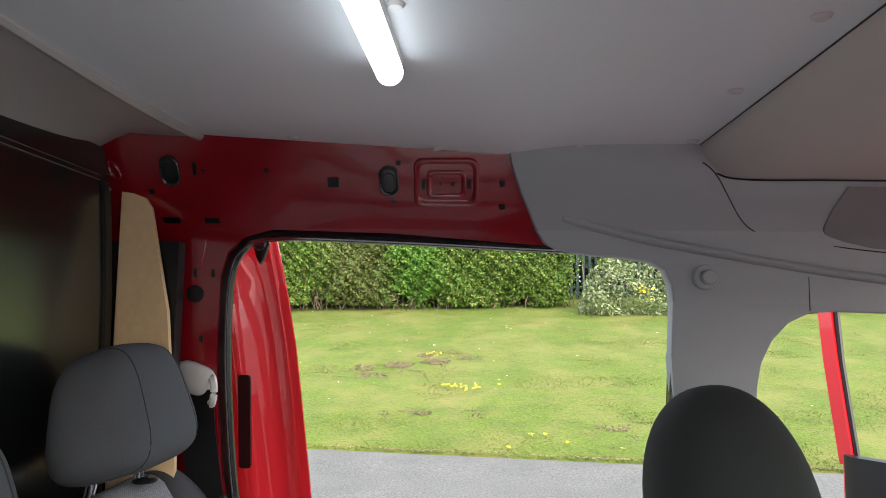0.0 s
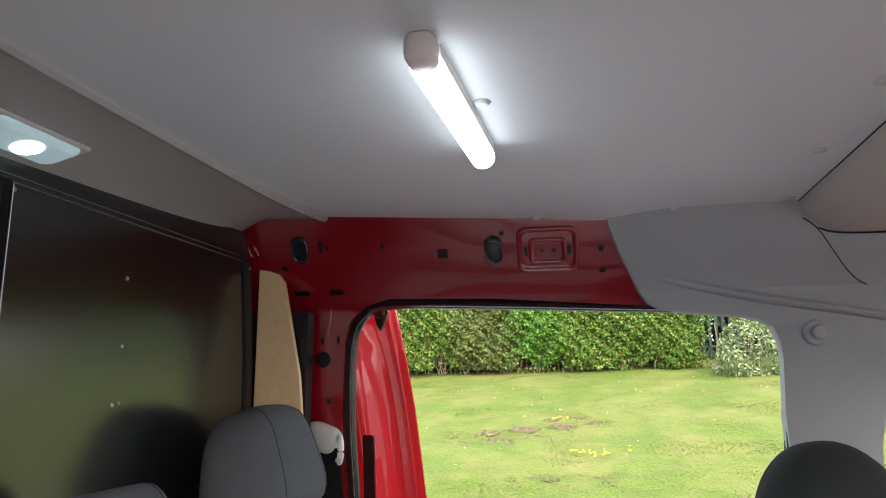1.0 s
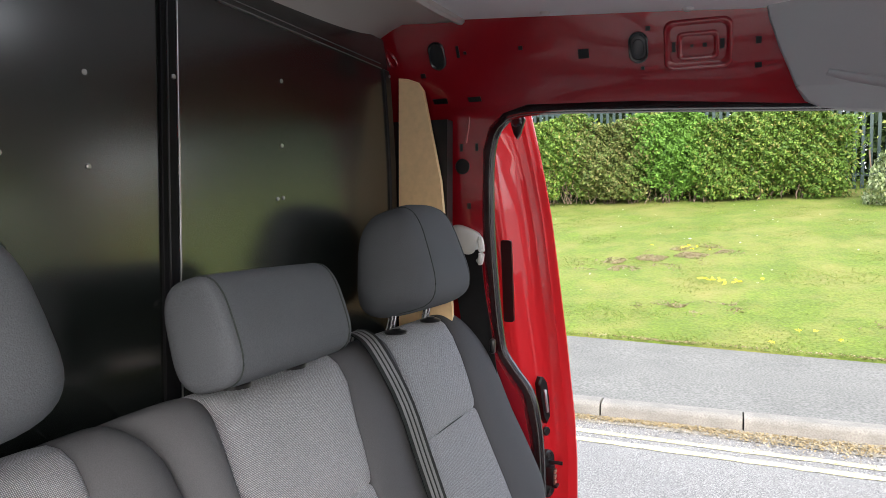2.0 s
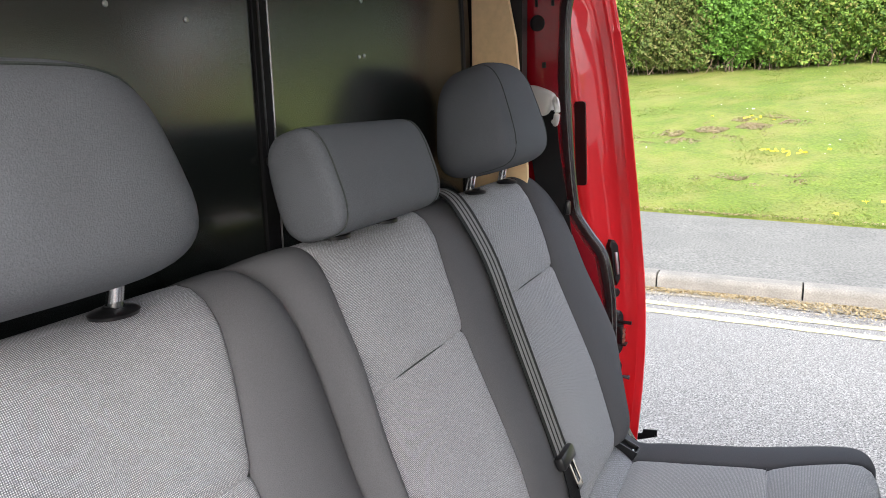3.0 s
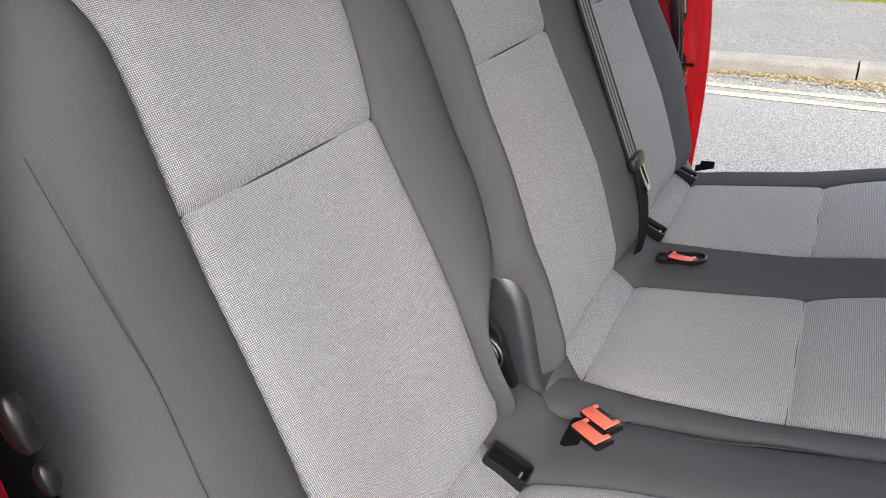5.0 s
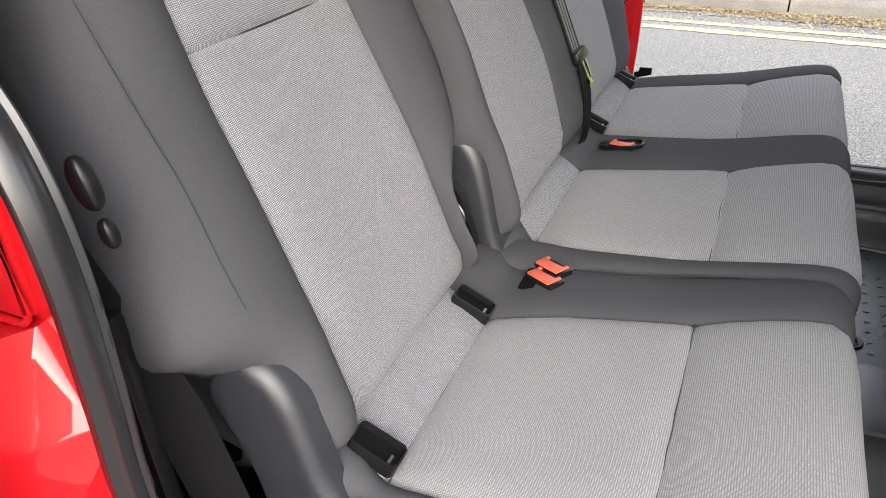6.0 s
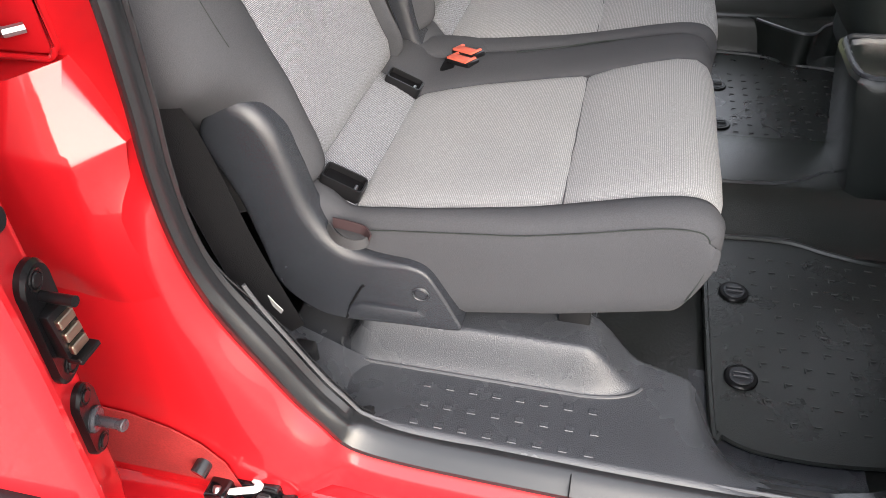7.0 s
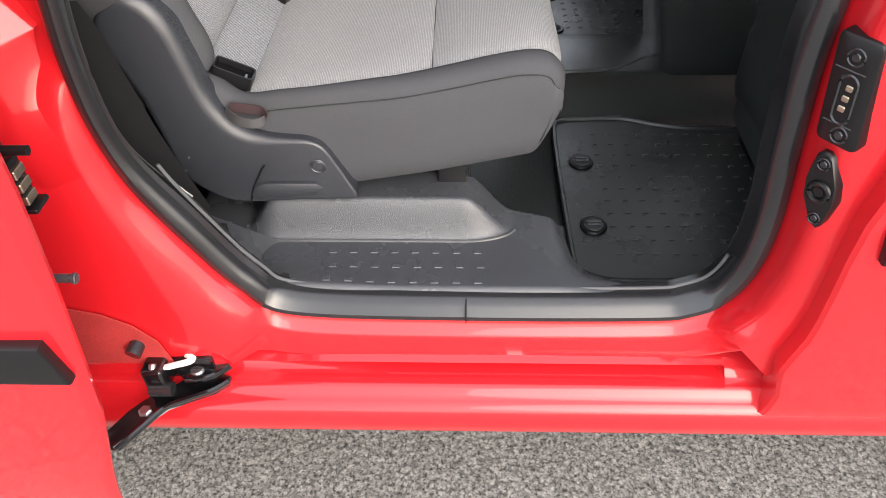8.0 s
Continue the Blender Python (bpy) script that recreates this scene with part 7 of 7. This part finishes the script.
def roll_headrest(parent, y, z0, z1, half, label, posts):
    """A low padded roll with flat sewn ends."""
    mid, hz = (z0 + z1) / 2, (z1 - z0) / 2
    turn = Matrix.Rotation(radians(-17), 3, "Y")
    def ring(yy, k):
        out = []
        for i in range(44):
            a = 2 * math.pi * i / 44
            c, d = math.cos(a), math.sin(a)
            xx, zz = math.copysign(abs(c) ** 0.62, c), math.copysign(abs(d) ** 0.62, d)
            w = 0.049 - 0.008 * (zz + 1) / 2
            p = turn @ Vector((w * xx * k, 0, hz * zz * k))
            out.append(Vector((-0.446, yy, mid)) + p)
        return out
    bm = B()
    vs = grid(bm, [ring(y + q, k) for q, k in ((-half, 0.55), (-half + 0.001, 0.80), (-half + 0.005, 0.93), (-half + 0.011, 0.985), (-half + 0.016, 0.975), (-half + 0.024, 1.0), (-half * 0.5, 1.008), (0, 1.01), (half * 0.5, 1.008), (half - 0.024, 1.0), (half - 0.016, 0.975), (half - 0.011, 0.985), (half - 0.005, 0.93), (half - 0.001, 0.80), (half, 0.55))], close_v=True)
    bm.faces.new(vs[0][::-1]), bm.faces.new(vs[-1])
    h = part("headrest", bm, CLOTH_HEAD, parent, label, sharp=2)
    for q in (-half + 0.016, half - 0.016):
        bm = B()
        tube(bm, ring(y + q, 0.982), 0.0012, 5, closed=True)
        part("seam", bm, CLOTH_FRONT, h)
    for py in posts:
        bm = B()
        tube(bm, [(-0.487, py, 1.25), (-0.469, py, 1.29), (-0.452, py, z0 + 0.05)], 0.0075, 14)
        part("post", bm, METAL, h, "chrome post")
        bm = B()
        disc(bm, on_back(0.609, py, -0.012, 0.026), 0.022, 0.006, (0, 0, 1), 22, 0.002)
        part("post_guide", bm, BLACK, h, "black post guide")
    return h


roll_headrest(pair, 0.022, 1.300, 1.431, 0.132, "low roll-shaped charcoal cloth headrest", (-0.03, 0.09))
bracket(seat, -0.674, -0.640)
bracket(pair, -0.220, -0.168, 0.034)
bracket(pair, 0.70, 0.665)
# dark recliner slot between the seats, lever and bolt on the offside cover
bm = B()
prism(bm, [(-0.322, 0.70), (-0.325, 0.80), (-0.312, 0.856), (-0.288, 0.868), (-0.266, 0.850), (-0.252, 0.80), (-0.236, 0.74), (-0.228, 0.70)], -0.238, -0.224, "y", 0.003)
rec = part("recliner", bm, BLACK, seat, "black recliner mechanism")
bm = B()
for r in (0.010, 0.016, 0.022, 0.028):
    tube(bm, [(-0.288 + r * math.cos(a), -0.240, 0.815 + r * math.sin(a)) for a in [2 * math.pi * k / 24 for k in range(24)]], 0.0016, 6, closed=True)
part("coil_spring", bm, STEEL, rec)
bm = B()
tube(bm, [(-0.262, -0.240, 0.79), (-0.256, -0.240, 0.765), (-0.262, -0.240, 0.752), (-0.250, -0.240, 0.725)], 0.003, 8)
part("pawl", bm, BLACK_MATT, rec)
part("lever", prism(B(), [(-0.194, 0.616), (-0.188, 0.630), (-0.171, 0.638), (-0.102, 0.638), (-0.093, 0.630), (-0.105, 0.617), (-0.18, 0.610)], -0.668, -0.681, "y", 0.004, 2), PLASTIC_SEAT, seat, "moulded release lever")
bm = B()
tube(bm, [(-0.167, -0.6745, 0.665), (-0.172, -0.6745, 0.660), (-0.189, -0.6745, 0.628), (-0.197, -0.6745, 0.604)], 0.0017, 6)
part("groove", bm, BLACK, seat)
bm = B()
tube(bm, [(-0.097 + 0.0095 * math.cos(a), -0.6745, 0.663 + 0.0095 * math.sin(a)) for a in [2 * math.pi * k / 24 for k in range(24)]], 0.0018, 6, closed=True)
disc(bm, (-0.097, -0.672, 0.663), 0.008, 0.0035, (0, -1, 0), 20, 0.001)
part("bolt_cap", bm, PLASTIC_SEAT, seat)
# stitched seam down the outer bolster
bm = B()
tube(bm, [on_back(q, -0.650 - 0.015 * smooth((0.36 - q) / 0.14), 0.0187 + lerp_table(sorted(PLAIN[8:45]), q)[0]) for q in [0.225 + 0.27 * k / 20 for k in range(21)]], 0.0005, 5)
part("stitched_seam", bm, CLOTH_FRONT, seat)
# black bar paints the shade under the fold at the bolster's foot
bm = B()
tube(bm, spline([(-0.292, -0.654, 0.906), (-0.288, -0.640, 0.913), (-0.2845, -0.620, 0.915), (-0.284, -0.602, 0.911)], 14), 0.0022, 6)
part("crease_shade", bm, BLACK_MATT, seat, "black bar for the shade in the crease at the bolster foot")
# pull strap
bm = B()
ribbon(bm, spline([(-0.205, -0.664, 0.742), (-0.190, -0.680, 0.739), (-0.170, -0.686, 0.737), (-0.158, -0.683, 0.737), (-0.153, -0.677, 0.738)], 14), 0.012, 0.0018, (0.15, 0.25, 1))
strap = part("pull_strap", bm, WEB_GREY, seat, "grey and maroon webbing pull strap")
bm = B()
ribbon(bm, spline([(-0.151, -0.676, 0.740), (-0.160, -0.667, 0.743), (-0.178, -0.664, 0.745), (-0.200, -0.660, 0.744)], 12), 0.012, 0.0018, (0.15, 0.25, 1))
part("lining", bm, MAROON, strap, "maroon inner side of the strap")
bm = B()
ribbon(bm, spline([(-0.20, 0.69, 0.735), (-0.176, 0.704, 0.738), (-0.166, 0.704, 0.743), (-0.19, 0.69, 0.747)], 12), 0.016, 0.002, (0.1, -0.2, 1))
part("pull_strap", bm, WEBBING, pair, "black webbing pull strap")


def anchor_guide(parent, x, y, z):
    """Black plastic frame of a child-seat anchor."""
    m = Matrix.Translation((x, y, z)) @ Matrix.Rotation(radians(24), 4, "Y")
    bm = B()
    rows = [[m @ Vector((a * q[0], b * q[1], h)) for a, b in rounded(0.027, 0.0155, 0.006)] for q, h in (((1.0, 1.0), -0.012), ((1.0, 1.0), 0.008), ((0.98, 0.96), 0.0115), ((0.92, 0.84), 0.0115), ((0.89, 0.78), 0.008), ((0.88, 0.76), 0.002))]
    grid(bm, rows, close_v=True)
    ob = part("anchor_guide", bm, BLACK, parent, "black plastic anchor frame")
    # flat black face stands in for the shade of a deep opening
    bm = B()
    bm.faces.new([bm.verts.new(m @ Vector((a * 0.90, b * 0.80, 0.004))) for a, b in rounded(0.027, 0.0155, 0.006)])
    part("recess", bm, BLACK_MATT, ob)
    bm = B()
    tube(bm, [m @ Vector((0.017, -0.010, 0.006)), m @ Vector((0.017, 0.000, 0.006))], 0.0022, 8)
    part("anchor_bar", bm, STEEL, ob)


for ob, y in ((seat, -0.604), (seat, -0.348), (pair, 0.300), (pair, 0.585)):
    anchor_guide(ob, -0.207, y, 0.7585)


def buckle(parent, x, y, z, yaw, tilt, size=0.85):
    m = Matrix.Translation((x, y, z)) @ Matrix.Rotation(radians(yaw), 4, "Z") @ Matrix.Rotation(radians(tilt), 4, "Y") @ Matrix.Scale(size, 4)
    bm = B()
    box(bm, (-0.030, -0.0155, -0.014), (0.030, 0.0155, 0.006), 0.004, m=m)
    ob = part("buckle", bm, BLACK, parent, "black seat belt buckle")
    bm = B()
    box(bm, (-0.027, -0.0140, 0.002), (0.024, 0.0055, 0.009), 0.002, m=m)
    for q in (-0.027, 0.017):
        box(bm, (q, 0.004, 0.002), (q + 0.007, 0.0135, 0.009), 0.002, m=m)
    part("button", bm, BUCKLE_RED, ob, "red release button")


buckle(seat, -0.139, -0.258, 0.757, -33, -6)
buckle(seat, -0.136, -0.231, 0.7585, -33, -6)
bm = B()
box(bm, (-0.172, -0.285, 0.738), (-0.102, -0.205, 0.7545), 0.008)
part("buckle_well", bm, BLACK_MATT, seat, "black recess for the buckles")
# cloth pocket round the buckles, with its stitched edge
bm = pillow(B(), (-0.168, -0.198, 0.748), (0.066, 0.036, 0.014), power=2.6)
part("buckle_pocket", bm, CLOTH_DARK, seat, "charcoal cloth pocket behind the buckles")
bm = B()
tube(bm, spline([(-0.06, -0.232, 0.7655), (0.0, -0.222, 0.772), (0.08, -0.214, 0.7855), (0.16, -0.213, 0.791), (0.195, -0.213, 0.781)], 24), 0.0012, 6)
part("stitched_seam", bm, CLOTH_FRONT, seat)
buckle(pair, -0.131, 0.204, 0.760, -14, -4, 0.78)
bm = B()
rows = [[(-0.134 + a * q, 0.205 + b * q, z + 0.002 + 0.17 * a * q) for a, b in rounded(0.040, 0.018, 0.016)] for q, z in ((1.0, 0.757), (1.0, 0.7625), (0.93, 0.7635), (0.88, 0.759))]
vs = grid(bm, rows, close_v=True)
bm.faces.new(vs[-1])
part("buckle_well", bm, BLACK, pair, "black recess for the buckle")


# ---- seat belts ----
def striped_belt(ob, pts, width, side):
    part("webbing", ribbon(B(), pts, width, 0.0016, side), WEBBING, ob, "dark grey webbing")
    sd = Vector(side).normalized()
    for k in (-0.24, 0.0, 0.24):
        q = []
        for i, p in enumerate(pts):
            p = Vector(p)
            dd = (Vector(pts[min(i + 1, len(pts) - 1)]) - Vector(pts[max(i - 1, 0)])).normalized()
            nn = dd.cross(sd).normalized()
            nn = nn if nn.x + nn.z > 0 else -nn
            s2 = nn.cross(dd).normalized()
            q.append(p + s2 * width * k + nn * 0.0012)
        part("stripe", ribbon(B(), q, width * 0.13, 0.0008, side), WEB_STRIPE, ob, "paler woven stripe")


belt = thing("seat_belt", (-0.3, 0.23, 0.75), "dark grey centre seat belt hanging down the backrest", "seat belt", "seat belts")
pts = [on_back(s, y, d) for s, y, d in ((0.605, 0.292, -0.030), (0.628, 0.288, -0.010), (0.622, 0.284, 0.012), (0.59, 0.281, 0.030), (0.50, 0.276, 0.045), (0.40, 0.262, 0.048), (0.28, 0.246, 0.050), (0.17, 0.230, 0.052))]
pts = spline(pts, 30)
striped_belt(belt, pts, 0.055, (0, 1, 0))
bm = B()
c = on_back(0.165, 0.230, 0.056)
m = Matrix.Translation(c) @ Matrix.Rotation(radians(-24), 4, "Y")
box(bm, (-0.008, -0.030, -0.010), (0.008, 0.030, 0.012), 0.005, m=m)
tongue = part("tongue", bm, BLACK, belt, "black plastic tongue grip")
bm = B()
m2 = m @ Matrix.Translation((0.002, 0.008, -0.030))
for lo, hi in (((-0.0012, -0.011, -0.022), (0.0012, -0.006, 0.022)), ((-0.0012, 0.006, -0.022), (0.0012, 0.011, 0.022)), ((-0.0012, -0.011, -0.024), (0.0012, 0.011, -0.014))):
    box(bm, lo, hi, m=m2)
part("blade", bm, METAL, tongue, "chrome tongue blade")
bm = B()
ribbon(bm, spline([c, on_back(0.10, 0.218, 0.050), on_back(0.04, 0.205, 0.030), on_back(0.0, 0.20, 0.0)], 10), 0.03, 0.002, (0.2, 1, 0))
part("tail", bm, WEBBING, belt)
bm = B()
p0 = on_back(0.613, 0.290, -0.028)
box(bm, (p0.x - 0.02, p0.y - 0.032, p0.z - 0.004), (p0.x + 0.02, p0.y + 0.032, p0.z + 0.006), 0.004)
part("belt_guide", bm, BLACK, belt)

belt = thing("seat_belt", (-0.42, 0.74, 1.2), "black seat belt hanging from a pale grey guide on the pillar", "seat belt", "seat belts")
bm = B()
pillow(bm, (-0.440, 0.722, 1.446), (0.038, 0.020, 0.029), lean=20, power=3.2)
part("guide_arm", bm, LIGHT_GREY, belt, "pale grey belt guide arm")
bm = B()
for k, r in ((0, 0.027), (1, 0.021)):
    tube(bm, [(-0.402 + r * 0.42 * math.cos(a), 0.716 - r * 0.55 * math.cos(a) - 0.005 * k, 1.424 + r * math.sin(a)) for a in [2 * math.pi * j / 28 for j in range(28)]], 0.0055, 8, closed=True)
part("guide_ring", bm, WHITE, belt, "white plastic guide ring")
bm = B()
ribbon(bm, spline([(-0.428, 0.710, 1.425), (-0.420, 0.706, 1.35), (-0.399, 0.700, 1.24), (-0.38, 0.695, 1.12), (-0.36, 0.69, 1.0), (-0.34, 0.69, 0.8)], 20), 0.062, 0.0018, (1, 0.1, 0.2))
part("webbing", bm, WEBBING, belt)
bm = B()
box(bm, (-0.372, 0.690, 1.209), (-0.359, 0.704, 1.240), 0.005)
part("clip", bm, BLACK, belt, "small black belt clip")

belt = thing("seat_belt", (-0.42, -0.72, 1.1), "black seat belt hanging beside the single rear seat", "seat belt", "seat belts")
ppts = spline([(-0.47, -0.70, 1.44), (-0.450, -0.730, 1.28), (-0.425, -0.735, 1.18), (-0.400, -0.738, 1.08), (-0.366, -0.732, 0.98), (-0.332, -0.716, 0.88), (-0.316, -0.712, 0.80), (-0.298, -0.711, 0.715), (-0.262, -0.712, 0.60)], 26)
part("webbing", ribbon(B(), ppts, 0.046, 0.0016, (0.75, 0.62, 0.1)), WEBBING, belt, "ribbed black webbing")
bm = pillow(B(), (-0.312, -0.742, 1.095), (0.009, 0.008, 0.019), lean=-14, power=2.4, nu=24, nv=14)
part("tongue", bm, BLACK, belt, "black tongue clip")
bm = pillow(B(), (-0.304, -0.742, 1.060), (0.006, 0.006, 0.011), lean=-14, power=2.4, nu=20, nv=12)
part("button", bm, BLACK, belt)
bm = B()
box(bm, (-0.262, -0.735, 0.560), (-0.222, -0.715, 0.600), 0.004)
part("end_fitting", bm, BLACK, belt)
bm = B()
ribbon(bm, [(-0.280, -0.708, 0.656), (-0.270, -0.712, 0.648), (-0.260, -0.715, 0.641)], 0.011, 0.001, (0.4, -0.2, 0.8))
part("label", bm, WHITE, belt, "white paper label")
# black quarter trim behind the seats
for s in (-1, 1):
    bm = B()
    q = 0.742 if s > 0 else 0.722
    box(bm, (-0.60, min(s * q, s * (q + 0.02)), 0.40), (-0.34, max(s * q, s * (q + 0.02)), 0.975), 0.006)
    part("quarter_trim", bm, BLACK, van, "black plastic quarter trim")

# ---- front seats ----
def front_seat(s, x):
    st = thing("front_seat", (0.8, s * 0.40, 0.44), "front seat in black cloth with a rounded headrest", "seat", "front seats")
    y0, y1 = s * 0.40 - 0.245, s * 0.40 + 0.245
    bm = B()
    rows = []
    low = ((0.46, 0.16, 0.9), (0.55, 0.125, 0.98), (0.63, 0.062, 1.0), (0.70, 0.035, 1.0), (0.78, 0.024, 1.0), (0.95, 0.02, 1.0), (1.12, 0.005, 0.95)) if s > 0 else ((0.46, 0.12, 0.9), (0.55, 0.13, 0.98), (0.75, 0.10, 1.0), (0.95, 0.055, 1.0), (1.12, 0.015, 0.95))
    for z, k, w in low + ( (1.22, -0.010, 0.86), (1.265, -0.015, 0.72), (1.285, 0.0, 0.55)):
        c, hw = s * 0.40, 0.245 * w
        th = 0.14 if z < 1.2 else 0.10 if z < 1.27 else 0.05
        xb = x + k
        sec = [(0, -0.75), (-0.004, -0.4), (-0.006, 0), (-0.004, 0.4), (0, 0.75), (0.02, 0.93), (0.06, 1.0), (th, 0.97), (th + 0.03, 0.8), (th, 0.4), (th, -0.4), (th + 0.03, -0.8), (th, -0.97), (0.06, -1.0), (0.02, -0.93)]
        rows.append([(xb + a, c + hw * b, z) for a, b in sec])
    vs = grid(bm, rows, close_v=True)
    bm.faces.new(vs[0]), bm.faces.new(vs[-1])
    part("backrest", bm, CLOTH_FRONT, st, sharp=1.0)
    part("headrest", pillow(B(), (x - 0.044, s * 0.36, 1.352), (0.116, 0.180, 0.127), lean=-8, power=2.4, taper=0.55), CLOTH_FRONT, st)
    for q in (-0.07, 0.07):
        bm = B()
        tube(bm, [(x + 0.05, s * 0.40 + q, 1.22), (x + 0.03, s * 0.40 + q, 1.32)], 0.006, 10)
        part("post", bm, METAL, st, "chrome post")
    bm = B()
    box(bm, (x + 0.12, y0, 0.46), (x + 0.62, y1, 0.66), 0.05, 3)
    part("cushion", bm, CLOTH_FRONT, st)
    bm = B()
    box(bm, (x + 0.16, y0 + 0.04, 0.375), (x + 0.56, y1 - 0.04, 0.47), 0.01)
    part("base", bm, BLACK, st, "black seat base")


front_seat(1, 0.46)
front_seat(-1, 0.50)
